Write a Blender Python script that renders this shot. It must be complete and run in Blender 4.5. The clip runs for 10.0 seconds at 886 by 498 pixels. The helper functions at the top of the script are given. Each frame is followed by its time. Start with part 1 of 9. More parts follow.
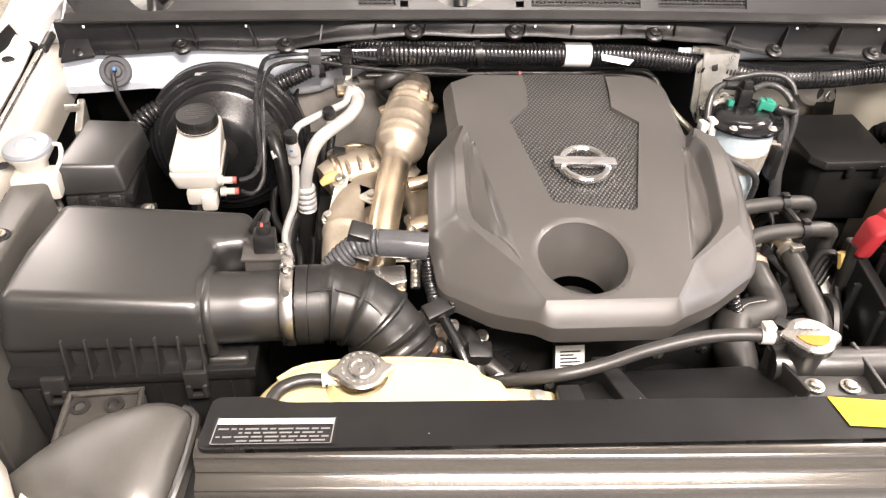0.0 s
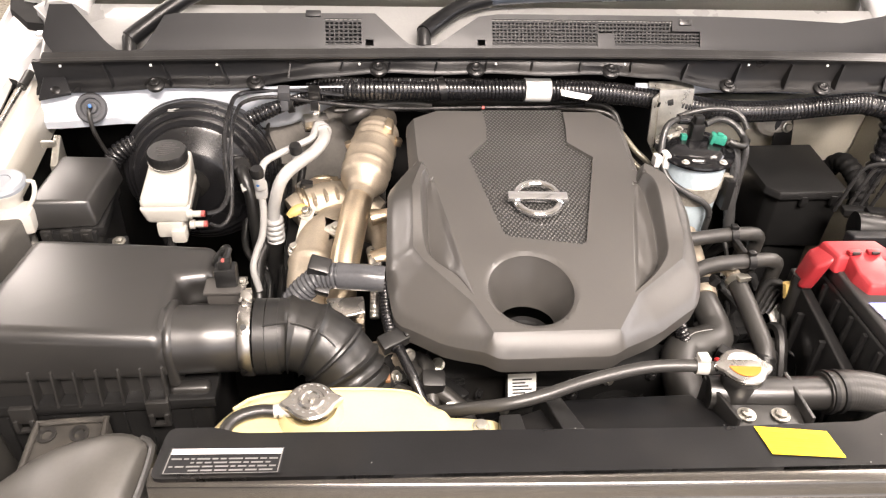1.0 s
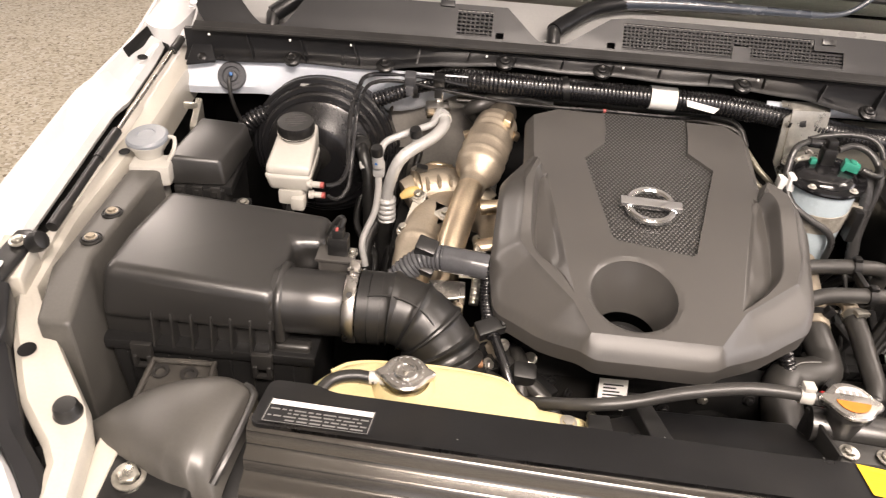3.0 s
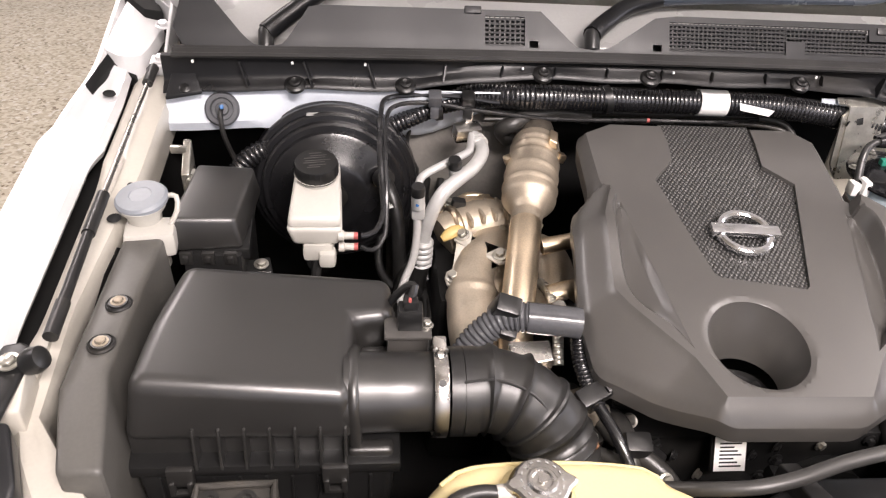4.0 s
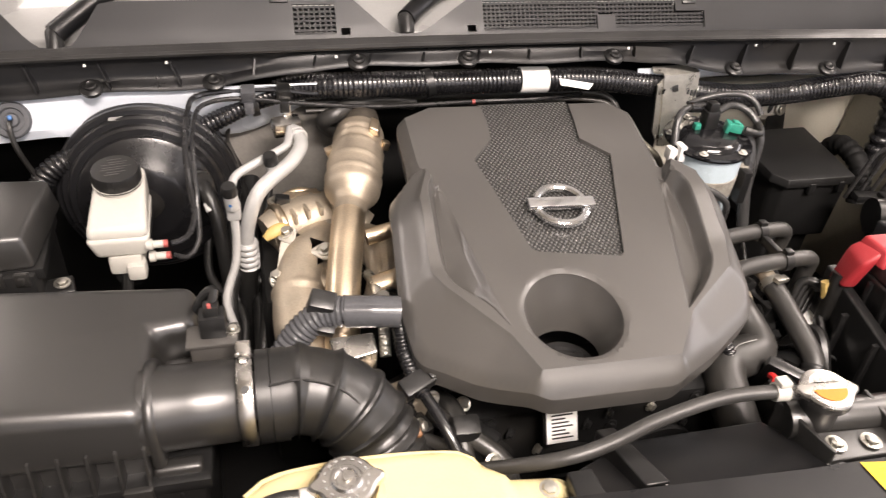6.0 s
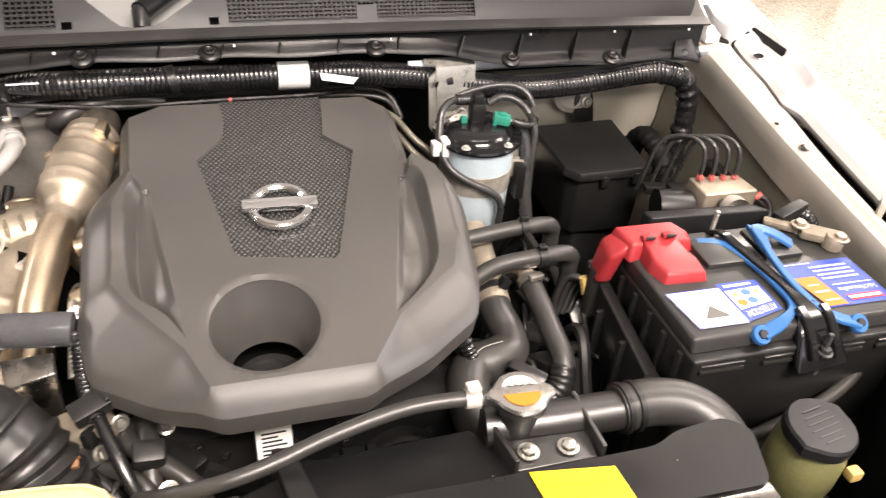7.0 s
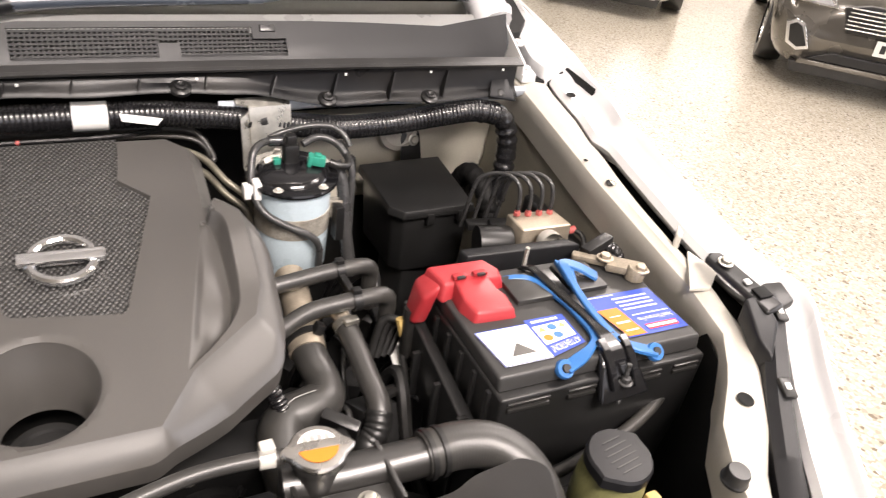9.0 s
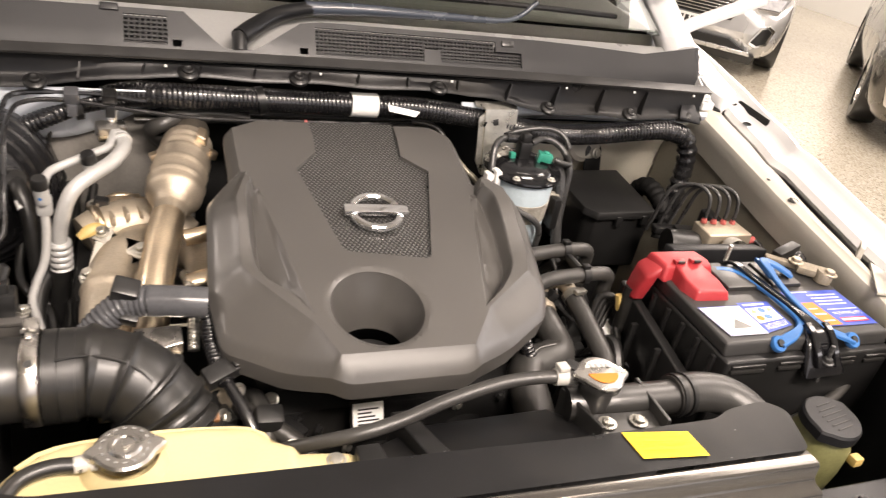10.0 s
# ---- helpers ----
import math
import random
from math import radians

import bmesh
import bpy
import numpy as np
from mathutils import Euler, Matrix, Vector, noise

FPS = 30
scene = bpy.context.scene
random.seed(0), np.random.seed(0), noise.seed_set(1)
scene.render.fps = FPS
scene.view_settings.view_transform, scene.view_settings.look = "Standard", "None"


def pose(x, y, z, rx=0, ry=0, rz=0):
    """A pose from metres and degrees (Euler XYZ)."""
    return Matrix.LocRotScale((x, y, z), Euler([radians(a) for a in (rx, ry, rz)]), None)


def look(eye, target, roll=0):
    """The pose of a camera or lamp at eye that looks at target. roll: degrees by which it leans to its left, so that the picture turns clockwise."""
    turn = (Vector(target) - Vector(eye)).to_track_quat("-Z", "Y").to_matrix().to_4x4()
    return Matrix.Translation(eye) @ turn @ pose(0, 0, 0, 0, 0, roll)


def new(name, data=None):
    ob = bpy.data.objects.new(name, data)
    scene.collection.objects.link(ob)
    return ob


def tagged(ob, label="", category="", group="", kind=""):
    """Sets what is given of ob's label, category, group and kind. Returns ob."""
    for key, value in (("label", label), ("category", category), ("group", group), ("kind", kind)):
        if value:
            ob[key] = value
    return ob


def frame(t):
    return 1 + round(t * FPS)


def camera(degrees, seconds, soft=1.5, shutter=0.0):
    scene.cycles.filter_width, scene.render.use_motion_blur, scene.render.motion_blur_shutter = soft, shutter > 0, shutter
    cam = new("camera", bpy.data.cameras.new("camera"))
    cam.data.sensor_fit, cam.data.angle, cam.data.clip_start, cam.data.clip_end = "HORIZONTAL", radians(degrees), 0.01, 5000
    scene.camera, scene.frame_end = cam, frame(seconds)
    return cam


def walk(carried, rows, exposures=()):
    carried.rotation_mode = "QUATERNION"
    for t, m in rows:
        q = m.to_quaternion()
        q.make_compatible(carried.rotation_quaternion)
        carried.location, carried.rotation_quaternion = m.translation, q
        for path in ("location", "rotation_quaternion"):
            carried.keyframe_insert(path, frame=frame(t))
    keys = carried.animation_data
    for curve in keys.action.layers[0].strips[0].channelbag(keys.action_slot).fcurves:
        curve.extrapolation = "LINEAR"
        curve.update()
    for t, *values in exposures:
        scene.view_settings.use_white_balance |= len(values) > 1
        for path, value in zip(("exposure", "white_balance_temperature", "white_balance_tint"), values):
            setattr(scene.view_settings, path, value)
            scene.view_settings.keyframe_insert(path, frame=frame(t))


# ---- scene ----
cam = camera(61.6, 10.0, soft=1.2, shutter=0.2)
PATH = [
    (0, (-0.211, 0.027, 1.564), (0.002, 1.632, 0.39), 2.9),
    (0.5, (-0.184, 0.009, 1.605), (0.021, 1.632, 0.453), 2.8),
    (1, (-0.164, 0.004, 1.608), (0.054, 1.629, 0.463), 2.9),
    (1.5, (-0.116, 0.007, 1.601), (0.13, 1.622, 0.446), 3.7),
    (2, (-0.113, -0.002, 1.608), (0.084, 1.615, 0.447), 3.9),
    (2.5, (-0.124, -0.015, 1.612), (-0.034, 1.612, 0.452), 4.3),
    (3, (-0.175, -0.015, 1.601), (-0.217, 1.619, 0.448), 4.5),
    (3.2, (-0.197, -0.006, 1.601), (-0.26, 1.63, 0.452), 4.4),
    (4.3, (-0.391, 0.197, 1.544), (-0.097, 1.793, 0.374), 4.1),
    (4.5, (-0.396, 0.208, 1.532), (-0.066, 1.813, 0.386), 3.7),
    (5, (-0.397, 0.211, 1.53), (0.004, 1.803, 0.388), 3.8),
    (5.2, (-0.395, 0.205, 1.536), (0.02, 1.788, 0.386), 3.9),
    (6.3, (-0.169, 0.13, 1.558), (0.28, 1.696, 0.397), 4.2),
    (6.5, (-0.114, 0.122, 1.553), (0.353, 1.687, 0.397), 4.2),
    (7, (0.006, 0.128, 1.534), (0.558, 1.678, 0.398), 4.4),
    (7.5, (0.121, 0.137, 1.53), (0.803, 1.657, 0.424), 4.9),
    (8, (0.194, 0.146, 1.539), (1.003, 1.625, 0.463), 5.6),
    (8.5, (0.191, 0.146, 1.551), (1.095, 1.587, 0.499), 7.0),
    (9, (0.077, 0.123, 1.545), (0.955, 1.59, 0.507), 8.4),
    (9.5, (-0.058, 0.099, 1.533), (0.776, 1.606, 0.517), 10.1),
    (10, (-0.202, 0.058, 1.524), (0.558, 1.632, 0.553), 11.0),
]
GRADES = [(0, 0.12, 6750, 19), (1, 0.02, 6800, 19), (1.5, -0.04, 6800, 19), (2, -0.29, 6800, 19), (3, -0.53, 7000, 20), (4.5, -0.44, 6250, 21), (5, -0.37, 6400, 21), (6.5, -0.32, 6850, 19), (7.5, -0.27, 6650, 19), (8.5, -0.32, 6400, 18), (9.5, -0.42, 6900, 19), (10, -0.48, 7000, 19)]
walk(cam, [(t, look(eye, target, roll)) for t, eye, target, roll in PATH], GRADES)

# ---- world and light ----
world = bpy.data.worlds.new("showroom_world")
world.use_nodes = True
world.node_tree.nodes["Background"].inputs[0].default_value = (0.9, 0.95, 1.0, 1)
world.node_tree.nodes["Background"].inputs[1].default_value = 0.03
scene.world = world
scene.view_settings.exposure = 0.0


def area_lamp(name, eye, target, sx, sy, watts, colour=(1, 1, 1)):
    data = bpy.data.lights.new(name, "AREA")
    data.shape, data.size, data.size_y, data.energy, data.color = "RECTANGLE", sx, sy, watts, colour
    ob = new(name, data)
    ob.matrix_world = look(eye, target)
    return ob


# rows of ceiling panels, and daylight from the glass front behind the camera
area_lamp("ceiling_lamp", (0.5, -1.3, 3.55), (0.5, -1.3, 0), 1.8, 0.6, 330, (1.0, 0.94, 0.85))
area_lamp("ceiling_lamp", (0.7, -3.2, 3.55), (0.7, -3.2, 0), 2.4, 0.6, 70, (1.0, 0.94, 0.85))
# unseen panel added to brighten the floor on the left
area_lamp("ceiling_lamp", (-3.8, 2.2, 3.55), (-3.8, 2.2, 0), 0.5, 2.4, 80, (1.0, 0.95, 0.90))
area_lamp("ceiling_lamp", (2.6, 0.9, 3.55), (2.4, 1.0, 0), 0.6, 2.4, 130, (1.0, 0.94, 0.86))
area_lamp("ceiling_lamp", (-1.9, 3.6, 3.55), (-1.9, 3.6, 0), 0.6, 2.4, 90, (1.0, 0.94, 0.86))
area_lamp("ceiling_lamp", (4.6, 4.2, 3.55), (4.6, 4.2, 0), 2.0, 0.5, 170, (1.0, 0.94, 0.85))
area_lamp("ceiling_lamp", (6.4, 4.6, 3.55), (6.4, 4.6, 0), 1.2, 3.0, 90, (1.0, 0.94, 0.84))
area_lamp("ceiling_lamp", (8.0, 8.6, 3.55), (8.0, 8.6, 0), 1.2, 3.0, 90, (1.0, 0.94, 0.84))
area_lamp("window_daylight", (1.5, -5.5, 2.1), (0.2, 0.8, 1.0), 6.0, 2.6, 100, (0.95, 0.97, 1.0))
area_lamp("window_daylight", (9.7, -0.5, 1.9), (0.0, 0.4, 1.2), 9.0, 2.8, 600, (0.96, 0.98, 1.0))
area_lamp("window_daylight", (-6.7, 0.5, 2.0), (0.0, 0.8, 1.0), 5.0, 2.4, 25, (0.86, 0.94, 1.0))


# ---- materials ----
def material(name, colour, rough=0.5, metal=0.0, vary=0.15, scale=25.0, bump=0.0, fine=300.0, dirt=0.0, coat=0.0, spec=0.5, rvary=0.08):
    """A painted, plastic, rubber or metal surface: broad patches, fine grain and, with dirt, dusty blotches."""
    m = bpy.data.materials.new(name)
    m.use_nodes = True
    nt = m.node_tree
    b = nt.nodes["Principled BSDF"]
    tc = nt.nodes.new("ShaderNodeTexCoord")
    n1 = nt.nodes.new("ShaderNodeTexNoise")
    n1.inputs["Scale"].default_value, n1.inputs["Detail"].default_value = scale, 5
    n2 = nt.nodes.new("ShaderNodeTexNoise")
    n2.inputs["Scale"].default_value, n2.inputs["Detail"].default_value = fine, 3
    for n in (n1, n2):
        nt.links.new(tc.outputs["Object"], n.inputs["Vector"])
    r1 = nt.nodes.new("ShaderNodeMapRange")
    r1.inputs[1].default_value, r1.inputs[2].default_value = 0.3, 0.7
    r1.inputs[3].default_value, r1.inputs[4].default_value = 1 - vary, 1 + vary
    nt.links.new(n1.outputs["Fac"], r1.inputs[0])
    r2 = nt.nodes.new("ShaderNodeMapRange")
    r2.inputs[1].default_value, r2.inputs[2].default_value = 0.3, 0.7
    r2.inputs[3].default_value, r2.inputs[4].default_value = 1 - vary * 0.5, 1 + vary * 0.5
    nt.links.new(n2.outputs["Fac"], r2.inputs[0])
    mul = nt.nodes.new("ShaderNodeMath")
    mul.operation = "MULTIPLY"
    nt.links.new(r1.outputs[0], mul.inputs[0])
    nt.links.new(r2.outputs[0], mul.inputs[1])
    sc = nt.nodes.new("ShaderNodeVectorMath")
    sc.operation = "SCALE"
    sc.inputs[0].default_value = colour[:3]
    nt.links.new(mul.outputs[0], sc.inputs["Scale"])
    out = sc.outputs[0]
    if dirt:
        n3 = nt.nodes.new("ShaderNodeTexNoise")
        n3.inputs["Scale"].default_value, n3.inputs["Detail"].default_value = scale * 0.6, 8
        nt.links.new(tc.outputs["Object"], n3.inputs["Vector"])
        ramp = nt.nodes.new("ShaderNodeMapRange")
        ramp.inputs[1].default_value, ramp.inputs[2].default_value = 0.5, 0.75
        ramp.inputs[3].default_value, ramp.inputs[4].default_value = 0, dirt
        nt.links.new(n3.outputs["Fac"], ramp.inputs[0])
        mix = nt.nodes.new("ShaderNodeMix")
        mix.data_type = "RGBA"
        nt.links.new(ramp.outputs[0], mix.inputs[0])
        nt.links.new(out, mix.inputs[6])
        mix.inputs[7].default_value = (0.30, 0.25, 0.18, 1)
        out = mix.outputs[2]
    nt.links.new(out, b.inputs["Base Color"])
    rr = nt.nodes.new("ShaderNodeMapRange")
    rr.inputs[1].default_value, rr.inputs[2].default_value = 0.3, 0.7
    rr.inputs[3].default_value, rr.inputs[4].default_value = max(rough - rvary, 0.03), min(rough + rvary, 1)
    nt.links.new(n1.outputs["Fac"], rr.inputs[0])
    nt.links.new(rr.outputs[0], b.inputs["Roughness"])
    b.inputs["Metallic"].default_value = metal
    b.inputs["Specular IOR Level"].default_value = spec
    b.inputs["Coat Weight"].default_value = coat
    b.inputs["Coat Roughness"].default_value = 0.05
    if bump:
        bp = nt.nodes.new("ShaderNodeBump")
        bp.inputs["Strength"].default_value, bp.inputs["Distance"].default_value = bump, 0.001
        nt.links.new(n2.outputs["Fac"], bp.inputs["Height"])
        nt.links.new(bp.outputs[0], b.inputs["Normal"])
    return m


COVER = material("grey_moulded_plastic", (0.068, 0.0645, 0.060), 0.34, vary=0.08, scale=9, bump=0.04, fine=900, rvary=0.05, spec=1.0)
BLACK = material("black_plastic", (0.012, 0.012, 0.012), 0.34, vary=0.15, scale=14, bump=0.04, fine=700, rvary=0.04)
SATIN = material("satin_black_plastic", (0.021, 0.0203, 0.0193), 0.35, vary=0.12, scale=8, bump=0.02, fine=900, rvary=0.06, spec=1.0)
COWLP = material("grained_grey_plastic", (0.014, 0.0143, 0.0157), 0.40, vary=0.10, scale=8, bump=0.12, fine=1200, spec=0.34)
FLAPP = material("black_flap_plastic", (0.009, 0.0092, 0.010), 0.34, vary=0.2, scale=12, bump=0.06, fine=800, dirt=0.03, spec=0.32)
RUBBER = material("black_rubber", (0.012, 0.012, 0.0117), 0.36, vary=0.2, scale=20, bump=0.05, fine=500, dirt=0.03, rvary=0.05, spec=0.65)
HOSE = material("dusty_rubber_hose", (0.034, 0.033, 0.031), 0.40, vary=0.15, scale=18, bump=0.05, fine=500, dirt=0.08, rvary=0.05, spec=0.65)
LOOM = material("corrugated_conduit", (0.012, 0.012, 0.013), 0.22, vary=0.2, scale=30, spec=0.9)
GLOSSBLK = material("gloss_black_paint", (0.008, 0.008, 0.009), 0.16, vary=0.1, scale=10, coat=0.3)
BARPAINT = material("glossy_crossmember_paint", (0.16, 0.152, 0.140), 0.20, metal=0.85, vary=0.04, scale=10, coat=0.3, rvary=0.02)
# near-black: shade of holes, gaps and the deep bay put into the colour
DARK = material("recess_shade_black", (0.004, 0.004, 0.004), 0.7, vary=0.3, scale=15, dirt=0.02, spec=0.3)
WHITE = material("white_car_paint", (0.64, 0.64, 0.645), 0.25, vary=0.02, scale=4, coat=0.5)
PRIMER = material("off_white_body_paint", (0.50, 0.475, 0.42), 0.38, vary=0.05, scale=9, dirt=0.12, coat=0.2)
SWAGE = material("cream_body_paint", (0.70, 0.66, 0.56), 0.40, vary=0.06, scale=9, dirt=0.15)
# white body paint with bluish skylight put into the colour
BLUEWHITE = material("skylit_white_body_paint", (0.68, 0.73, 0.80), 0.3, vary=0.04, scale=9, dirt=0.05, coat=0.3)
STEEL = material("brushed_steel", (0.55, 0.53, 0.50), 0.28, metal=1.0, vary=0.12, scale=30, bump=0.05, fine=900)
TINTED = material("heat_tinted_steel", (0.66, 0.545, 0.40), 0.38, metal=1.0, vary=0.2, scale=16, bump=0.05, fine=600)
ALU = material("cast_aluminium", (0.50, 0.435, 0.345), 0.50, metal=0.75, vary=0.14, scale=40, bump=0.35, fine=500, dirt=0.25)
ALUTUBE = material("white_oxidised_aluminium", (0.52, 0.52, 0.51), 0.40, metal=0.3, vary=0.06, scale=30)
ZINC = material("zinc_plated_steel", (0.62, 0.60, 0.54), 0.32, metal=0.9, vary=0.12, scale=60)
CHROME = material("chrome", (0.82, 0.82, 0.82), 0.12, metal=1.0, vary=0.03, scale=40)
TANK = material("translucent_cream_plastic", (0.66, 0.55, 0.30), 0.40, vary=0.05, scale=14, bump=0.05, fine=400)
RESV = material("milky_white_plastic", (0.50, 0.485, 0.445), 0.36, vary=0.04, scale=20)
# yellow-green darkened: the shadow over the reservoir is put into the colour
OILY = material("fluid_filled_plastic", (0.14, 0.138, 0.060), 0.32, vary=0.25, scale=25)
REDP = material("red_plastic", (0.36, 0.028, 0.034), 0.40, vary=0.1, scale=20, bump=0.1, fine=500)
BLUEP = material("blue_plastic", (0.03, 0.14, 0.38), 0.36, vary=0.08, scale=30)
GREENP = material("teal_plastic", (0.02, 0.24, 0.17), 0.35, vary=0.1, scale=30)
YELLOW = material("yellow_sticker", (0.90, 0.60, 0.012), 0.45, vary=0.02, scale=20)
ORANGE = material("orange_sticker", (0.60, 0.19, 0.015), 0.5, vary=0.06, scale=40)
PAPER = material("white_sticker", (0.82, 0.82, 0.80), 0.55, vary=0.03, scale=30)
INK = material("black_print", (0.02, 0.02, 0.02), 0.5, vary=0.05, scale=30)
INKGREY = material("grey_print", (0.32, 0.32, 0.31), 0.5, vary=0.05, scale=30)
BLUEINK = material("blue_print", (0.03, 0.07, 0.42), 0.4, vary=0.04, scale=30)
REDINK = material("red_print", (0.7, 0.03, 0.03), 0.45, vary=0.04, scale=30)
YELPLAS = material("yellow_plastic", (0.50, 0.36, 0.13), 0.42, vary=0.1, scale=40)
# beige body paint darkened: the rail's shade is in the colour
SHADEBEIGE = material("shaded_beige_paint", (0.19, 0.175, 0.14), 0.5, vary=0.12, scale=8, dirt=0.2)
GREYLINE = material("dull_grey_fuel_line", (0.055, 0.055, 0.055), 0.3, metal=0.3, vary=0.1, scale=40)
PALEBLUE = material("pale_blue_filter_paint", (0.46, 0.55, 0.60), 0.28, vary=0.06, scale=25, coat=0.3)
BROWN = material("brown_plastic", (0.22, 0.10, 0.04), 0.45, vary=0.15, scale=30)
GREYBLUE = material("grey_tape", (0.080, 0.082, 0.088), 0.22, vary=0.12, scale=40, bump=0.08, fine=300)
WALL = material("white_wall_paint", (0.80, 0.79, 0.76), 0.7, vary=0.02, scale=1.5)
SOFFIT = material("fill_cutting_ceiling_grey", (0.36, 0.355, 0.345), 0.8, vary=0.04, scale=1.5)
BOOSTER = material("satin_black_drum_paint", (0.010, 0.010, 0.011), 0.27, vary=0.1, scale=10, spec=0.8)


def weave_material():
    """Fine twill weave, as of carbon cloth, pressed into grey plastic."""
    m = material("woven_texture_plastic", (0.066, 0.065, 0.063), 0.34, vary=0.06, scale=9, spec=0.7)
    nt = m.node_tree
    b = nt.nodes["Principled BSDF"]
    tc = nt.nodes.new("ShaderNodeTexCoord")
    waves = []
    for turn in (38, -38):
        mp = nt.nodes.new("ShaderNodeMapping")
        mp.inputs["Rotation"].default_value = (0, 0, radians(turn))
        nt.links.new(tc.outputs["Object"], mp.inputs["Vector"])
        w = nt.nodes.new("ShaderNodeTexWave")
        w.inputs["Scale"].default_value = 70.0
        w.inputs["Distortion"].default_value = 0.0
        nt.links.new(mp.outputs[0], w.inputs["Vector"])
        waves.append(w)
    mul = nt.nodes.new("ShaderNodeMath")
    mul.operation = "MULTIPLY"
    for n, w in enumerate(waves):
        nt.links.new(w.outputs["Fac"], mul.inputs[n])
    bp = nt.nodes.new("ShaderNodeBump")
    bp.inputs["Strength"].default_value, bp.inputs["Distance"].default_value = 1.0, 0.0011
    nt.links.new(mul.outputs[0], bp.inputs["Height"])
    # relief shade put into the colour: dark in the weave's hollows, light on ridges
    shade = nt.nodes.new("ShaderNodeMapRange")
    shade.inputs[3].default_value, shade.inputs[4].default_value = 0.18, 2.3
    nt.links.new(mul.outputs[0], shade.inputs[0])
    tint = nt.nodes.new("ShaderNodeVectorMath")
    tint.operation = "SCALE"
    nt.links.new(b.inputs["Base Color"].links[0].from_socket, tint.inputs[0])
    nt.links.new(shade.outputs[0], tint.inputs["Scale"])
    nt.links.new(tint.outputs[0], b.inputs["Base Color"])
    nt.links.new(bp.outputs[0], b.inputs["Normal"])
    return m


WEAVE = weave_material()


def floor_material():
    """Sealed flake floor: cream ground with brown, grey and white chips under a clear coat."""
    m = bpy.data.materials.new("speckled_flake_floor")
    m.use_nodes = True
    nt = m.node_tree
    b = nt.nodes["Principled BSDF"]
    tc = nt.nodes.new("ShaderNodeTexCoord")
    v = nt.nodes.new("ShaderNodeTexVoronoi")
    v.inputs["Scale"].default_value = 75
    nt.links.new(tc.outputs["Object"], v.inputs["Vector"])
    ramp = nt.nodes.new("ShaderNodeValToRGB")
    ramp.color_ramp.interpolation = "CONSTANT"
    stops = ((0.0, (0.22, 0.17, 0.11)), (0.13, (0.56, 0.50, 0.39)), (0.40, (0.68, 0.63, 0.52)), (0.68, (0.42, 0.37, 0.28)), (0.82, (0.76, 0.73, 0.67)))
    while len(ramp.color_ramp.elements) < len(stops):
        ramp.color_ramp.elements.new(0.5)
    for e, (p, c) in zip(ramp.color_ramp.elements, stops):
        e.position, e.color = p, (*c, 1)
    nt.links.new(v.outputs["Color"], ramp.inputs["Fac"])
    n = nt.nodes.new("ShaderNodeTexNoise")
    n.inputs["Scale"].default_value, n.inputs["Detail"].default_value = 0.8, 4
    nt.links.new(tc.outputs["Object"], n.inputs["Vector"])
    mix = nt.nodes.new("ShaderNodeMix")
    mix.data_type, mix.blend_type = "RGBA", "MULTIPLY"
    mix.inputs[0].default_value = 0.35
    nt.links.new(ramp.outputs[0], mix.inputs[6])
    nt.links.new(n.outputs["Fac"], mix.inputs[7])
    nt.links.new(mix.outputs[2], b.inputs["Base Color"])
    b.inputs["Roughness"].default_value = 0.3
    b.inputs["Coat Weight"].default_value, b.inputs["Coat Roughness"].default_value = 1.0, 0.17
    bp = nt.nodes.new("ShaderNodeBump")
    bp.inputs["Strength"].default_value, bp.inputs["Distance"].default_value = 0.15, 0.002
    nt.links.new(v.outputs["Distance"], bp.inputs["Height"])
    nt.links.new(bp.outputs[0], b.inputs["Normal"])
    return m


FLOOR = floor_material()


def glass_material(name, colour, rough=0.0):
    m = bpy.data.materials.new(name)
    m.use_nodes = True
    b = m.node_tree.nodes["Principled BSDF"]
    b.inputs["Base Color"].default_value = (*colour, 1)
    b.inputs["Transmission Weight"].default_value, b.inputs["Roughness"].default_value, b.inputs["IOR"].default_value = 1.0, rough, 1.45
    return m


GLASS = glass_material("windscreen_glass", (0.74, 0.79, 0.78))


def glow_material(name, colour, strength):
    m = bpy.data.materials.new(name)
    m.use_nodes = True
    b = m.node_tree.nodes["Principled BSDF"]
    b.inputs["Emission Color"].default_value, b.inputs["Emission Strength"].default_value = (*colour, 1), strength
    return m


# ---- mesh helpers ----
from mathutils.geometry import delaunay_2d_cdt


def finish(name, bm, mat, angle=38):
    bmesh.ops.recalc_face_normals(bm, faces=bm.faces)
    me = bpy.data.meshes.new(name)
    bm.to_mesh(me)
    bm.free()
    for m in mat if isinstance(mat, (list, tuple)) else (mat,):
        me.materials.append(m)
    me.shade_smooth()
    me.set_sharp_from_angle(angle=radians(angle))
    return me


def thing(name, base, label, category, group="", kind=""):
    ob = new(name)
    ob.empty_display_size = 0.02
    ob.location = base
    return tagged(ob, label, category, group, kind)


def part(name, bm, mat, parent, label="", angle=38):
    """One mesh, drawn in world metres, under a thing or a part."""
    base, up = Vector((0, 0, 0)), parent
    while up is not None:
        base += up.location
        up = up.parent
    bmesh.ops.translate(bm, vec=-base, verts=bm.verts)
    ob = new(name, finish(name, bm, mat, angle))
    ob.parent = parent
    return tagged(ob, label)


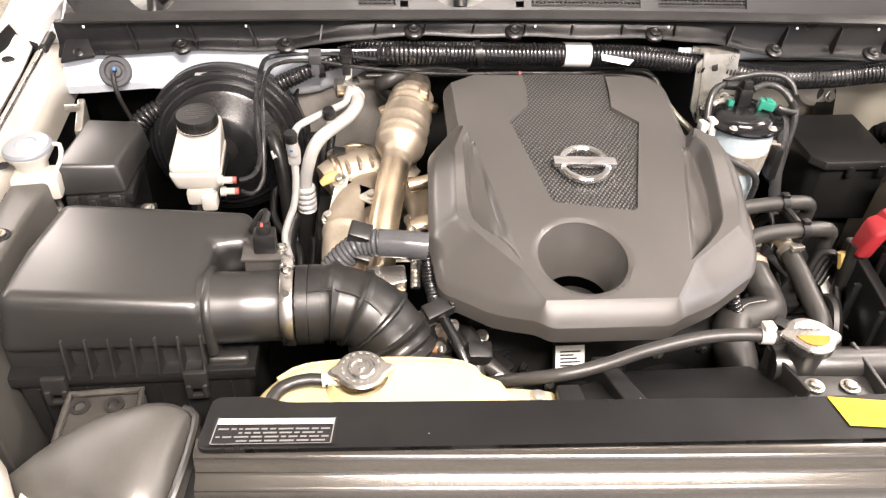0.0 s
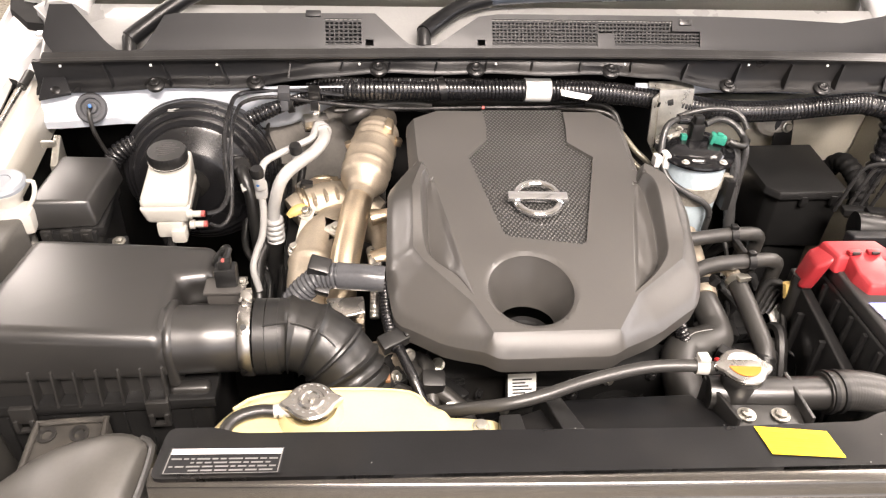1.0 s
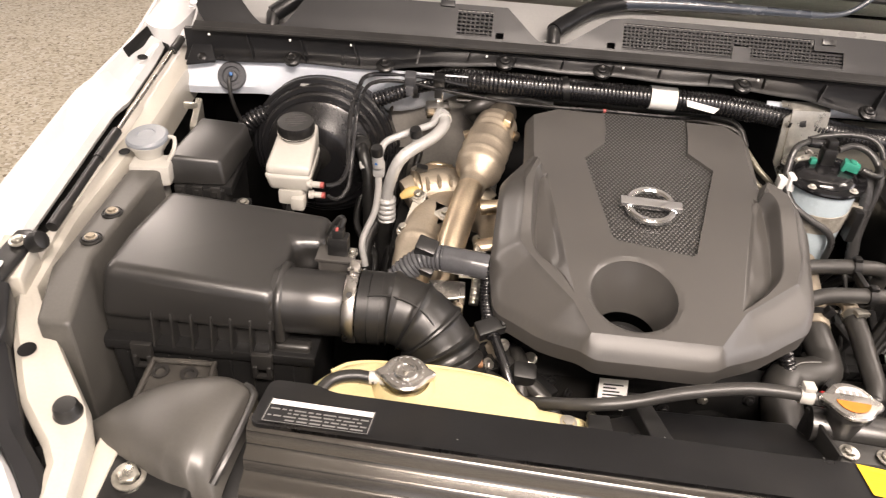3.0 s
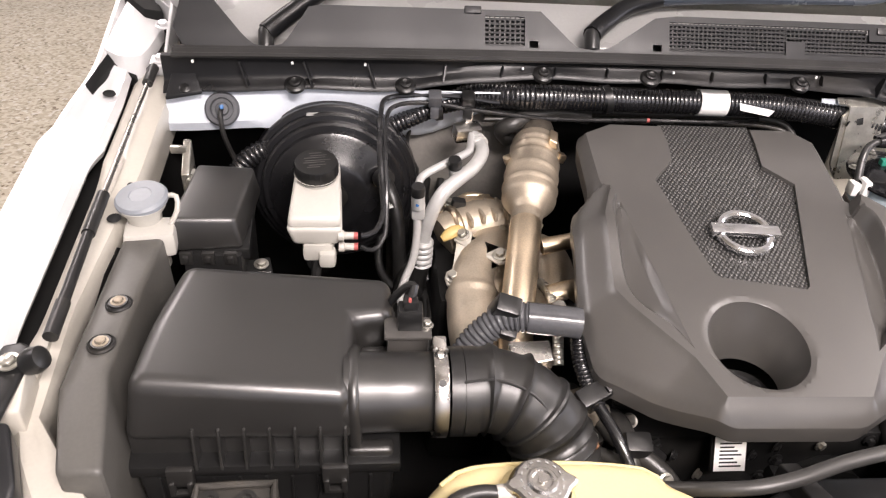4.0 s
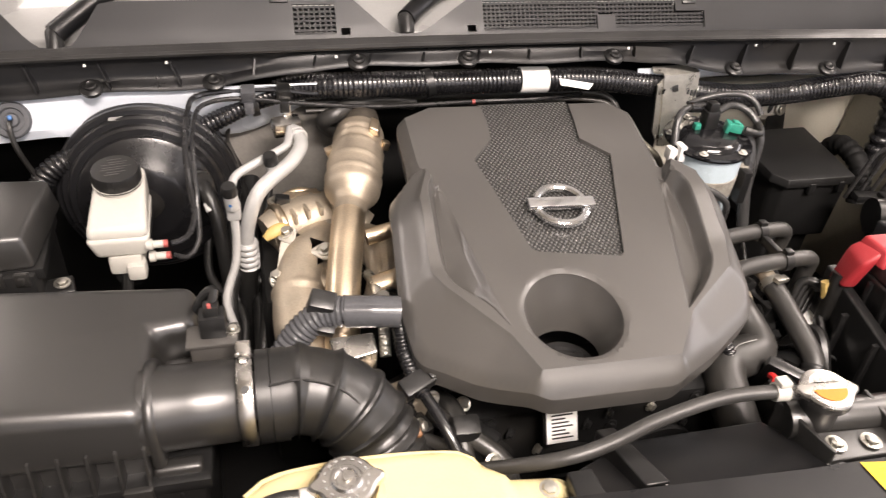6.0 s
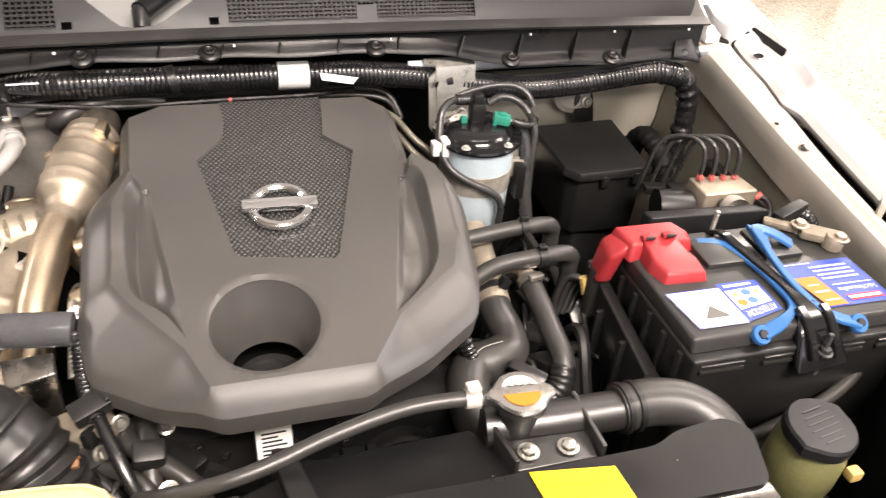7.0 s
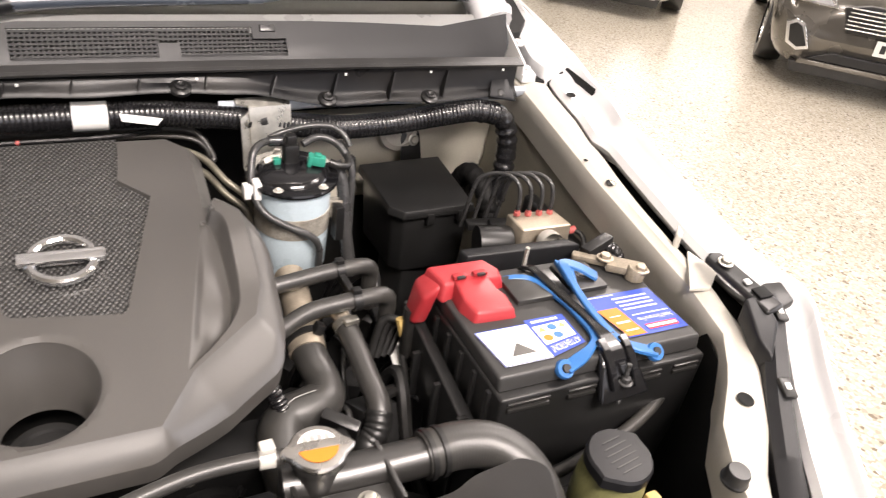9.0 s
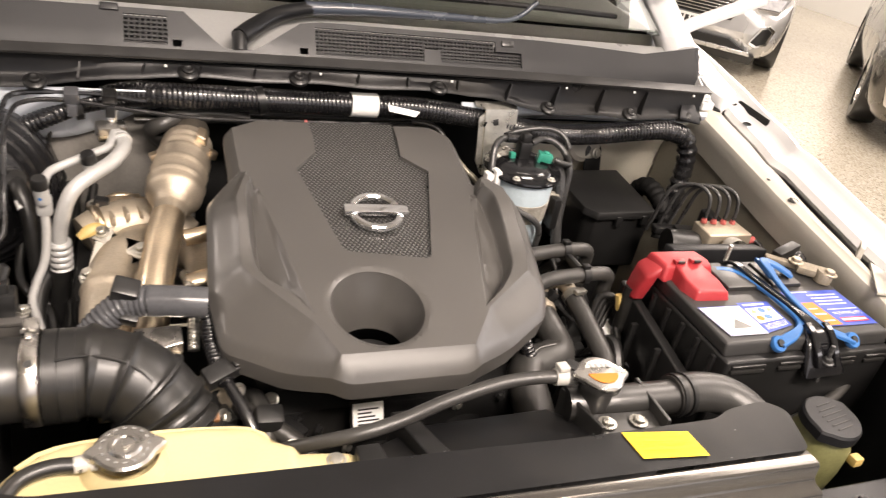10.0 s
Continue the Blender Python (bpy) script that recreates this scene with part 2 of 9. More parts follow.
def solo(name, bm, mat, label, category, group="", kind="", angle=38):
    """A thing of one mesh, with its origin at its base."""
    low = Vector((sum(v.co.x for v in bm.verts), sum(v.co.y for v in bm.verts), 0)) / len(bm.verts)
    low.z = min(v.co.z for v in bm.verts)
    bmesh.ops.translate(bm, vec=-low, verts=bm.verts)
    ob = new(name, finish(name, bm, mat, angle))
    ob.location = low
    return tagged(ob, label, category, group, kind)


def box(bm, centre, size, r=0.003, rot=(0, 0, 0), seg=2, taper=1.0):
    """A rounded box; taper scales its top."""
    made = bmesh.ops.create_cube(bm, size=1.0)["verts"]
    for v in made:
        k = taper if v.co.z > 0 else 1.0
        v.co = Vector((v.co.x * size[0] * k, v.co.y * size[1] * k, v.co.z * size[2]))
    if r > 0:
        edges = list({e for v in made for e in v.link_edges})
        out = bmesh.ops.bevel(bm, geom=edges, offset=r, segments=seg, profile=0.6, affect="EDGES", clamp_overlap=True)
        made = list({v for f in out["faces"] for v in f.verts} | {v for v in made if v.is_valid})
    bmesh.ops.transform(bm, matrix=pose(*centre, *rot), verts=made)
    return made


def hexa(bm, top, low, r=0.004, seg=3):
    """A rounded block between two quads, top and low, given in the same order."""
    vs = [bm.verts.new(p) for p in (*top, *low)]
    n = len(top)
    faces = [bm.faces.new(vs[:n]), bm.faces.new(vs[n:][::-1])]
    for i in range(n):
        j = (i + 1) % n
        faces.append(bm.faces.new((vs[i], vs[n + i], vs[n + j], vs[j])))
    bmesh.ops.recalc_face_normals(bm, faces=faces)
    if r:
        bmesh.ops.bevel(bm, geom=list({e for f in faces for e in f.edges}), offset=r, segments=seg, profile=0.55, affect="EDGES", clamp_overlap=True)


def prism(bm, outline, z0, z1, r=0.0, seg=2, m=None):
    """An upright block over an outline in x and y."""
    old = set(bm.verts)
    hexa(bm, [(x, y, z1) for x, y in outline], [(x, y, z0) for x, y in outline], r, seg)
    if m is not None:
        bmesh.ops.transform(bm, matrix=m, verts=[v for v in bm.verts if v not in old])


def smooth_path(points, step=0.006):
    """Points along a Catmull-Rom curve through the given ones."""
    p = [Vector(q) for q in points]
    p = [2 * p[0] - p[1], *p, 2 * p[-1] - p[-2]]
    out = []
    for a, b, c, d in zip(p, p[1:], p[2:], p[3:]):
        n = max(2, int((c - b).length / step))
        for i in range(n):
            t = i / n
            out.append(0.5 * (2 * b + (c - a) * t + (2 * a - 5 * b + 4 * c - d) * t * t + (3 * b - a - 3 * c + d) * t**3))
    return out + [p[-2]]


def sweep(bm, points, radius, seg=12, step=0.006, squash=1.0, smooth=True):
    """A pipe along a path; radius: a number, or a function of the metres along and the part of the way."""
    path = smooth_path(points, step) if smooth else [Vector(q) for q in points]
    far = [0.0]
    for a, b in zip(path, path[1:]):
        far.append(far[-1] + (b - a).length)
    tangent = (path[1] - path[0]).normalized()
    side = tangent.orthogonal().normalized()
    rings = []
    for i, c in enumerate(path):
        t = (path[min(i + 1, len(path) - 1)] - path[max(i - 1, 0)]).normalized()
        side = (side - t * side.dot(t)).normalized()
        up = t.cross(side)
        r = radius(far[i], far[i] / far[-1]) if callable(radius) else radius
        rings.append([bm.verts.new(c + (side * math.cos(a) + up * math.sin(a) * squash) * r) for a in (2 * math.pi * k / seg for k in range(seg))])
    for a, b in zip(rings, rings[1:]):
        for k in range(seg):
            bm.faces.new((a[k], a[(k + 1) % seg], b[(k + 1) % seg], b[k]))
    bm.faces.new(rings[0][::-1])
    bm.faces.new(rings[-1])


def tube(points, radius, seg=12, step=0.006):
    bm = bmesh.new()
    sweep(bm, points, radius, seg, step)
    return bm


def ribbed(r, pitch, depth):
    """A radius for sweep() that rises and falls with the pitch."""
    return lambda s, u: r - depth * (0.5 + 0.5 * math.cos(2 * math.pi * s / pitch)) ** 2


def lathe(bm, profile, m, seg=28):
    """Turns (radius, height) pairs round the z axis of the pose m."""
    rings = []
    for r, h in profile:
        if r <= 1e-6:
            rings.append([bm.verts.new(m @ Vector((0, 0, h)))])
        else:
            rings.append([bm.verts.new(m @ Vector((r * math.cos(a), r * math.sin(a), h))) for a in (2 * math.pi * k / seg for k in range(seg))])
    for a, b in zip(rings, rings[1:]):
        for k in range(seg):
            j = (k + 1) % seg
            quad = [a[k % len(a)], a[j % len(a)], b[j % len(b)], b[k % len(b)]]
            quad = list(dict.fromkeys(quad))
            if len(quad) > 2:
                bm.faces.new(quad)
    return rings


def bolt(bm, place, r=0.007, h=0.006, rot=(0, 0, 0)):
    """A flanged hexagon head."""
    m = pose(*place, *rot)
    lathe(bm, [(0, 0), (r * 1.55, 0), (r * 1.55, h * 0.25), (r * 1.1, h * 0.35)], m, 20)
    lathe(bm, [(r * 1.02, h * 0.3), (r, h * 0.9), (r * 0.85, h), (0, h)], m, 6)


def inside(p, loop):
    x, y = p[0], p[1]
    hit = False
    for (x0, y0), (x1, y1) in zip(loop, loop[1:] + loop[:1]):
        if (y0 > y) != (y1 > y) and x < (x1 - x0) * (y - y0) / (y1 - y0) + x0:
            hit = not hit
    return hit


def edge_distance(p, loop):
    best = 9.0
    for (x0, y0), (x1, y1) in zip(loop, loop[1:] + loop[:1]):
        dx, dy = x1 - x0, y1 - y0
        t = max(0, min(1, ((p[0] - x0) * dx + (p[1] - y0) * dy) / (dx * dx + dy * dy + 1e-12)))
        best = min(best, math.hypot(p[0] - x0 - t * dx, p[1] - y0 - t * dy))
    return best


def rounded(loop, r, n=5):
    """An outline with its corners rounded by r metres."""
    out = []
    for i, b in enumerate(loop):
        a, c = Vector(loop[i - 1]), Vector(loop[(i + 1) % len(loop)])
        b = Vector(b)
        ka, kc = min(r, (a - b).length * 0.45), min(r, (c - b).length * 0.45)
        p, q = b + (a - b).normalized() * ka, b + (c - b).normalized() * kc
        for k in range(n + 1):
            t = k / n
            out.append(tuple((1 - t) ** 2 * p + 2 * t * (1 - t) * b + t * t * q))
    return out


def sheet(outline, height, step=0.008, holes=(), loops=(), drop=0.0, hole_drop=0.0):
    """A surface over an outline, with holes, lines that its edges follow, and a skirt hanging from its rim."""
    pts, edges = [], []
    for loop in (outline, *holes, *loops):
        n0 = len(pts)
        dense = []
        for a, b in zip(loop, loop[1:] + loop[:1]):
            k = max(1, int(math.hypot(b[0] - a[0], b[1] - a[1]) / step))
            dense += [(a[0] + (b[0] - a[0]) * i / k, a[1] + (b[1] - a[1]) * i / k) for i in range(k)]
        pts += [Vector(p) for p in dense]
        edges += [(n0 + i, n0 + (i + 1) % len(dense)) for i in range(len(dense))]
    x0, x1 = min(p[0] for p in outline), max(p[0] for p in outline)
    y0, y1 = min(p[1] for p in outline), max(p[1] for p in outline)
    for i in range(int((x1 - x0) / step) + 1):
        for j in range(int((y1 - y0) / step) + 1):
            p = (x0 + (i + 0.5 * (j % 2)) * step, y0 + j * step)
            if inside(p, outline) and edge_distance(p, outline) > step * 0.6 and not any(inside(p, h) for h in holes):
                if all(edge_distance(p, l) > step * 0.5 for l in (*holes, *loops)):
                    pts.append(Vector(p))
    vs, _, faces, *_ = delaunay_2d_cdt(pts, edges, [], 0, 1e-6)
    bm = bmesh.new()
    made = [bm.verts.new((v.x, v.y, height(v.x, v.y))) for v in vs]
    for f in faces:
        c = sum((vs[i] for i in f), Vector((0, 0))) / len(f)
        if inside(c, outline) and not any(inside(c, h) for h in holes):
            bm.faces.new([made[i] for i in f])
    bmesh.ops.delete(bm, geom=[v for v in bm.verts if not v.link_faces], context="VERTS")
    if drop or hole_drop:
        for way in ("out", "in"):
            rim = [e for e in bm.edges if len(e.link_faces) == 1 and all(abs(v.co.z - height(v.co.x, v.co.y)) < 2e-3 for v in e.verts)]
            rim = [e for e in rim if (edge_distance(e.verts[0].co, outline) < 1e-4) == (way == "out")]
            down = drop if way == "out" else hole_drop
            if rim and down:
                got = bmesh.ops.extrude_edge_only(bm, edges=rim)["geom"]
                bmesh.ops.translate(bm, vec=(0, 0, -down), verts=[g for g in got if isinstance(g, bmesh.types.BMVert)])
    return bm


def ease(a, b, x):
    t = max(0.0, min(1.0, (x - a) / (b - a)))
    return t * t * (3 - 2 * t)


def lerp_table(rows, y):
    """A value at y along rows of (y, value)."""
    for (a, p), (b, q) in zip(rows, rows[1:]):
        if y <= b:
            return p + (q - p) * max(0, (y - a)) / (b - a)
    return rows[-1][1]


def ribbon(bm, points, wide, thick, step=0.006):
    """A flat band along a path; wide: a number or a function of the part of the way."""
    path = smooth_path(points, step)
    rows = []
    for i, c in enumerate(path):
        t = (path[min(i + 1, len(path) - 1)] - path[max(i - 1, 0)]).normalized()
        side = t.cross(Vector((0, 0, 1))).normalized()
        up = side.cross(t)
        w = (wide(i / (len(path) - 1)) if callable(wide) else wide) / 2
        k, h = w - 0.0012, thick / 2
        rows.append([bm.verts.new(c + side * a + up * b) for a, b in ((-w, -h), (-w, h * 0.5), (-k, h), (k, h), (w, h * 0.5), (w, -h))])
    for a, b in zip(rows, rows[1:]):
        for i in range(6):
            bm.faces.new((a[i], a[(i + 1) % 6], b[(i + 1) % 6], b[i]))
    bm.faces.new(rows[0][::-1])
    bm.faces.new(rows[-1])


def decal(bm, corners, bands=()):
    """Thin flat quads on a surface: corners in order, or the part of them that each band (u0, v0, u1, v1) covers."""
    a, b, c, d = (Vector(p) for p in corners)
    for u0, v0, u1, v1 in bands or ((0, 0, 1, 1),):
        quad = []
        for u, v in ((u0, v0), (u1, v0), (u1, v1), (u0, v1)):
            quad.append(bm.verts.new((a * (1 - u) + b * u) * (1 - v) + (d * (1 - u) + c * u) * v))
        bm.faces.new(quad)


def lettering(text, corners, mat, parent):
    """Words of the built-in font, stretched over a quad given as lower left, lower right, upper right, upper left."""
    data = bpy.data.curves.new("words", "FONT")
    data.body, data.resolution_u = text, 2
    ob = bpy.data.objects.new("words", data)
    scene.collection.objects.link(ob)
    bpy.context.view_layer.update()
    me = bpy.data.meshes.new_from_object(ob.evaluated_get(bpy.context.evaluated_depsgraph_get()))
    bm = bmesh.new()
    bm.from_mesh(me)
    bpy.data.objects.remove(ob)
    x0, x1 = min(v.co.x for v in bm.verts), max(v.co.x for v in bm.verts)
    y0, y1 = min(v.co.y for v in bm.verts), max(v.co.y for v in bm.verts)
    a, b, c, d = (Vector(p) for p in corners)
    for v in bm.verts:
        u, w = (v.co.x - x0) / (x1 - x0), (v.co.y - y0) / (y1 - y0)
        v.co = (a * (1 - u) + b * u) * (1 - w) + (d * (1 - u) + c * u) * w
    return part("lettering", bm, mat, parent)


# ---- the showroom ----
XC = 0.0725  # the car's middle


def showroom():
    bm = bmesh.new()
    decal(bm, [(-30, -30, 0), (30, -30, 0), (30, 30, 0), (-30, 30, 0)])
    ob = new("floor", finish("floor", bm, FLOOR))
    tagged(ob, "cream flake-speckled glossy showroom floor", "floor", kind="structure")
    x0, x1, y0, y1, h = -7.0, 10.0, -6.0, 12.0, 3.6
    # walls out of view, added to close the room and bounce light
    walls = (("wall_north", ((x0 + x1) / 2, y1 + 0.1, h / 2), (x1 - x0 + 0.4, 0.2, h)),
             ("wall_east", (x1 + 0.1, 8.2, h / 2), (0.2, 7.6, h)),
             ("wall_east", (x1 + 0.1, -0.8, 0.2), (0.2, 10.4, 0.4)),
             ("wall_east", (x1 + 0.1, -0.8, 3.45), (0.2, 10.4, 0.3)))
    for name, c, s in walls:
        bm = bmesh.new()
        box(bm, c, s, 0)
        tagged(new(name, finish(name, bm, WALL)), "plain white showroom wall, added out of view", "wall", kind="structure")
    # glazed front behind the camera: a parapet and a lintel with open daylight between
    for name, z, s in (("wall_south", 0.2, 0.4), ("wall_south", 3.45, 0.3)):
        bm = bmesh.new()
        box(bm, ((x0 + x1) / 2, y0 - 0.1, z), (x1 - x0 + 0.4, 0.2, s), 0)
        tagged(new(name, finish(name, bm, WALL)), "plain white showroom wall, added out of view", "wall", kind="structure")
    for c, s in ((0.2, 0.4), (3.45, 0.3)):
        bm = bmesh.new()
        box(bm, (x0 - 0.1, (y0 + y1) / 2, c), (0.2, y1 - y0, s), 0)
        tagged(new("wall_west", finish("wall_west", bm, WALL)), "plain white showroom wall, added out of view", "wall", kind="structure")
    bm = bmesh.new()
    box(bm, (x0 - 0.1, 7.6, 1.85), (0.2, 8.8, 2.9), 0)
    tagged(new("wall_west", finish("wall_west", bm, WALL)), "plain white showroom wall, added out of view", "wall", kind="structure")
    # unseen ceiling, kept grey so that less fill light bounces into the bay
    bm = bmesh.new()
    box(bm, ((x0 + x1) / 2, (y0 + y1) / 2, h + 0.1), (x1 - x0 + 0.4, y1 - y0 + 0.4, 0.2), 0)
    tagged(new("ceiling", finish("ceiling", bm, SOFFIT)), "unseen showroom ceiling, grey to cut the fill light", "ceiling", kind="structure")
    frame_mat, glow = material("lamp_frame_paint", (0.8, 0.8, 0.8), 0.5), glow_material("lamp_diffuser", (1.0, 0.96, 0.88), 9.0)
    for x, y, sx, sy in ((0.5, -1.3, 1.8, 0.6), (0.7, -3.2, 2.4, 0.6), (-3.8, 2.2, 0.5, 2.4), (2.6, 0.9, 0.6, 2.4), (4.6, 4.2, 2.0, 0.5), (6.4, 4.6, 1.2, 3.0), (8.0, 8.6, 1.2, 3.0), (-1.9, 3.6, 0.6, 2.4)):
        lamp = thing("ceiling_light", (x, y, h), "flat white ceiling light panel, switched on", "ceiling light", "ceiling lights")
        bm = bmesh.new()
        box(bm, (x, y, h - 0.015), (sx + 0.06, sy + 0.06, 0.03), 0.004)
        part("frame", bm, frame_mat, lamp)
        bm = bmesh.new()
        box(bm, (x, y, h - 0.033), (sx, sy, 0.006), 0)
        part("diffuser", bm, glow, lamp)


showroom()


# ---- the pickup's body round the engine bay ----
def rail_z(y):
    return 1.056 + 0.155 * (y - 0.464)


def rail_in(y):
    return lerp_table(((0.34, 0.50), (0.40, 0.515), (0.45, 0.545), (0.50, 0.60), (0.55, 0.638), (0.62, 0.65), (0.85, 0.662), (1.06, 0.683), (1.4, 0.70)), y)


def loft_y(sections):
    """Skins lists of points, one list a station."""
    bm = bmesh.new()
    rows = [[bm.verts.new(p) for p in s] for s in sections]
    for a, b in zip(rows, rows[1:]):
        for i in range(len(a) - 1):
            bm.faces.new((a[i], a[i + 1], b[i + 1], b[i]))
    return bm


def thicken(bm, t):
    bmesh.ops.recalc_face_normals(bm, faces=bm.faces)
    bmesh.ops.solidify(bm, geom=list(bm.faces), thickness=t)
    return bm


body = thing("pickup_body", (XC, 1.2, 0.0), "white pickup truck front body with its bonnet raised", "pickup truck")


RAIL_OUT = ((0.33, 0.60), (0.45, 0.64), (0.62, 0.688), (0.706, 0.6925), (0.784, 0.6985), (0.84, 0.706), (0.905, 0.718), (0.93, 0.7175), (0.99, 0.731), (1.07, 0.739), (1.13, 0.750), (1.26, 0.762), (1.5, 0.775))
FENDER_IN = ((0.24, 0.58), (0.40, 0.665), (0.50, 0.70), (0.62, 0.706), (0.70, 0.7075), (0.756, 0.713), (0.84, 0.722), (0.905, 0.730), (0.93, 0.7195), (0.99, 0.7335), (1.07, 0.7415), (1.13, 0.755), (1.26, 0.770), (1.6, 0.79))


def body_side(s):
    """Rail, fender and inner wall of one side; s: 1 or -1."""
    X = lambda w: XC + s * w
    left = s < 0
    far = lambda y: (1 - ease(0.60, 0.85, y)) if left else 0.0  # the left front corner stands further out
    back = lambda y: ease(0.74, 0.86, y) * (1 - ease(1.10, 1.25, y)) if left else 0.0
    rail_edge = ((0.62, 0.728), (0.68, 0.734), (0.93, 0.735), (0.95, 0.7345), (1.10, 0.7365), (1.14, 0.715), (1.5, 0.705)) if left else RAIL_OUT
    rail_inner = ((0.34, 0.556), (0.44, 0.573), (0.54, 0.658), (0.59, 0.696), (0.70, 0.701), (0.80, 0.694), (0.90, 0.685), (1.5, 0.684))
    fender_edge = ((0.62, 0.738), (0.68, 0.744), (0.922, 0.745), (0.942, 0.737), (1.04, 0.737), (1.10, 0.741), (1.26, 0.755), (1.6, 0.77)) if left else FENDER_IN
    # front ends: the rail's edge and the seal strip curve in towards the grille
    front_edge = ((0.33, 0.530), (0.384, 0.581), (0.419, 0.618), (0.453, 0.651), (0.548, 0.708), (0.62, 0.722)) if s < 0 else ((0.33, 0.490), (0.403, 0.566), (0.438, 0.603), (0.492, 0.645), (0.54, 0.672), (0.62, 0.688))
    front_seal = ((0.28, 0.520), (0.383, 0.609), (0.417, 0.646), (0.468, 0.680), (0.525, 0.719), (0.567, 0.737)) if s < 0 else ((0.28, 0.510), (0.393, 0.586), (0.410, 0.599), (0.447, 0.626), (0.486, 0.659), (0.529, 0.695), (0.567, 0.712))
    seal = lambda y: lerp_table(front_seal, y)
    near = lambda y: ease(0.62, 0.55, y)
    outer = lambda y: lerp_table(rail_edge, y) * (1 - near(y)) + lerp_table(front_edge, y) * near(y)
    lip = lambda y: lerp_table(fender_edge, y) * (1 - near(y)) + (seal(y) + 0.014) * near(y)
    rail = []
    for y in [0.33 + 0.02 * i for i in range(56)]:
        z, a = rail_z(y), lerp_table(rail_inner, y) if left else rail_in(y)
        sunk = 0.009 * ease(0.66, 0.70, y) * (1 - ease(0.90, 0.925, y)) if left else 0.0
        o = max(outer(y), a + 0.03)
        bead = 0.004 if y > 0.6 else 0.0
        rail.append([(X(a + 0.004), y, z - 0.06), (X(a + 0.002), y, z - 0.03), (X(a), y, z - 0.012), (X(a + 0.004), y, z - 0.002), (X(a + 0.012), y, z), (X((a + o) / 2 - 0.003), y, z + bead), (X((a + o) / 2 + 0.003), y, z + bead - sunk), (X(o - 0.008), y, z + 0.002 - sunk), (X(o), y, z - 0.004 - sunk), (X(o + 0.001), y, z - 0.012 - sunk)])
    part("inner_rail", thicken(loft_y(rail), 0.002), PRIMER, body, "dusty off-white inner rail")
    # fender: recessed flange, crown and side
    SHAPE = ((0.0, 0.0), (0.006, 0.010), (0.025, 0.014), (0.034, 0.018), (0.038, 0.024), (0.044, 0.030), (0.050, 0.030), (0.055, 0.020), (0.060, -0.02), (0.067, -0.12), (0.072, -0.30))
    broad = lambda y: 1 - 0.26 * ease(0.94, 1.10, y) if left else 1 + 0.22 * ease(0.85, 1.0, y)
    fen = []
    for y in [0.24 + 0.015 * i for i in range(91)]:
        z, f = rail_z(y), lip(y)
        wide = broad(y)
        step = 0.006 * ease(0.92, 0.95, y) * (1 - ease(1.085, 1.10, y))
        row = [(X(f + 0.003), y, z - 0.008)]
        for a, h in SHAPE:
            row.append((X(f + a * wide), y, z + h - step * (1 if 0.02 < a < 0.04 else 0)))
        fen.append(row + [(X(f + 0.074 * wide), y, 0.52)])
    skin = lambda w, y: rail_z(y) + lerp_table(SHAPE, (w - lip(y)) / broad(y))
    part("fender", thicken(loft_y(fen), 0.002), WHITE, body, "glossy white front fender")
    # near-black strip that stands for the shade in the gap between rail and fender
    gap = [[(X(outer(y) - 0.010), y, rail_z(y) - 0.024), (X(lip(y) + 0.02), y, rail_z(y) - 0.024)] for y in (0.45, 0.55, 0.62, 0.7, 0.8, 0.9, 0.93, 1.0, 1.06, 1.1, 1.2, 1.35)]
    part("gap_shade", loft_y(gap), DARK, body)
    # holes and slots: near-black discs and blocks that stand for their shade
    for w, y, rx, up in ((0.678, 0.824, 0.0065, 0.0045), (0.672, 0.88, 0.003, 0.0045), (0.592, 0.464, 0.008, 0.0035)):
        bm = bmesh.new()
        lathe(bm, [(rx * 1.15, 0.0), (rx, -0.0006), (0, -0.001)], pose(X(w + 0.075 * far(y) + 0.02 * back(y)), y + 0.04 * far(y), rail_z(y + 0.04 * far(y)) + up, 8.8, 0, 0), 16)
        part("hole", bm, DARK, body)
    bm = bmesh.new()
    w, up = (0.752, 0.0085) if left else (0.749, 0.0075)
    lathe(bm, [(0.008, 0.0), (0.007, -0.0006), (0, -0.001)], pose(X(w), 1.04, rail_z(1.04) + up + 0.0055, 8.8, -s * 8, 0), 16)
    part("hole", bm, DARK, body)
    bm = bmesh.new()
    spots = ((0.7685, 1.030), (0.7745, 1.028), (0.770, 1.112), (0.761, 1.112)) if left else ((0.782, 1.028), (0.786, 1.026), (0.791, 1.114), (0.786, 1.116))
    hexa(bm, [(X(w), y, skin(w, y) + 0.003) for w, y in spots], [(X(w), y, rail_z(y)) for w, y in spots], 0.001, 1)
    part("slot", bm, DARK, body)
    # near-black blocks for the shade in gaps across the flange and beside the hinge
    bm = bmesh.new()
    spots = ((0.735, 1.096), (0.764, 1.106), (0.764, 1.111), (0.735, 1.106)) if left else ((0.745, 1.102), (0.779, 1.108), (0.779, 1.113), (0.745, 1.110))
    hexa(bm, [(X(w), y, skin(w, y) + 0.002) for w, y in spots], [(X(w), y, rail_z(y) - 0.01) for w, y in spots], 0.001, 1)
    part("slot", bm, DARK, body)
    bm = bmesh.new()
    spots = ((0.712, 1.122), (0.738, 1.104), (0.752, 1.27), (0.712, 1.27)) if left else ((0.700, 1.108), (0.736, 1.098), (0.785, 1.27), (0.715, 1.27))
    hexa(bm, [(X(w), y, rail_z(y) + 0.006) for w, y in spots], [(X(w), y, rail_z(y) - 0.02) for w, y in spots], 0.001, 1)
    part("hinge_pocket", bm, DARK, body)
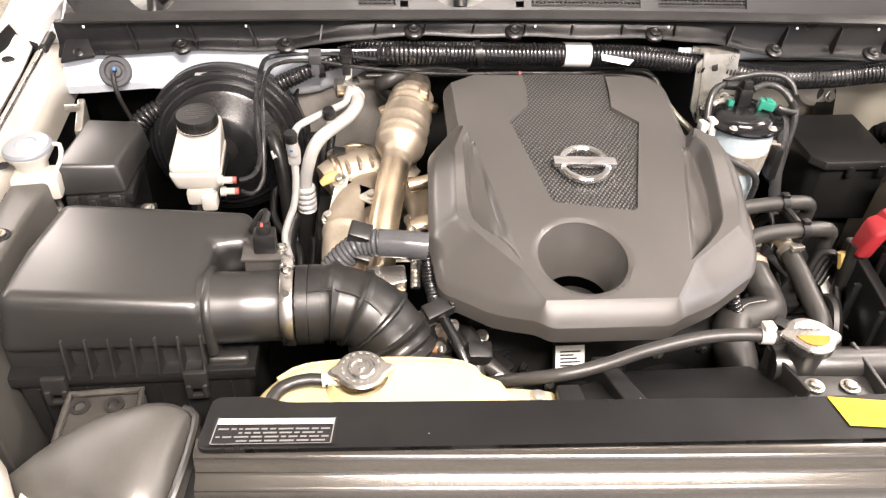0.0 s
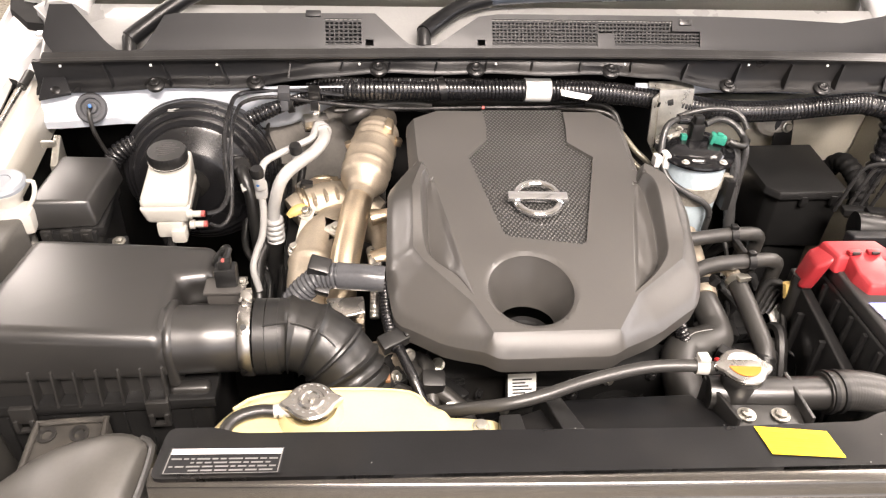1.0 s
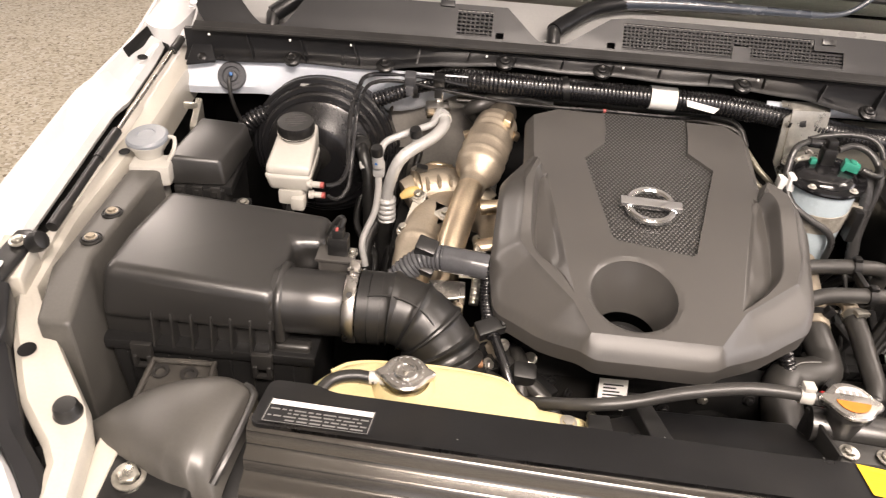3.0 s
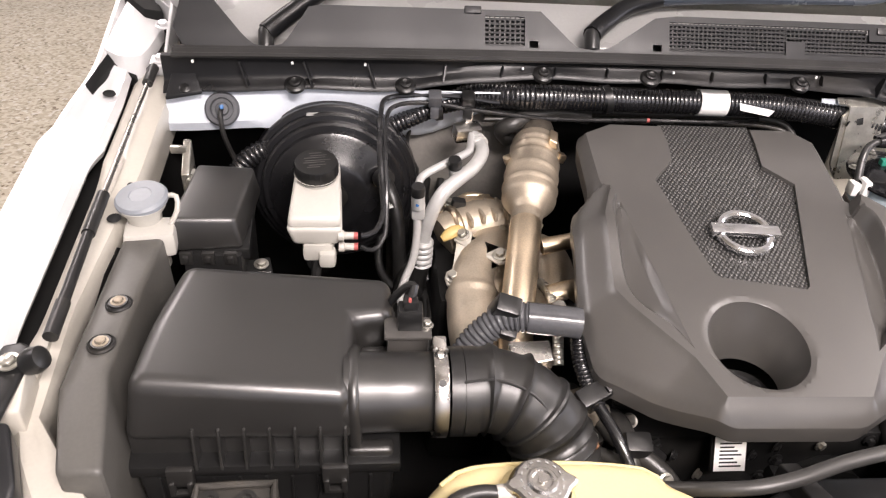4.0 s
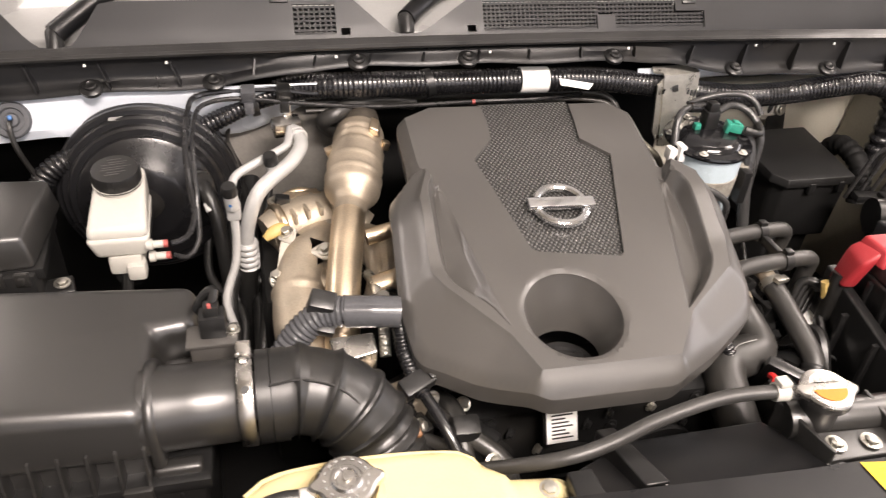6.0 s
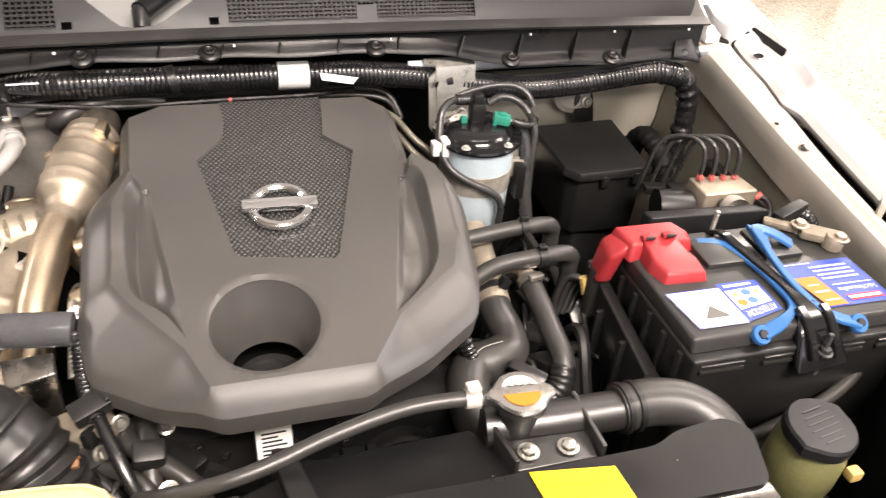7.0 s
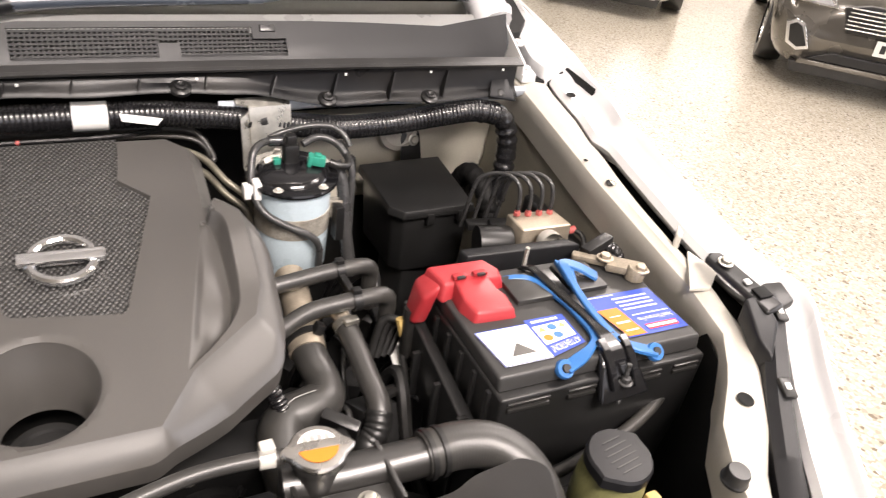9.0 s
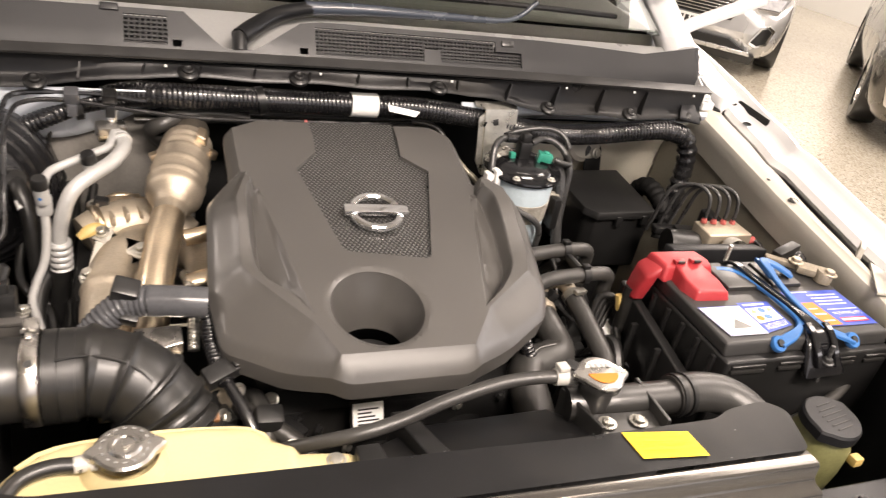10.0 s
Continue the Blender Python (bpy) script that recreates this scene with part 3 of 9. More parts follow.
    hinge = thing("bonnet_hinge", (X(0.706), 1.16, 1.16), "white painted bonnet hinge with bolts beside the cowl", "hinge", "bonnet hinges")
    bm = bmesh.new()
    hexa(bm, [(X(0.692), 1.104, 1.190), (X(0.696), 1.104, 1.190), (X(0.700), 1.235, 1.262), (X(0.696), 1.235, 1.262)], [(X(0.692), 1.104, 1.160), (X(0.696), 1.104, 1.160), (X(0.700), 1.235, 1.19), (X(0.696), 1.235, 1.19)], 0.001, 1)
    hexa(bm, [(X(0.692), 1.100, 1.172), (X(0.718), 1.100, 1.172), (X(0.718), 1.125, 1.178), (X(0.692), 1.125, 1.178)], [(X(0.692), 1.100, 1.158), (X(0.718), 1.100, 1.158), (X(0.718), 1.125, 1.16), (X(0.692), 1.125, 1.16)], 0.002)
    part("lower_leaf", bm, WHITE, hinge)
    bm = bmesh.new()
    sweep(bm, [(X(0.655), 1.205, 1.268), (X(0.700), 1.204, 1.290), (X(0.762), 1.198, 1.318), (X(0.83), 1.19, 1.350)], 0.013, 12, 0.02, 0.7)
    part("upper_leaf", bm, WHITE, hinge)
    for y, z in ((1.112, 1.176), (1.15, 1.208)):
        bm = bmesh.new()
        bolt(bm, (X(0.704), y, z), 0.0065, 0.007, (10, 0, 0))
        part("bolt", bm, WHITE, hinge)
    # rear corner panel of the fender beside the hinge, a near-black block for the opening's shade behind it
    bm = bmesh.new()
    spots = [(0.775, 1.42), (0.775, 1.115), (0.752, 1.100), (0.727, 1.105), (0.721, 1.130), (0.714, 1.193), (0.736, 1.216), (0.754, 1.271), (0.766, 1.42)] if left else [(0.822, 1.34), (0.776, 1.112), (0.734, 1.100), (0.729, 1.142), (0.756, 1.245), (0.775, 1.34)]
    spots = rounded(spots, 0.008 if left else 0.014, 4)
    hexa(bm, [(X(w), y, rail_z(y) + 0.030 + 0.10 * (w - 0.76)) for w, y in spots], [(X(w), y, rail_z(y) - 0.01) for w, y in spots], 0.003, 2)
    part("corner_panel", bm, WHITE, body, "white rear corner of the fender")
    bm = bmesh.new()
    spots = ((0.775, 1.345), (0.815, 1.37), (0.780, 1.250), (0.742, 1.205), (0.715, 1.200))
    hexa(bm, [(X(w), y, rail_z(y) + 0.040) for w, y in spots], [(X(w), y, rail_z(y)) for w, y in spots], 0.001, 1)
    part("opening", bm, DARK, body)
    edge = ((0.772, 1.345), (0.745, 1.285), (0.725, 1.243), (0.734, 1.228), (0.700, 1.182))
    flange = [[(X(w), y, rail_z(y) + 0.054), (X(w - 0.004), y, rail_z(y) + 0.052), (X(w - 0.005), y, rail_z(y) + 0.012)] for w, y in edge]
    part("hinge_flange", thicken(loft_y(flange), 0.0015), WHITE, body, "white folded edge by the hinge")
    # folded tabs on the rail
    if s > 0:
        bm = bmesh.new()
        spots = ((0.688, 0.672), (0.702, 0.630), (0.668, 0.606), (0.640, 0.612))
        hexa(bm, [(X(w), y, rail_z(y) + 0.009) for w, y in spots], [(X(w), y, rail_z(y) + 0.004) for w, y in spots], 0.0015, 2)
        part("folded_tab", bm, PRIMER, body)
        bm = bmesh.new()
        hexa(bm, [(X(0.680), 0.690, 1.112), (X(0.690), 0.700, 1.118), (X(0.692), 0.690, 1.112), (X(0.684), 0.684, 1.108)], [(X(0.680), 0.690, 1.09), (X(0.690), 0.700, 1.09), (X(0.692), 0.690, 1.09), (X(0.684), 0.684, 1.09)], 0.0005, 1)
        part("folded_tab", bm, PRIMER, body)
    # bonnet stop and its rubber
    bm = bmesh.new()
    lathe(bm, [(0.0130, 0), (0.0135, 0.003), (0.0120, 0.005), (0.0115, 0.013), (0.010, 0.0155), (0, 0.016)], pose(X(0.512 + 0.085 * far(0.4)), 0.396 + 0.045 * far(0.4), rail_z(0.396 + 0.045 * far(0.4)) - 0.002, 6, 0, 0), 24)
    part("rubber_stop", bm, RUBBER, body, "black rubber bonnet stop")
    # bracket with a bolt on the fender's front end
    d = 0.038 * far(0.5)
    bm = bmesh.new()
    spots = ((0.668, 0.628, 1.118), (0.680, 0.634, 1.120), (0.694, 0.630, 1.120), (0.706, 0.535, 1.106), (0.676, 0.530, 1.104))
    hexa(bm, [(X(w + d), y, z) for w, y, z in spots], [(X(w + d), y, z - 0.009) for w, y, z in spots], 0.004, 3)
    br = part("front_bracket", bm, BLACK, body, "black bracket bolted to the fender's front end")
    bm = bmesh.new()
    bolt(bm, (X(0.681 + d), 0.609, 1.119), 0.006, 0.006, (8, 0, 0))
    part("bolt", bm, ZINC, br)
    bm = bmesh.new()
    box(bm, (X(0.685 + d), 0.575, 1.1135), (0.008, 0.008, 0.003), 0.001, (9, 0, 0))
    part("clip", bm, PAPER, br)
    bm = bmesh.new()
    box(bm, (X(0.690 + d), 0.556, 1.1105), (0.020, 0.016, 0.003), 0.001, (9, 0, 0))
    part("hollow", bm, DARK, br)
    # flat seal strip that runs from the bracket to the front, with a dark corner piece
    fall = lambda y: 1.10 - (0.30 if s < 0 else 0.32) * (0.56 - y)
    strip = []
    for k in range(27):
        y = 0.56 - 0.0105 * k
        w = seal(y)
        z = fall(y)
        strip.append([(X(w - 0.022), y, z - 0.035), (X(w - 0.018), y, z - 0.010), (X(w - 0.006), y, z - 0.001), (X(w + 0.012), y, z + 0.001), (X(w + 0.016), y, z - 0.004), (X(w + 0.017), y, z - 0.05)])
    part("seal_strip", thicken(loft_y(strip), 0.003), COWLP, body, "dark grey rubber seal strip")
    for y in (0.535, 0.455):
        w = seal(y)
        bm = bmesh.new()
        box(bm, (X(w + 0.006), y, fall(y) + 0.002), (0.014, 0.024, 0.006), 0.002, (16, 0, -20 * s))
        st = part("strip_tab", bm, BLACK, body)
        bm = bmesh.new()
        box(bm, (X(w + 0.006), y, fall(y) + 0.005), (0.006, 0.008, 0.002), 0.0008, (16, 0, -20 * s))
        part("clip", bm, PAPER, st)
    bm = bmesh.new()
    spots = ((0.664, 0.556, 1.1085), (0.692, 0.556, 1.1085), (0.684, 0.520, 1.098), (0.650, 0.488, 1.078), (0.648, 0.512, 1.090))
    hexa(bm, [(X(w + d), y, z) for w, y, z in spots], [(X(w + d), y, z - 0.03) for w, y, z in spots], 0.004, 3)
    part("gusset", bm, COWLP, body, "dark grey rubber gusset")
    bm = bmesh.new()
    spots = ((0.700, 0.580, 1.088), (0.735, 0.588, 1.094), (0.752, 0.578, 1.100), (0.748, 0.550, 1.092), (0.705, 0.546, 1.084))
    hexa(bm, [(X(w + d), y, z) for w, y, z in spots], [(X(w + d), y, z - 0.05) for w, y, z in spots], 0.003, 2)
    part("corner_piece", bm, BLACK, body, "black plastic corner piece")
    # wheel-side wall of the bay: sheet darkened for shade behind, black liner in front
    for name, ys, m, lab in (("inner_fender", (0.80, 0.85, 0.9, 1.05, 1.10, 1.18), SHADEBEIGE if s > 0 else DARK, "beige inner fender panel, darkened for the shade under the rail" if s > 0 else "inner fender panel, near-black for the shade under the rail"), ("inner_liner", (0.34, 0.5, 0.6, 0.65, 0.72, 0.80), DARK, "black inner fender liner")):
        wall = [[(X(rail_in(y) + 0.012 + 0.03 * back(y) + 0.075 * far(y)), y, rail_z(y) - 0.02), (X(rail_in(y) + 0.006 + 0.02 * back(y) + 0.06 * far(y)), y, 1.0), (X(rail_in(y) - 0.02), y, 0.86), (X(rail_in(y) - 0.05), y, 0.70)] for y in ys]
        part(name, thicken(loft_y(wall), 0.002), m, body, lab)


body_side(1)
body_side(-1)


def front_end():
    # bay floor and firewall, near-black for the shade deep in the bay, and front fascia
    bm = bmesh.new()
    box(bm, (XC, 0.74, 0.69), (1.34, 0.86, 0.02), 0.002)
    part("undertray", bm, DARK, body, "bay floor in near-black for the shade under the engine")
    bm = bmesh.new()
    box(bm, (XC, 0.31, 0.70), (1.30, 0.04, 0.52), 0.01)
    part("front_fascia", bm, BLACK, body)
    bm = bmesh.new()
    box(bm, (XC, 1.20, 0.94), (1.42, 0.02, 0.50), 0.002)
    part("firewall", bm, DARK, body, "firewall in near-black for the shade behind the engine")
    # painted shelf under the plastic flap, white with the skylight's blue in its colour
    sec = []
    for i in range(25):
        x = -0.615 + 0.46 * i / 24
        t = 0.030 * ease(-0.30, -0.16, x)
        a, w = ease(-0.50, -0.43, x), 0.004 * math.sin(23 * x)
        near = [(1.060, 1.166), (1.058, 1.160), (1.049, 1.143 + w), (1.042, 1.124 + w), (1.046, 1.113 + w), (1.19, 1.095)]
        back = [(1.060, 1.166), (1.058 + t, 1.156), (1.074 + t, 1.122 + t), (1.082 + t, 1.096 + t), (1.092 + t, 1.086 + t), (1.19, 1.086)]
        sec.append([(x, p[0] * (1 - a) + q[0] * a, p[1] * (1 - a) + q[1] * a) for p, q in zip(near, back)])
    part("cowl_shelf", thicken(loft_y(sec), 0.002), BLUEWHITE, body, "white cowl shelf, coloured pale blue for the skylight on it")
    sec = []
    for i in range(25):
        x = 0.27 + 0.48 * i / 24
        w = 0.004 * math.sin(17 * x)
        sec.append([(x, 1.070, 1.166), (x, 1.068, 1.160), (x, 1.072, 1.152 + w), (x, 1.086, 1.142 + w), (x, 1.150, 1.125), (x, 1.19, 1.10)])
    part("cowl_shelf", thicken(loft_y(sec), 0.002), BLUEWHITE, body, "white cowl shelf, coloured pale blue for the skylight on it")
    for s, w in ((-1, 0.0), (1, 0.0)):
        bm = bmesh.new()
        box(bm, (XC + s * 0.60, 1.20, 1.16), (0.14, 0.22, 0.06), 0.01)
        part("hinge_pillar", bm, PRIMER, body)
    # shelf behind the cowl panel, windscreen and dark cabin
    bm = bmesh.new()
    hexa(bm, [(XC - 0.66, 1.12, 1.208), (XC + 0.66, 1.12, 1.208), (XC + 0.66, 1.19, 1.246), (XC - 0.66, 1.19, 1.246)], [(XC - 0.66, 1.12, 1.19), (XC + 0.66, 1.12, 1.19), (XC + 0.66, 1.19, 1.225), (XC - 0.66, 1.19, 1.225)], 0.003, 2)
    part("scuttle", bm, material("scuttle_paint", (0.30, 0.30, 0.295), 0.3, vary=0.06, scale=6, coat=0.4), body, "pale grey scuttle panel below the windscreen")
    bm = bmesh.new()
    hexa(bm, [(XC - 0.64, 1.20, 1.268), (XC + 0.64, 1.20, 1.268), (XC + 0.56, 1.95, 1.76), (XC - 0.56, 1.95, 1.76)], [(XC - 0.64, 1.203, 1.262), (XC + 0.64, 1.203, 1.262), (XC + 0.56, 1.953, 1.754), (XC - 0.56, 1.953, 1.754)], 0)
    part("windscreen", bm, GLASS, body, "raked clear glass windscreen")
    # dashboard lightened: the bonnet's reflection in the glass is put into its colour
    bm = bmesh.new()
    hexa(bm, [(XC - 0.66, 1.24, 1.255), (XC + 0.66, 1.24, 1.255), (XC + 0.62, 1.75, 1.32), (XC - 0.62, 1.75, 1.32)], [(XC - 0.66, 1.24, 1.1), (XC + 0.66, 1.24, 1.1), (XC + 0.62, 1.75, 0.9), (XC - 0.62, 1.75, 0.9)], 0.02)
    part("dashboard", bm, material("dash_glass_reflection", (0.15, 0.14, 0.12), 0.6, vary=0.1, scale=6), body, "dashboard top, grey-brown for the reflection in the windscreen")
    for s in (-1, 1):
        bm = bmesh.new()
        sweep(bm, [(XC + s * 0.665, 1.17, 1.235), (XC + s * 0.63, 1.55, 1.50), (XC + s * 0.575, 1.97, 1.775)], 0.032, 10, 0.05)
        part("pillar", bm, WHITE, body)
        bm = bmesh.new()
        box(bm, (XC + s * 0.72, 1.72, 0.86), (0.10, 0.9, 0.76), 0.02)
        part("door_skin", bm, WHITE, body)
    bm = bmesh.new()
    box(bm, (XC, 2.16, 1.30), (1.4, 0.04, 0.95), 0.01)
    part("cab_back", bm, DARK, body)
    # raised bonnet
    bm = bmesh.new()
    prism(bm, rounded([(-0.78, 0.02), (0.78, 0.02), (0.72, -1.02), (0.4, -1.10), (-0.4, -1.10), (-0.72, -1.02)], 0.06), -0.012, 0.012, 0.006, 2, pose(XC, 1.205, 1.385, -56, 0, 0))
    part("bonnet", bm, WHITE, body, "raised white bonnet")
    for x, w in ((-0.56, 0.10), (-0.2, 0.08), (0.2, 0.08), (0.56, 0.10)):
        bm = bmesh.new()
        box(bm, (x, -0.5, -0.024), (w, 0.86, 0.026), 0.008)
        bmesh.ops.transform(bm, matrix=pose(XC, 1.205, 1.385, -56, 0, 0), verts=bm.verts)
        part("bonnet_rib", bm, WHITE, body, "white inner bonnet rib")
    for y in (-0.06, -0.95):
        bm = bmesh.new()
        box(bm, (0, y, -0.024), (1.30, 0.10, 0.026), 0.008)
        bmesh.ops.transform(bm, matrix=pose(XC, 1.205, 1.385, -56, 0, 0), verts=bm.verts)
        part("bonnet_rib", bm, WHITE, body, "white inner bonnet rib")


front_end()


def front_wheels():
    for s in (-1, 1):
        bm = bmesh.new()
        lathe(bm, [(0, -0.10), (0.24, -0.11), (0.36, -0.11), (0.385, -0.08), (0.385, 0.08), (0.36, 0.11), (0.24, 0.10), (0, 0.10)], pose(XC + s * 0.70, 0.98, 0.385, 0, 90 * s, 0), 36)
        part("wheel", bm, RUBBER, body)


front_wheels()


def cowl():
    """Plastic cowl panel with its grilles, the seal lip and the flap below."""
    panel = thing("cowl_panel", (XC, 1.10, 1.20), "grey grained plastic cowl panel with grilles and rubber seal", "cowl panel")

    def at(x, s):
        # s: metres up the panel's slope
        bow = -0.012 * ((x - XC) / 0.64) ** 2
        y = 1.080 + bow + (0.3 * s if s < 0.02 else 0.006 + (s - 0.02) * 0.60)
        z = 1.2135 + (0.55 * s if s < 0.02 else 0.011 + (s - 0.02) * 0.80)
        return Vector((x, y, z))

    top = 0.062
    line = [(-0.585, -0.004), (0.70, -0.004), (0.712, 0.03), (0.715, 0.075), (0.60, 0.055), (0.48, 0.060), (0.40, top), (0.05, top), (0.02, top - 0.004)]
    line += [(-0.045, 0.014), (-0.067, 0.010), (-0.085, 0.014), (-0.135, top), (-0.42, top), (-0.435, top - 0.003), (-0.468, 0.006), (-0.487, 0.002), (-0.502, 0.005), (-0.56, 0.075), (-0.59, 0.075), (-0.60, 0.03)]
    grilles = ((-0.209, -0.156, 0.013, 0.054), (0.040, 0.205, 0.012, 0.054), (0.228, 0.366, 0.012, 0.037), (0.205, 0.320, 0.037, 0.054))
    squares = ((-0.144, 0.017), (0.023, 0.017), (0.2165, 0.018))
    holes = [[(a, c), (b, c), (b, d), (a, d)] for a, b, c, d in grilles[:1]]
    holes += [[(0.040, 0.012), (0.203, 0.012), (0.203, 0.034), (0.230, 0.034), (0.230, 0.012), (0.366, 0.012), (0.366, 0.038), (0.322, 0.038), (0.322, 0.054), (0.040, 0.054)]]
    holes += [[(x - 0.006, s - 0.006), (x + 0.006, s - 0.006), (x + 0.006, s + 0.006), (x - 0.006, s + 0.006)] for x, s in (squares[0], squares[1])]
    bm = sheet(line, lambda x, y: 0.0, 0.012, holes=holes)
    for v in bm.verts:
        v.co = at(v.co.x, v.co.y)
    part("panel", thicken(bm, 0.003), COWLP, panel)
    # grille bars, one mesh a bar
    for a, b, c, d in grilles:
        n = max(2, round((d - c) / (0.0058 if a < 0 else 0.0052)))
        for i in range(n):
            s = c + (i + 0.5) * (d - c) / n
            bm = bmesh.new()
            p, q = at(a - 0.001, s), at(b + 0.001, s)
            hexa(bm, [p + Vector(o) for o in ((0, -0.0010, -0.0011), (0, 0.0010, 0.0011))] + [q + Vector(o) for o in ((0, 0.0010, 0.0011), (0, -0.0010, -0.0011))],
                 [p + Vector(o) for o in ((0, 0.004, -0.006), (0, 0.006, -0.004))] + [q + Vector(o) for o in ((0, 0.006, -0.004), (0, 0.004, -0.006))], 0)
            part("grille_bar", bm, COWLP, panel)
    bm = bmesh.new()
    for a, b, c, d in grilles:
        pitch = 0.0068 if a < 0 else 0.0060
        for i in range(int((b - a) / pitch) + 1):
            x = a + pitch * i
            sunk = Vector((0, 0.0001, -0.0002))
            p, q = at(x, c) + sunk, at(x, d) + sunk
            hexa(bm, [p + Vector((-0.0010, 0, 0)), p + Vector((0.0010, 0, 0)), q + Vector((0.0010, 0, 0)), q + Vector((-0.0010, 0, 0))],
                 [p + Vector((-0.0010, 0.004, -0.004)), p + Vector((0.0010, 0.004, -0.004)), q + Vector((0.0010, 0.004, -0.004)), q + Vector((-0.0010, 0.004, -0.004))], 0)
    tagged(part("grille_web", bm, FLAPP, panel), kind="stuff")
    # near-black sheets that stand for the shade behind the grilles
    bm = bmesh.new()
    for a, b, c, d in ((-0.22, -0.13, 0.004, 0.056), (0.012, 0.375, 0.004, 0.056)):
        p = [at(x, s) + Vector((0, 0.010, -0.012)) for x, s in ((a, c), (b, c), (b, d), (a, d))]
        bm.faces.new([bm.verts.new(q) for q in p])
    part("grille_shade", bm, DARK, panel)
    for x, s, w, m in ((0.343, 0.051, 0.013, GREYLINE), (-0.225, 0.060, 0.014, COWLP)):
        bm = bmesh.new()
        p = at(x, s)
        box(bm, p + Vector((0, -0.001, 0.002)), (w * 1.6, 0.008, 0.010), 0.002, (-38, 0, 0))
        part("clip", bm, m, panel)
    bm = bmesh.new()
    p = at(0.2165, 0.0235)
    box(bm, p + Vector((0, -0.0005, 0.0005)), (0.011, 0.0125, 0.003), 0.0006, (53, 0, 0))
    part("square_socket", bm, DARK, panel, "dark square socket")
    # rubber seal lip
    lip = []
    for i in range(70):
        x = -0.60 + 1.325 * i / 69
        y = 1.066 - 0.010 * ((x - XC) / 0.64) ** 2
        z = 1.211 + 0.004 * math.cos((x - XC) * 2.4)
        lip.append([(x, y + 0.014, z - 0.004), (x, y + 0.012, z + 0.0035), (x, y + 0.009, z + 0.0045), (x, y + 0.006, z + 0.0028), (x, y + 0.004, z + 0.0035), (x, y + 0.001, z + 0.0018), (x, y - 0.002, z - 0.0002), (x, y - 0.005, z + 0.0008), (x, y - 0.009, z - 0.002), (x, y - 0.008, z - 0.005), (x, y, z - 0.006)])
    part("seal_lip", thicken(loft_y(lip), 0.002), material("seal_rubber", (0.024, 0.0235, 0.023), 0.36, vary=0.2, scale=20), panel, "dark rubber seal lip")
    # flap
    low = ((-0.62, 1.162), (-0.50, 1.169), (-0.45, 1.170), (-0.31, 1.171), (-0.22, 1.186), (-0.17, 1.190), (-0.13, 1.191), (0.0, 1.190), (0.25, 1.187), (0.31, 1.183), (0.37, 1.168), (0.43, 1.162), (0.57, 1.160), (0.72, 1.163))
    fl = []
    for i in range(110):
        x = -0.615 + 1.335 * i / 109
        y = 1.062 - 0.010 * ((x - XC) / 0.64) ** 2
        zl = lerp_table(low, x)
        wob = 0.0015 * math.sin(40 * x)
        fl.append([(x, y + 0.012, 1.206), (x, y + 0.004, 1.205), (x, y + 0.006, min(zl + 0.014, 1.203)), (x, y + 0.003, min(zl + 0.008, 1.201)), (x, y - 0.003, zl + 0.004 + wob), (x, y - 0.007, zl + wob), (x, y - 0.008, zl - 0.003 + wob)])
    part("flap", thicken(loft_y(fl), 0.0025), FLAPP, panel, "black plastic flap")
    for x in (-0.52, -0.44, -0.36, -0.26, -0.185, -0.115, -0.045, 0.03, 0.10, 0.175, 0.255, 0.345, 0.43, 0.515, 0.60):
        bm = bmesh.new()
        y, zl = 1.062 - 0.010 * ((x - XC) / 0.64) ** 2, lerp_table(low, x)
        lean = 0.010 * (1 if x > 0.28 else (-1 if x < -0.28 else 0.3))
        hexa(bm, [(x - 0.001, y - 0.001, 1.201), (x + 0.001, y - 0.001, 1.201), (x + 0.001, y + 0.006, 1.201), (x - 0.001, y + 0.006, 1.201)],
             [(x - 0.001 - lean, y - 0.012, zl + 0.004), (x + 0.001 - lean, y - 0.012, zl + 0.004), (x + 0.001 - lean, y + 0.004, zl + 0.004), (x - 0.001 - lean, y + 0.004, zl + 0.004)], 0)
        part("rib", bm, FLAPP, panel)
    for x in (-0.452, -0.311, -0.132, 0.013, 0.222, 0.415, 0.572):
        bm = bmesh.new()
        y, zl = 1.057 - 0.010 * ((x - XC) / 0.64) ** 2, lerp_table(low, x)
        lathe(bm, [(0.013, -0.004), (0.0135, 0.001), (0.011, 0.003), (0.008, 0.0035), (0.0075, 0.006), (0.005, 0.0068), (0.003, 0.0055), (0, 0.0055)], pose(x, y, zl + 0.004, 25, 0, 0), 20)
        part("push_clip", bm, BLACK, panel)
    for x in (-0.575, -0.454, -0.363, -0.160, 0.043, 0.242, 0.440, 0.569, 0.69):
        bm = bmesh.new()
        box(bm, (x, 1.058 - 0.010 * ((x - XC) / 0.64) ** 2, 1.2015), (0.0032, 0.0025, 0.0036), 0.001)
        part("lip_clip", bm, PAPER, panel)
    for s, x in ((-1, -0.60), (1, 0.702)):
        bm = bmesh.new()
        hexa(bm, [(x + s * 0.012, 1.036, 1.158), (x - s * 0.034, 1.040, 1.166), (x - s * 0.022, 1.062, 1.186), (x + s * 0.004, 1.062, 1.188)], [(x + s * 0.012, 1.036, 1.154), (x - s * 0.034, 1.040, 1.162), (x - s * 0.022, 1.062, 1.150), (x + s * 0.004, 1.062, 1.150)], 0.003)
        end = part("end_cap", bm, COWLP, panel, "dark grey tapered end piece")
        bm = bmesh.new()
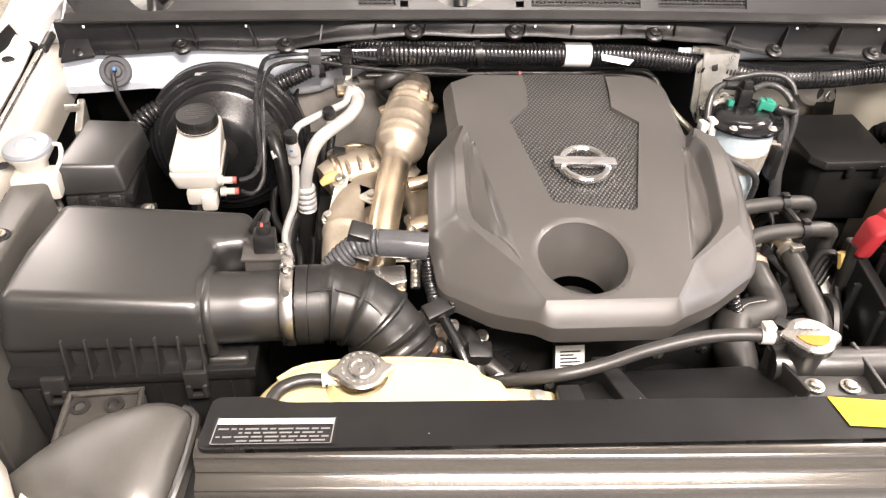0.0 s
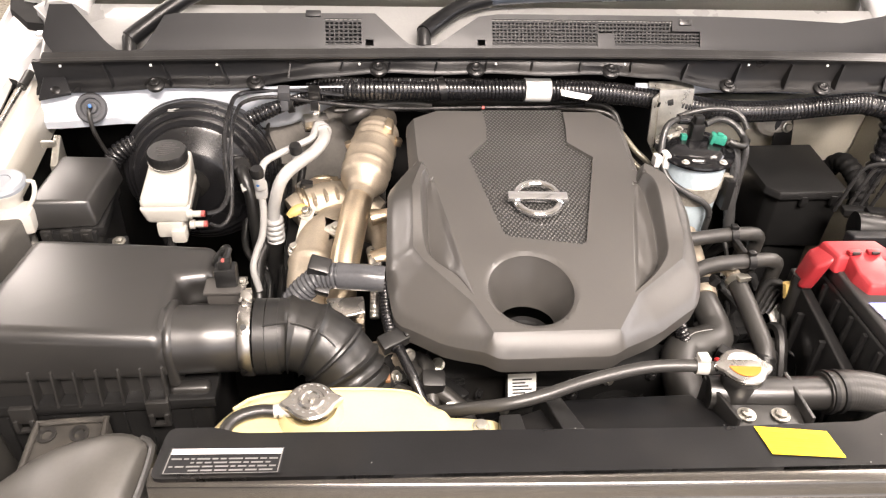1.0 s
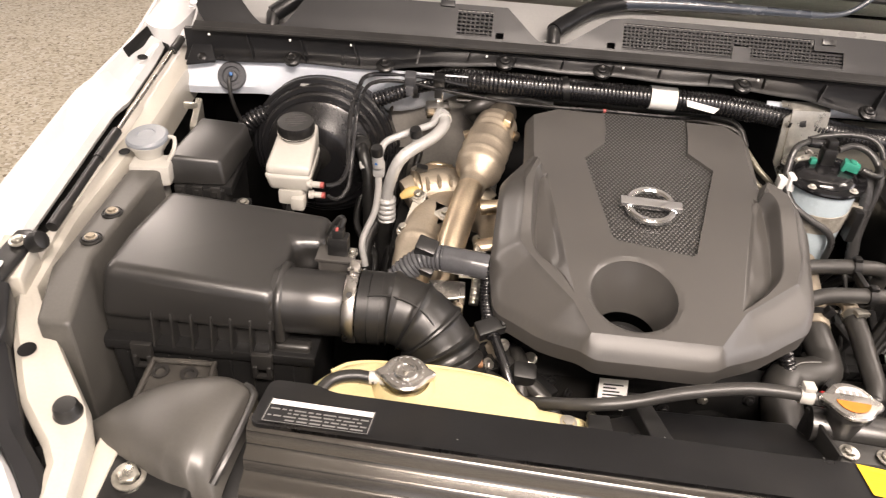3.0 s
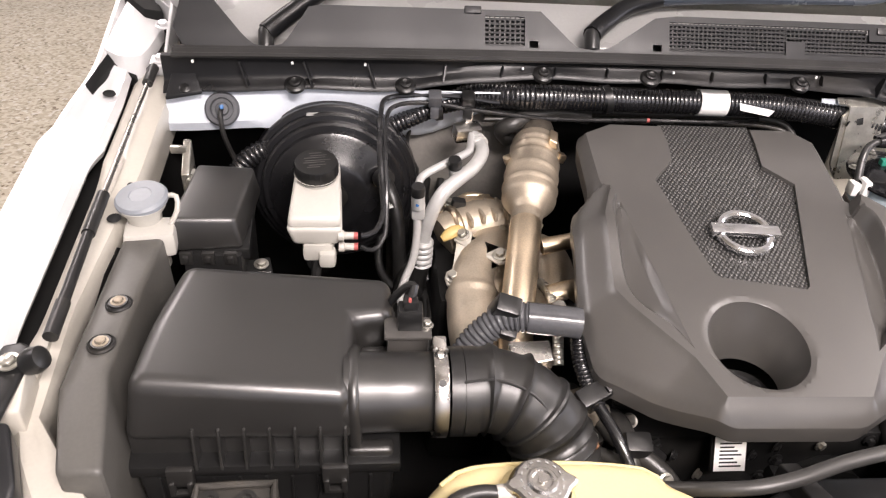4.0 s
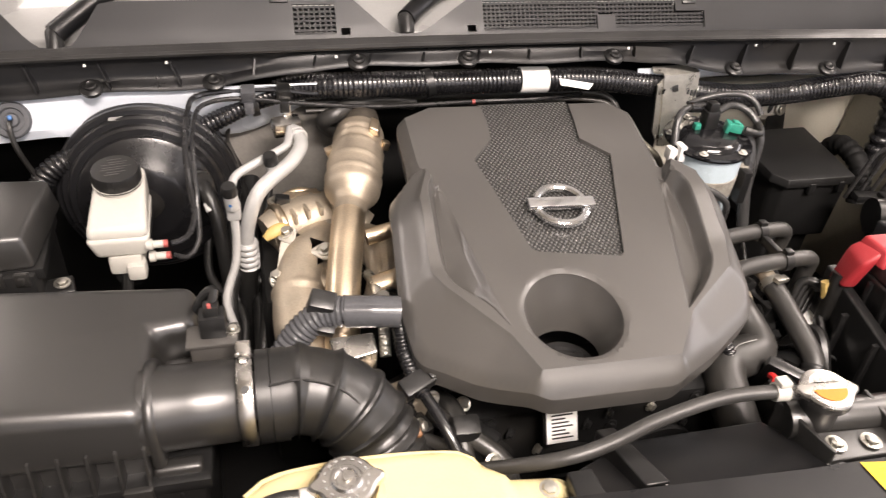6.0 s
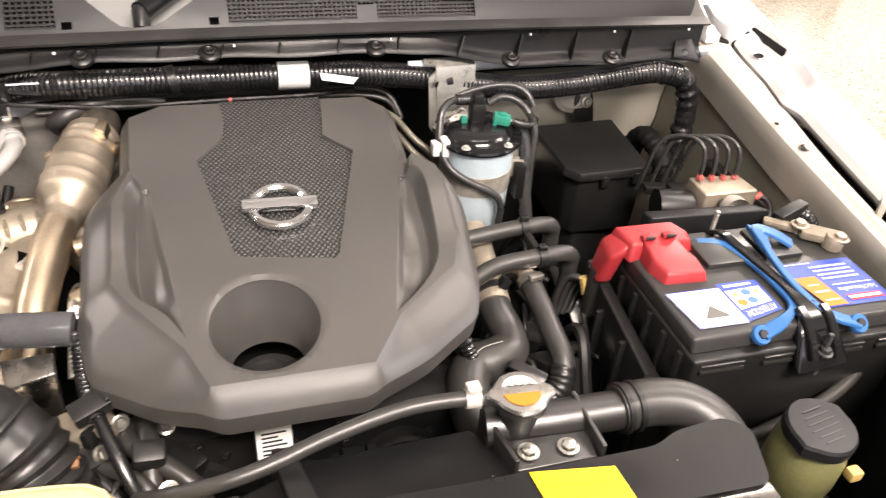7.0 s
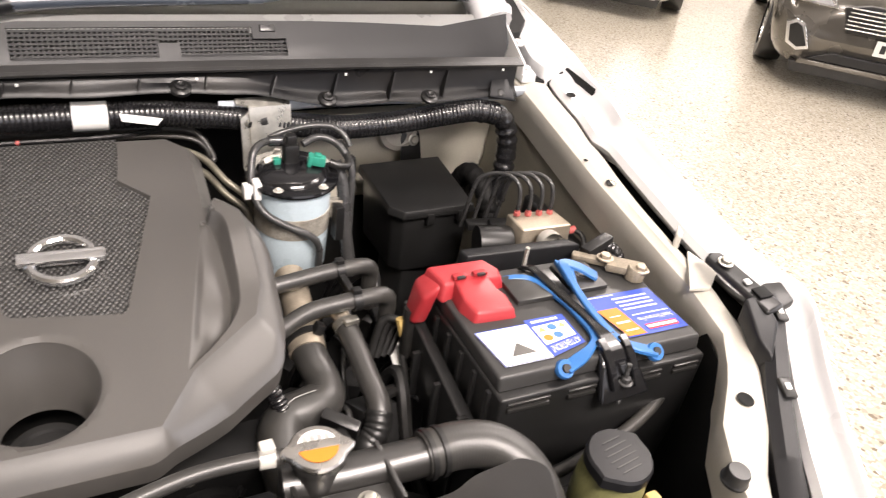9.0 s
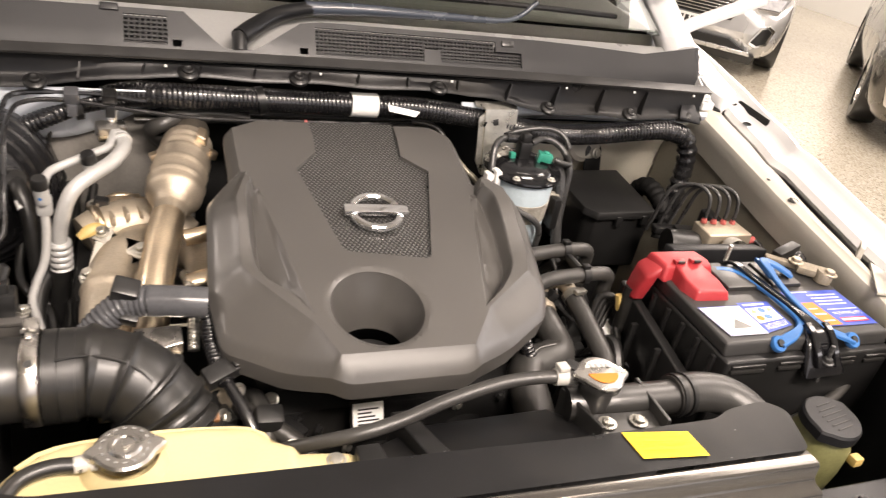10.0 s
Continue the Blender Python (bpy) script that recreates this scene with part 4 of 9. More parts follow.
        lathe(bm, [(0.007, 0), (0.007, 0.002), (0.004, 0.0035), (0, 0.0035)], pose(x - s * 0.012, 1.045, 1.1665, 35, 0, 0), 16)
        part("push_clip", bm, BLACK, end)
    # wipers
    slate = material("slate_blade_plastic", (0.050, 0.060, 0.078), 0.25, vary=0.1, scale=20, spec=0.8)
    for points, bend in ((((-0.490, 1.100, 1.222), (-0.468, 1.118, 1.235), (-0.42, 1.150, 1.262), (-0.36, 1.175, 1.285)), ((-0.36, 1.175, 1.285), (-0.20, 1.19, 1.292), (-0.05, 1.20, 1.30))),
                         (((-0.062, 1.104, 1.232), (-0.040, 1.130, 1.240), (0.000, 1.160, 1.254), (0.056, 1.178, 1.263)), ((0.040, 1.175, 1.262), (0.12, 1.180, 1.265), (0.21, 1.182, 1.266), (0.36, 1.186, 1.266)))):
        w = thing("wiper", points[0], "black windscreen wiper arm with its slate-grey blade", "wiper", "wipers")
        part("arm", tube(points, lambda s, u: 0.013 - 0.002 * u, 12, 0.01), FLAPP, w)
        part("blade_spine", tube(bend, lambda s, u: 0.0112 - 0.0062 * u, 12, 0.01), slate, w, "slate-grey blade spine")
        bm = bmesh.new()
        lathe(bm, [(0.010, -0.02), (0.0105, 0.002), (0.008, 0.007), (0, 0.008)], pose(*points[0], -35, 0, 0), 16)
        part("pivot", bm, BLACK, w)
        e = Vector(bend[-1])
        part("hook", tube([e - Vector((0.02, 0, 0)), e + Vector((0.018, 0.002, 0.002)), e + Vector((0.046, 0.006, 0.012)), e + Vector((0.075, 0.014, 0.034))], 0.0042, 10, 0.006), slate, w)
        bm = bmesh.new()
        sweep(bm, [e + Vector((-0.26, 0.022, 0.020)), e + Vector((0.0, 0.024, 0.024)), e + Vector((0.24, 0.020, 0.022))], 0.005, 8, 0.04)
        part("blade", bm, FLAPP, w)


cowl()
# ---- engine and its cover ----
def cover_plane(y):
    return 1.067 + 0.218 * (y - 0.6)


def engine_cover():
    cov = thing("engine_cover", (0.05, 0.79, 1.02), "dark grey moulded plastic engine cover with a round filler opening", "engine cover")
    line = rounded([(-0.097, 0.895), (-0.096, 0.985), (-0.055, 1.010), (0.016, 1.014), (0.137, 1.012), (0.195, 1.004), (0.226, 0.975), (0.222, 0.862), (0.254, 0.826), (0.263, 0.790), (0.255, 0.705), (0.243, 0.668), (0.118, 0.589),
                    (-0.022, 0.591), (-0.128, 0.668), (-0.136, 0.72), (-0.128, 0.845), (-0.102, 0.874)], 0.014, 8)
    insert = [(0.016, 1.005), (0.137, 1.004), (0.134, 0.965), (0.128, 0.925), (0.158, 0.893), (0.113, 0.738), (0.108, 0.733), (0.018, 0.749), (0.012, 0.754), (-0.016, 0.897), (0.014, 0.932), (0.018, 0.965)]
    ring = [(0.031 + 0.0505 * math.cos(a), 0.668 + 0.0515 * math.sin(a)) for a in (2 * math.pi * k / 48 for k in range(48))]
    lt = [(-0.067, 0.860), (-0.084, 0.842), (-0.089, 0.80), (-0.089, 0.745), (-0.080, 0.716), (-0.055, 0.690), (-0.038, 0.660)]
    rt = [(0.201, 0.845), (0.220, 0.828), (0.222, 0.790), (0.219, 0.745), (0.210, 0.714), (0.186, 0.684), (0.152, 0.656)]
    lt, rt = ([tuple(p)[:2] for p in smooth_path([(x, y, 0) for x, y in loop], 0.004)] for loop in (lt, rt))
    crown = [(-0.085, 0.90), (-0.085, 0.98), (-0.05, 0.998), (0.19, 0.992), (0.212, 0.97), (0.208, 0.866), (0.224, 0.856), (0.240, 0.832), (0.240, 0.745), (0.226, 0.706), (0.157, 0.655), (0.121, 0.606), (-0.022, 0.608), (-0.040, 0.650), (-0.090, 0.714), (-0.102, 0.735), (-0.098, 0.820), (-0.082, 0.864)]

    wings = ([(-0.073, 0.861), (-0.086, 0.882), (-0.112, 0.866), (-0.150, 0.835), (-0.150, 0.735), (-0.075, 0.735)],
             [(0.207, 0.846), (0.215, 0.866), (0.240, 0.854), (0.280, 0.822), (0.280, 0.725), (0.208, 0.725)])

    def z(x, y):
        p = (x, y)
        h = cover_plane(y)
        for w in wings:
            if inside(p, w):
                h += 0.019 * ease(0.735, 0.815, y) * ease(0, 0.006, edge_distance(p, w))
        e = edge_distance(p, line)
        if not inside(p, crown):
            d = edge_distance(p, crown)
            h -= (0.70 + 0.16 * ease(0.66, 0.61, y)) * d + 0.0015 * ease(0, 0.003, d)
        h -= 0.005 * (1 - ease(0, 0.007, e))
        c = math.hypot(x - 0.031, y - 0.668)
        h -= 0.003 * (1 - ease(0.050, 0.056, c))
        return h

    bm = sheet(line, z, 0.0045, holes=[insert, ring, lt, rt], loops=[crown, *wings], hole_drop=0.006)
    part("shell", bm, COVER, cov, angle=22)
    # plain band that hangs from the rim
    rim = []
    for a, b in zip(line, line[1:] + line[:1]):
        n = max(1, int(math.dist(a, b) / 0.006))
        rim += [(a[0] + (b[0] - a[0]) * i / n, a[1] + (b[1] - a[1]) * i / n) for i in range(n)]
    hub = Vector((0.06, 0.80))
    band = []
    for x, y in rim + rim[:1]:
        q = Vector((x, y)).lerp(hub, 0.012)
        band.append([(x, y, z(x, y)), (x, y, z(x, y) - 0.004), (q.x, q.y, z(x, y) - 0.022)])
    part("skirt", loft_y(band), COVER, cov, angle=60)
    # hollows between the body and its wings: a steep wall at the wing, a soft slope up to the body
    for loop in (lt, rt):
        far, end = Vector(loop[0]), Vector(loop[-1])
        rows = []
        for k, p in enumerate(loop):
            u = k / (len(loop) - 1)
            b = far.lerp(end, u)
            wide = max((b - Vector(p)).length, 1e-4)
            deep = min(0.021, 0.65 * wide)
            a, c = min(0.38, 0.010 / wide), 1 - min(0.38, 0.008 / wide)
            row = []
            for v, d in ((0, 0), (0.10 * a, 0.03), (0.25 * a, 0.16), (0.75 * a, 0.86), (0.92 * a, 0.98), (a, 1.0), (a + 0.5 * (c - a), 0.72), (c, 0.44), (c + 0.30 * (1 - c), 0.36), (c + 0.75 * (1 - c), 0.08), (c + 0.93 * (1 - c), 0.01), (1, 0)):
                q = Vector(p).lerp(b, v)
                row.append((q.x, q.y, z(p[0], p[1]) * (1 - v) + z(b.x, b.y) * v - deep * d))
            rows.append(row)
        bm = loft_y(rows)
        bmesh.ops.remove_doubles(bm, verts=bm.verts, dist=1e-5)
        part("hollow", bm, COVER, cov, angle=40)
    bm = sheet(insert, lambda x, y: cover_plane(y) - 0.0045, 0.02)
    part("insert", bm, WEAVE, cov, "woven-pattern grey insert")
    bm = bmesh.new()
    rings = []
    for k, r in enumerate((1.0, 0.95, 0.87, 0.80, 0.745, 0.70)):
        rings.append([bm.verts.new((0.031 + 0.0505 * r * math.cos(a), 0.668 + 0.0515 * r * math.sin(a), (cover_plane(0.668 + 0.0515 * r * math.sin(a)) - 0.004) * (1 - k / 5) + 1.024 * k / 5)) for a in (2 * math.pi * i / 48 for i in range(48))])
    for a, b in zip(rings, rings[1:]):
        for i in range(48):
            bm.faces.new((a[i], a[(i + 1) % 48], b[(i + 1) % 48], b[i]))
    part("filler_well", bm, COVER, cov)
    # ring-and-bar badge, unlettered
    badge = bmesh.new()
    tilt = math.degrees(math.atan(0.218))
    m = pose(0.064, 0.811, cover_plane(0.811) + 0.001, tilt, 0, -4)
    lathe(badge, [(0.0245, 0.0), (0.0245, 0.004), (0.027, 0.0062), (0.031, 0.0062), (0.0335, 0.004), (0.034, 0.0)], m, 44)
    b = part("badge", badge, CHROME, cov, "chrome ring badge with a plain bar")
    bm = bmesh.new()
    box(bm, (0, 0, 0), (0.078, 0.0155, 0.007), 0.002)
    bmesh.ops.transform(bm, matrix=m @ pose(0, 0, 0.005), verts=bm.verts)
    part("bar", bm, CHROME, b)
    # oil filler cap at the bottom of the well
    cap = thing("oil_filler_cap", (0.031, 0.664, 0.97), "black oil filler cap deep in the cover's opening", "oil cap")
    bm = bmesh.new()
    lathe(bm, [(0.036, 0.0), (0.036, 0.022), (0.034, 0.026), (0.027, 0.026), (0.025, 0.0235), (0, 0.0235)], pose(0.031, 0.666, 0.985, 6, 0, 0), 40)
    part("cap", bm, BLACK, cap)
    bm = bmesh.new()
    box(bm, (0.031, 0.666, 1.012), (0.05, 0.010, 0.012), 0.004, (6, 0, 20))
    part("grip", bm, BLACK, cap)
    bm = bmesh.new()
    for k in range(9):
        a = radians(-150 + 14 * k)
        box(bm, (0.031 + 0.0300 * math.cos(a), 0.666 + 0.0300 * math.sin(a), 1.0125), (0.0015, 0.0028, 0.0006), 0, (6, 0, math.degrees(a)))
    part("print", bm, PAPER, cap)


engine_cover()


def engine():
    eng = thing("engine", (0.05, 0.78, 0.70), "dark cast engine block with brackets, pulleys and fasteners below the cover", "engine")
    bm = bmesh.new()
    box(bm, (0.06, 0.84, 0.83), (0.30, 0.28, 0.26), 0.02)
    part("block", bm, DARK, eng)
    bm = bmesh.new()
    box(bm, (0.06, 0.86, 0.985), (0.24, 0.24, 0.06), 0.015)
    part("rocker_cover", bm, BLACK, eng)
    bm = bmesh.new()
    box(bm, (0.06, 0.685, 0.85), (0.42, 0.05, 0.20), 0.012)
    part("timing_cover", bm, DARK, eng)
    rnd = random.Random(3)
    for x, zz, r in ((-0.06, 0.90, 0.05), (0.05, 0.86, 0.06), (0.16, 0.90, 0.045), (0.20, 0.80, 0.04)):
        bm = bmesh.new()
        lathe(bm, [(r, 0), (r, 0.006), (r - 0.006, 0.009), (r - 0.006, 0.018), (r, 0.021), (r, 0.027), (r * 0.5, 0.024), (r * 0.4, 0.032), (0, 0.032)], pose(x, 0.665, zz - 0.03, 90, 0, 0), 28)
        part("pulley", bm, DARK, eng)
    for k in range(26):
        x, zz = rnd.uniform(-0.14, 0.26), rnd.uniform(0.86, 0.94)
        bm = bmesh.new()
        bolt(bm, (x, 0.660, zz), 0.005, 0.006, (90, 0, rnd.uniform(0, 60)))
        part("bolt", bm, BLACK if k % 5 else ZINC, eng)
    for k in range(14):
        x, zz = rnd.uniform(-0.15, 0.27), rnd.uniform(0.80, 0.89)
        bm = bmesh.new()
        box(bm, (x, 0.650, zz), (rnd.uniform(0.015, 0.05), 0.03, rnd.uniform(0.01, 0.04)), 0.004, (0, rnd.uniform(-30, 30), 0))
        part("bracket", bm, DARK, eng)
    # white sticker of printed squares, set on a bracket ahead of the block
    bm = bmesh.new()
    box(bm, (0.0275, 0.642, 0.946), (0.039, 0.004, 0.042), 0.001, (-28, 0, 0))
    br = part("sticker_bracket", bm, DARK, eng)
    st = [(0.010, 0.628, 0.932), (0.045, 0.628, 0.932), (0.045, 0.646, 0.966), (0.010, 0.646, 0.966)]
    bm = bmesh.new()
    decal(bm, st)
    part("sticker", bm, PAPER, br, "white sticker with unreadable print as bars")
    for j in range(7):
        bm = bmesh.new()
        y = 0.12 + j * 0.11
        decal(bm, [Vector(p) + Vector((0, -0.0006, 0.0006)) for p in st], ((0.15, y, 0.85 - 0.12 * (j % 3), y + 0.05),))
        part("print", bm, INK, br)


engine()
# ---- left half of the bay ----
BLACKPIPE = material("painted_brake_pipe", (0.025, 0.025, 0.026), 0.25, metal=0.2, vary=0.1, scale=40)
DULLRED = material("dull_red_cap", (0.45, 0.10, 0.09), 0.5, vary=0.15, scale=60)

def air_filter_box():
    air = thing("air_filter_box", (-0.45, 0.67, 0.71), "black plastic air filter box with ribbed front and wire latches", "air filter box")
    tilt = lambda x, y: 1.114 - 0.0945 * (x + 0.54) - 0.104 * (0.75 - y)
    top = ((-0.551, 0.675), (-0.535, 0.752), (-0.335, 0.754), (-0.334, 0.700), (-0.3705, 0.696), (-0.3715, 0.603), (-0.558, 0.603))
    low = ((-0.567, 0.680), (-0.555, 0.768), (-0.328, 0.768), (-0.326, 0.702), (-0.362, 0.697), (-0.363, 0.595), (-0.570, 0.596))
    bm = bmesh.new()
    hexa(bm, [(x, y, tilt(x, y)) for x, y in top], [(x, y, 1.030) for x, y in low], 0.0135, 6)
    lid = part("lid", bm, SATIN, air, angle=60)
    bm = bmesh.new()
    hexa(bm, [(x, max(y, 0.607), 1.040) for x, y in low], [(x, max(y, 0.606), 1.0) for x, y in low], 0.003, 2)
    part("lid_skirt", bm, SATIN, lid)
    for k in range(7):
        x = -0.509 + 0.0222 * k
        bm = bmesh.new()
        hexa(bm, [(x - 0.0013, 0.5945, 1.048), (x + 0.0013, 0.5945, 1.048), (x + 0.0016, 0.609, 1.048), (x - 0.0016, 0.609, 1.048)], [(x - 0.0010, 0.5875, 1.003), (x + 0.0018, 0.5875, 1.003), (x + 0.0020, 0.609, 1.003), (x - 0.0012, 0.609, 1.003)], 0.0008, 2)
        part("rib", bm, SATIN, lid)
    bm = bmesh.new()
    sweep(bm, [(-0.3665, 0.602, 1.020), (-0.3675, 0.6025, 1.050), (-0.3685, 0.608, 1.070), (-0.3690, 0.626, 1.082), (-0.369, 0.655, 1.083), (-0.369, 0.672, 1.070)], 0.0060, 12, 0.005)
    part("fillet", bm, SATIN, lid, angle=60)
    bm = bmesh.new()
    box(bm, (-0.449, 0.682, 0.999), (0.248, 0.186, 0.014), 0.004)
    part("flange", bm, BLACK, air)
    bm = bmesh.new()
    hexa(bm, [(-0.567, 0.772, 0.993), (-0.330, 0.768, 0.993), (-0.330, 0.594, 0.993), (-0.567, 0.594, 0.993)], [(-0.55, 0.75, 0.72), (-0.345, 0.75, 0.72), (-0.345, 0.61, 0.72), (-0.55, 0.61, 0.72)], 0.010, 3)
    low = part("lower_box", bm, BLACK, air)
    for k in range(9):
        bm = bmesh.new()
        box(bm, (-0.545 + 0.024 * k, 0.598, 0.94), (0.003, 0.010, 0.09), 0.001)
        part("rib", bm, BLACK, low)
    for x in (-0.523, -0.385):
        bm = bmesh.new()
        box(bm, (x, 0.586, 0.998), (0.024, 0.007, 0.022), 0.002)
        box(bm, (x - 0.008, 0.584, 0.985), (0.005, 0.008, 0.016), 0.0015)
        box(bm, (x + 0.008, 0.584, 0.985), (0.005, 0.008, 0.016), 0.0015)
        box(bm, (x, 0.584, 0.977), (0.022, 0.006, 0.005), 0.0015)
        part("latch", bm, SATIN, air)
    # stepped pocket and outlet
    bm = bmesh.new()
    box(bm, (-0.350, 0.676, 1.022), (0.040, 0.048, 0.062), 0.009, (0, 3, 2), 4)
    part("pocket", bm, SATIN, air, angle=60)
    bm = bmesh.new()
    lathe(bm, [(0.0, 0.010), (0.0385, 0.010), (0.0384, 0.022), (0.0378, 0.030), (0.0374, 0.040), (0.0372, 0.050), (0.0372, 0.095), (0.035, 0.097), (0, 0.097)], pose(-0.388, 0.637, 1.050, 0, 90, 0), 48)
    part("outlet", bm, SATIN, air, angle=60)
    bm = bmesh.new()
    box(bm, (-0.353, 0.606, 1.006), (0.042, 0.016, 0.016), 0.006, (0, 0, 0), 3)
    part("outlet_foot", bm, SATIN, air)
    # flow sensor
    sen = thing("airflow_sensor", (-0.318, 0.682, 1.06), "black airflow sensor with its plug on the outlet", "sensor")
    bm = bmesh.new()
    box(bm, (-0.318, 0.690, 1.060), (0.040, 0.026, 0.040), 0.003)
    box(bm, (-0.318, 0.690, 1.081), (0.046, 0.030, 0.004), 0.0015)
    part("housing", bm, COVER, sen)
    bm = bmesh.new()
    box(bm, (-0.316, 0.694, 1.094), (0.024, 0.020, 0.024), 0.003)
    box(bm, (-0.316, 0.694, 1.109), (0.014, 0.013, 0.014), 0.002)
    part("plug", bm, BLACK, sen)
    bm = bmesh.new()
    box(bm, (-0.317, 0.690, 1.115), (0.003, 0.004, 0.008), 0.001)
    part("lock_tab", bm, DULLRED, sen, "dull red lock tab")
    bm = tube([(-0.316, 0.697, 1.112), (-0.312, 0.704, 1.122), (-0.318, 0.712, 1.117), (-0.330, 0.722, 1.095), (-0.338, 0.735, 1.065), (-0.335, 0.76, 1.03)], 0.0042, 8)
    part("lead", bm, RUBBER, sen)
    bm = bmesh.new()
    bolt(bm, (-0.299, 0.692, 1.083), 0.004, 0.006)
    part("screw", bm, ZINC, sen)
    # hose clamp and bellows
    bel = thing("intake_hose", (-0.23, 0.63, 0.80), "black rubber intake hose with raised ribs and bellows", "hose")

    def r(s, u):
        k = 0.0400
        for c in (0.026, 0.052, 0.078, 0.100):
            k += 0.0046 * math.exp(-(((s - c) / 0.0021) ** 2))
        if s > 0.108:
            k += 0.003 * math.sin(2 * math.pi * (s - 0.108) / 0.011)
        return k if s > 0.012 else 0.0405

    path = [(-0.270, 0.636, 1.050), (-0.240, 0.637, 1.051), (-0.205, 0.629, 1.038), (-0.178, 0.612, 1.004), (-0.166, 0.592, 0.95), (-0.162, 0.575, 0.86)]
    part("elbow", tube(path, r, 36, 0.0022), RUBBER, bel)
    bm = bmesh.new()
    sweep(bm, [(p[0], p[1] - 0.0225, p[2] + 0.0358) for p in path[:4]], 0.0012, 8, 0.006)
    part("seam_rib", bm, RUBBER, bel)
    bm = bmesh.new()
    lathe(bm, [(0.0385, 0), (0.0422, 0), (0.0422, 0.012), (0.040, 0.0125), (0.0422, 0.013), (0.0422, 0.026), (0.0385, 0.026)], pose(-0.281, 0.637, 1.050, 0, 90, 0), 44)
    part("cuff", bm, RUBBER, bel)
    cl = thing("hose_clamp", (-0.288, 0.637, 1.00), "steel hose clamp with a worm screw on the intake hose", "hose clamp")
    bm = bmesh.new()
    lathe(bm, [(0.0405, 0), (0.0424, 0.0003), (0.0428, 0.001), (0.0428, 0.0125), (0.0424, 0.0132), (0.0405, 0.0135)], pose(-0.2965, 0.637, 1.050, 0, 90, 0), 48)
    part("band", bm, STEEL, cl)
    bm = bmesh.new()
    box(bm, (-0.290, 0.656, 1.091), (0.013, 0.016, 0.010), 0.003, (22, 0, 0))
    bolt(bm, (-0.290, 0.646, 1.094), 0.005, 0.009, (112, 0, 0))
    part("worm_screw", bm, STEEL, cl)
    bm = bmesh.new()
    lathe(bm, [(0.0035, 0), (0.0035, 0.0006), (0, 0.0006)], pose(-0.2895, 0.6125, 1.0853, 35, 0, 0), 14)
    part("slot_mark", bm, INK, cl)


air_filter_box()


def left_front():
    # inlet duct over the front corner
    duct = thing("inlet_duct", (-0.42, 0.44, 0.98), "smooth black plastic air inlet duct", "air duct")
    rear = smooth_path([(-0.521, 0.458, 1.018), (-0.497, 0.475, 1.030), (-0.461, 0.493, 1.046), (-0.424, 0.500, 1.056), (-0.391, 0.501, 1.060), (-0.368, 0.494, 1.054), (-0.357, 0.488, 1.030)], 0.008)
    fore = smooth_path([(-0.521, 0.452, 1.016), (-0.504, 0.441, 1.020), (-0.478, 0.427, 1.027), (-0.442, 0.411, 1.036), (-0.410, 0.402, 1.040), (-0.386, 0.400, 1.034), (-0.372, 0.402, 1.008)], 0.008)
    n = 26
    sec = []
    for k in range(n + 1):
        u = k / n
        a, b = rear[round(u * (len(rear) - 1))], fore[round(u * (len(fore) - 1))]
        row = [tuple(a + Vector((0, 0.002, -0.05)))]
        for j in range(13):
            v = j / 12
            p = a.lerp(b, v)
            p.z += 0.011 * math.sin(math.pi * v) ** 0.7 * math.sin(math.pi * min(1, u * 0.85 + 0.08)) - 0.003 * (1 - ease(0, 0.12, v)) - 0.003 * (1 - ease(0, 0.12, 1 - v))
            row.append(tuple(p))
        sec.append(row + [tuple(b + Vector((0, -0.002, -0.05)))])
    part("shell", thicken(loft_y(sec), 0.003), material("matt_duct_plastic", (0.066, 0.063, 0.057), 0.42, vary=0.10, scale=12, spec=0.9, dirt=0.04), duct, angle=70)
    bm = tube([(-0.374, 0.497, 1.052), (-0.362, 0.488, 1.050), (-0.363, 0.45, 1.047), (-0.371, 0.415, 1.036), (-0.378, 0.400, 1.024)], 0.0040, 8)
    part("edge_bead", bm, SATIN, duct)
    bm = bmesh.new()
    hexa(bm, [(-0.366, 0.470, 1.030), (-0.350, 0.462, 1.026), (-0.352, 0.40, 1.0), (-0.376, 0.402, 1.0)], [(-0.366, 0.470, 0.96), (-0.350, 0.462, 0.96), (-0.352, 0.40, 0.96), (-0.376, 0.402, 0.96)], 0.004)
    part("mouth", bm, BLACK, duct)
    # headlamp carrier with bolts in the front corner
    car = thing("headlamp_carrier", (-0.50, 0.37, 0.70), "black plastic headlamp carrier with zinc bolts and off-white panel", "headlamp carrier")
    bm = bmesh.new()
    hexa(bm, [(-0.56, 0.43, 1.018), (-0.40, 0.43, 1.018), (-0.40, 0.31, 0.998), (-0.56, 0.31, 0.998)], [(-0.56, 0.43, 0.72), (-0.40, 0.43, 0.72), (-0.40, 0.31, 0.72), (-0.56, 0.31, 0.72)], 0.006)
    part("frame", bm, BLACK, car)
    bm = bmesh.new()
    hexa(bm, [(-0.502, 0.446, 1.022), (-0.478, 0.438, 1.022), (-0.482, 0.34, 1.006), (-0.502, 0.34, 1.006)], [(-0.502, 0.446, 1.01), (-0.478, 0.438, 1.01), (-0.482, 0.34, 0.99), (-0.502, 0.34, 0.99)], 0.003)
    part("panel", bm, PRIMER, car)
    for x, y, k in ((-0.508, 0.421, 0.0080), (-0.459, 0.406, 0.0100)):
        bm = bmesh.new()
        bolt(bm, (x, y, 1.014), k, 0.008, (6, 0, 10))
        part("bolt", bm, ZINC, car)
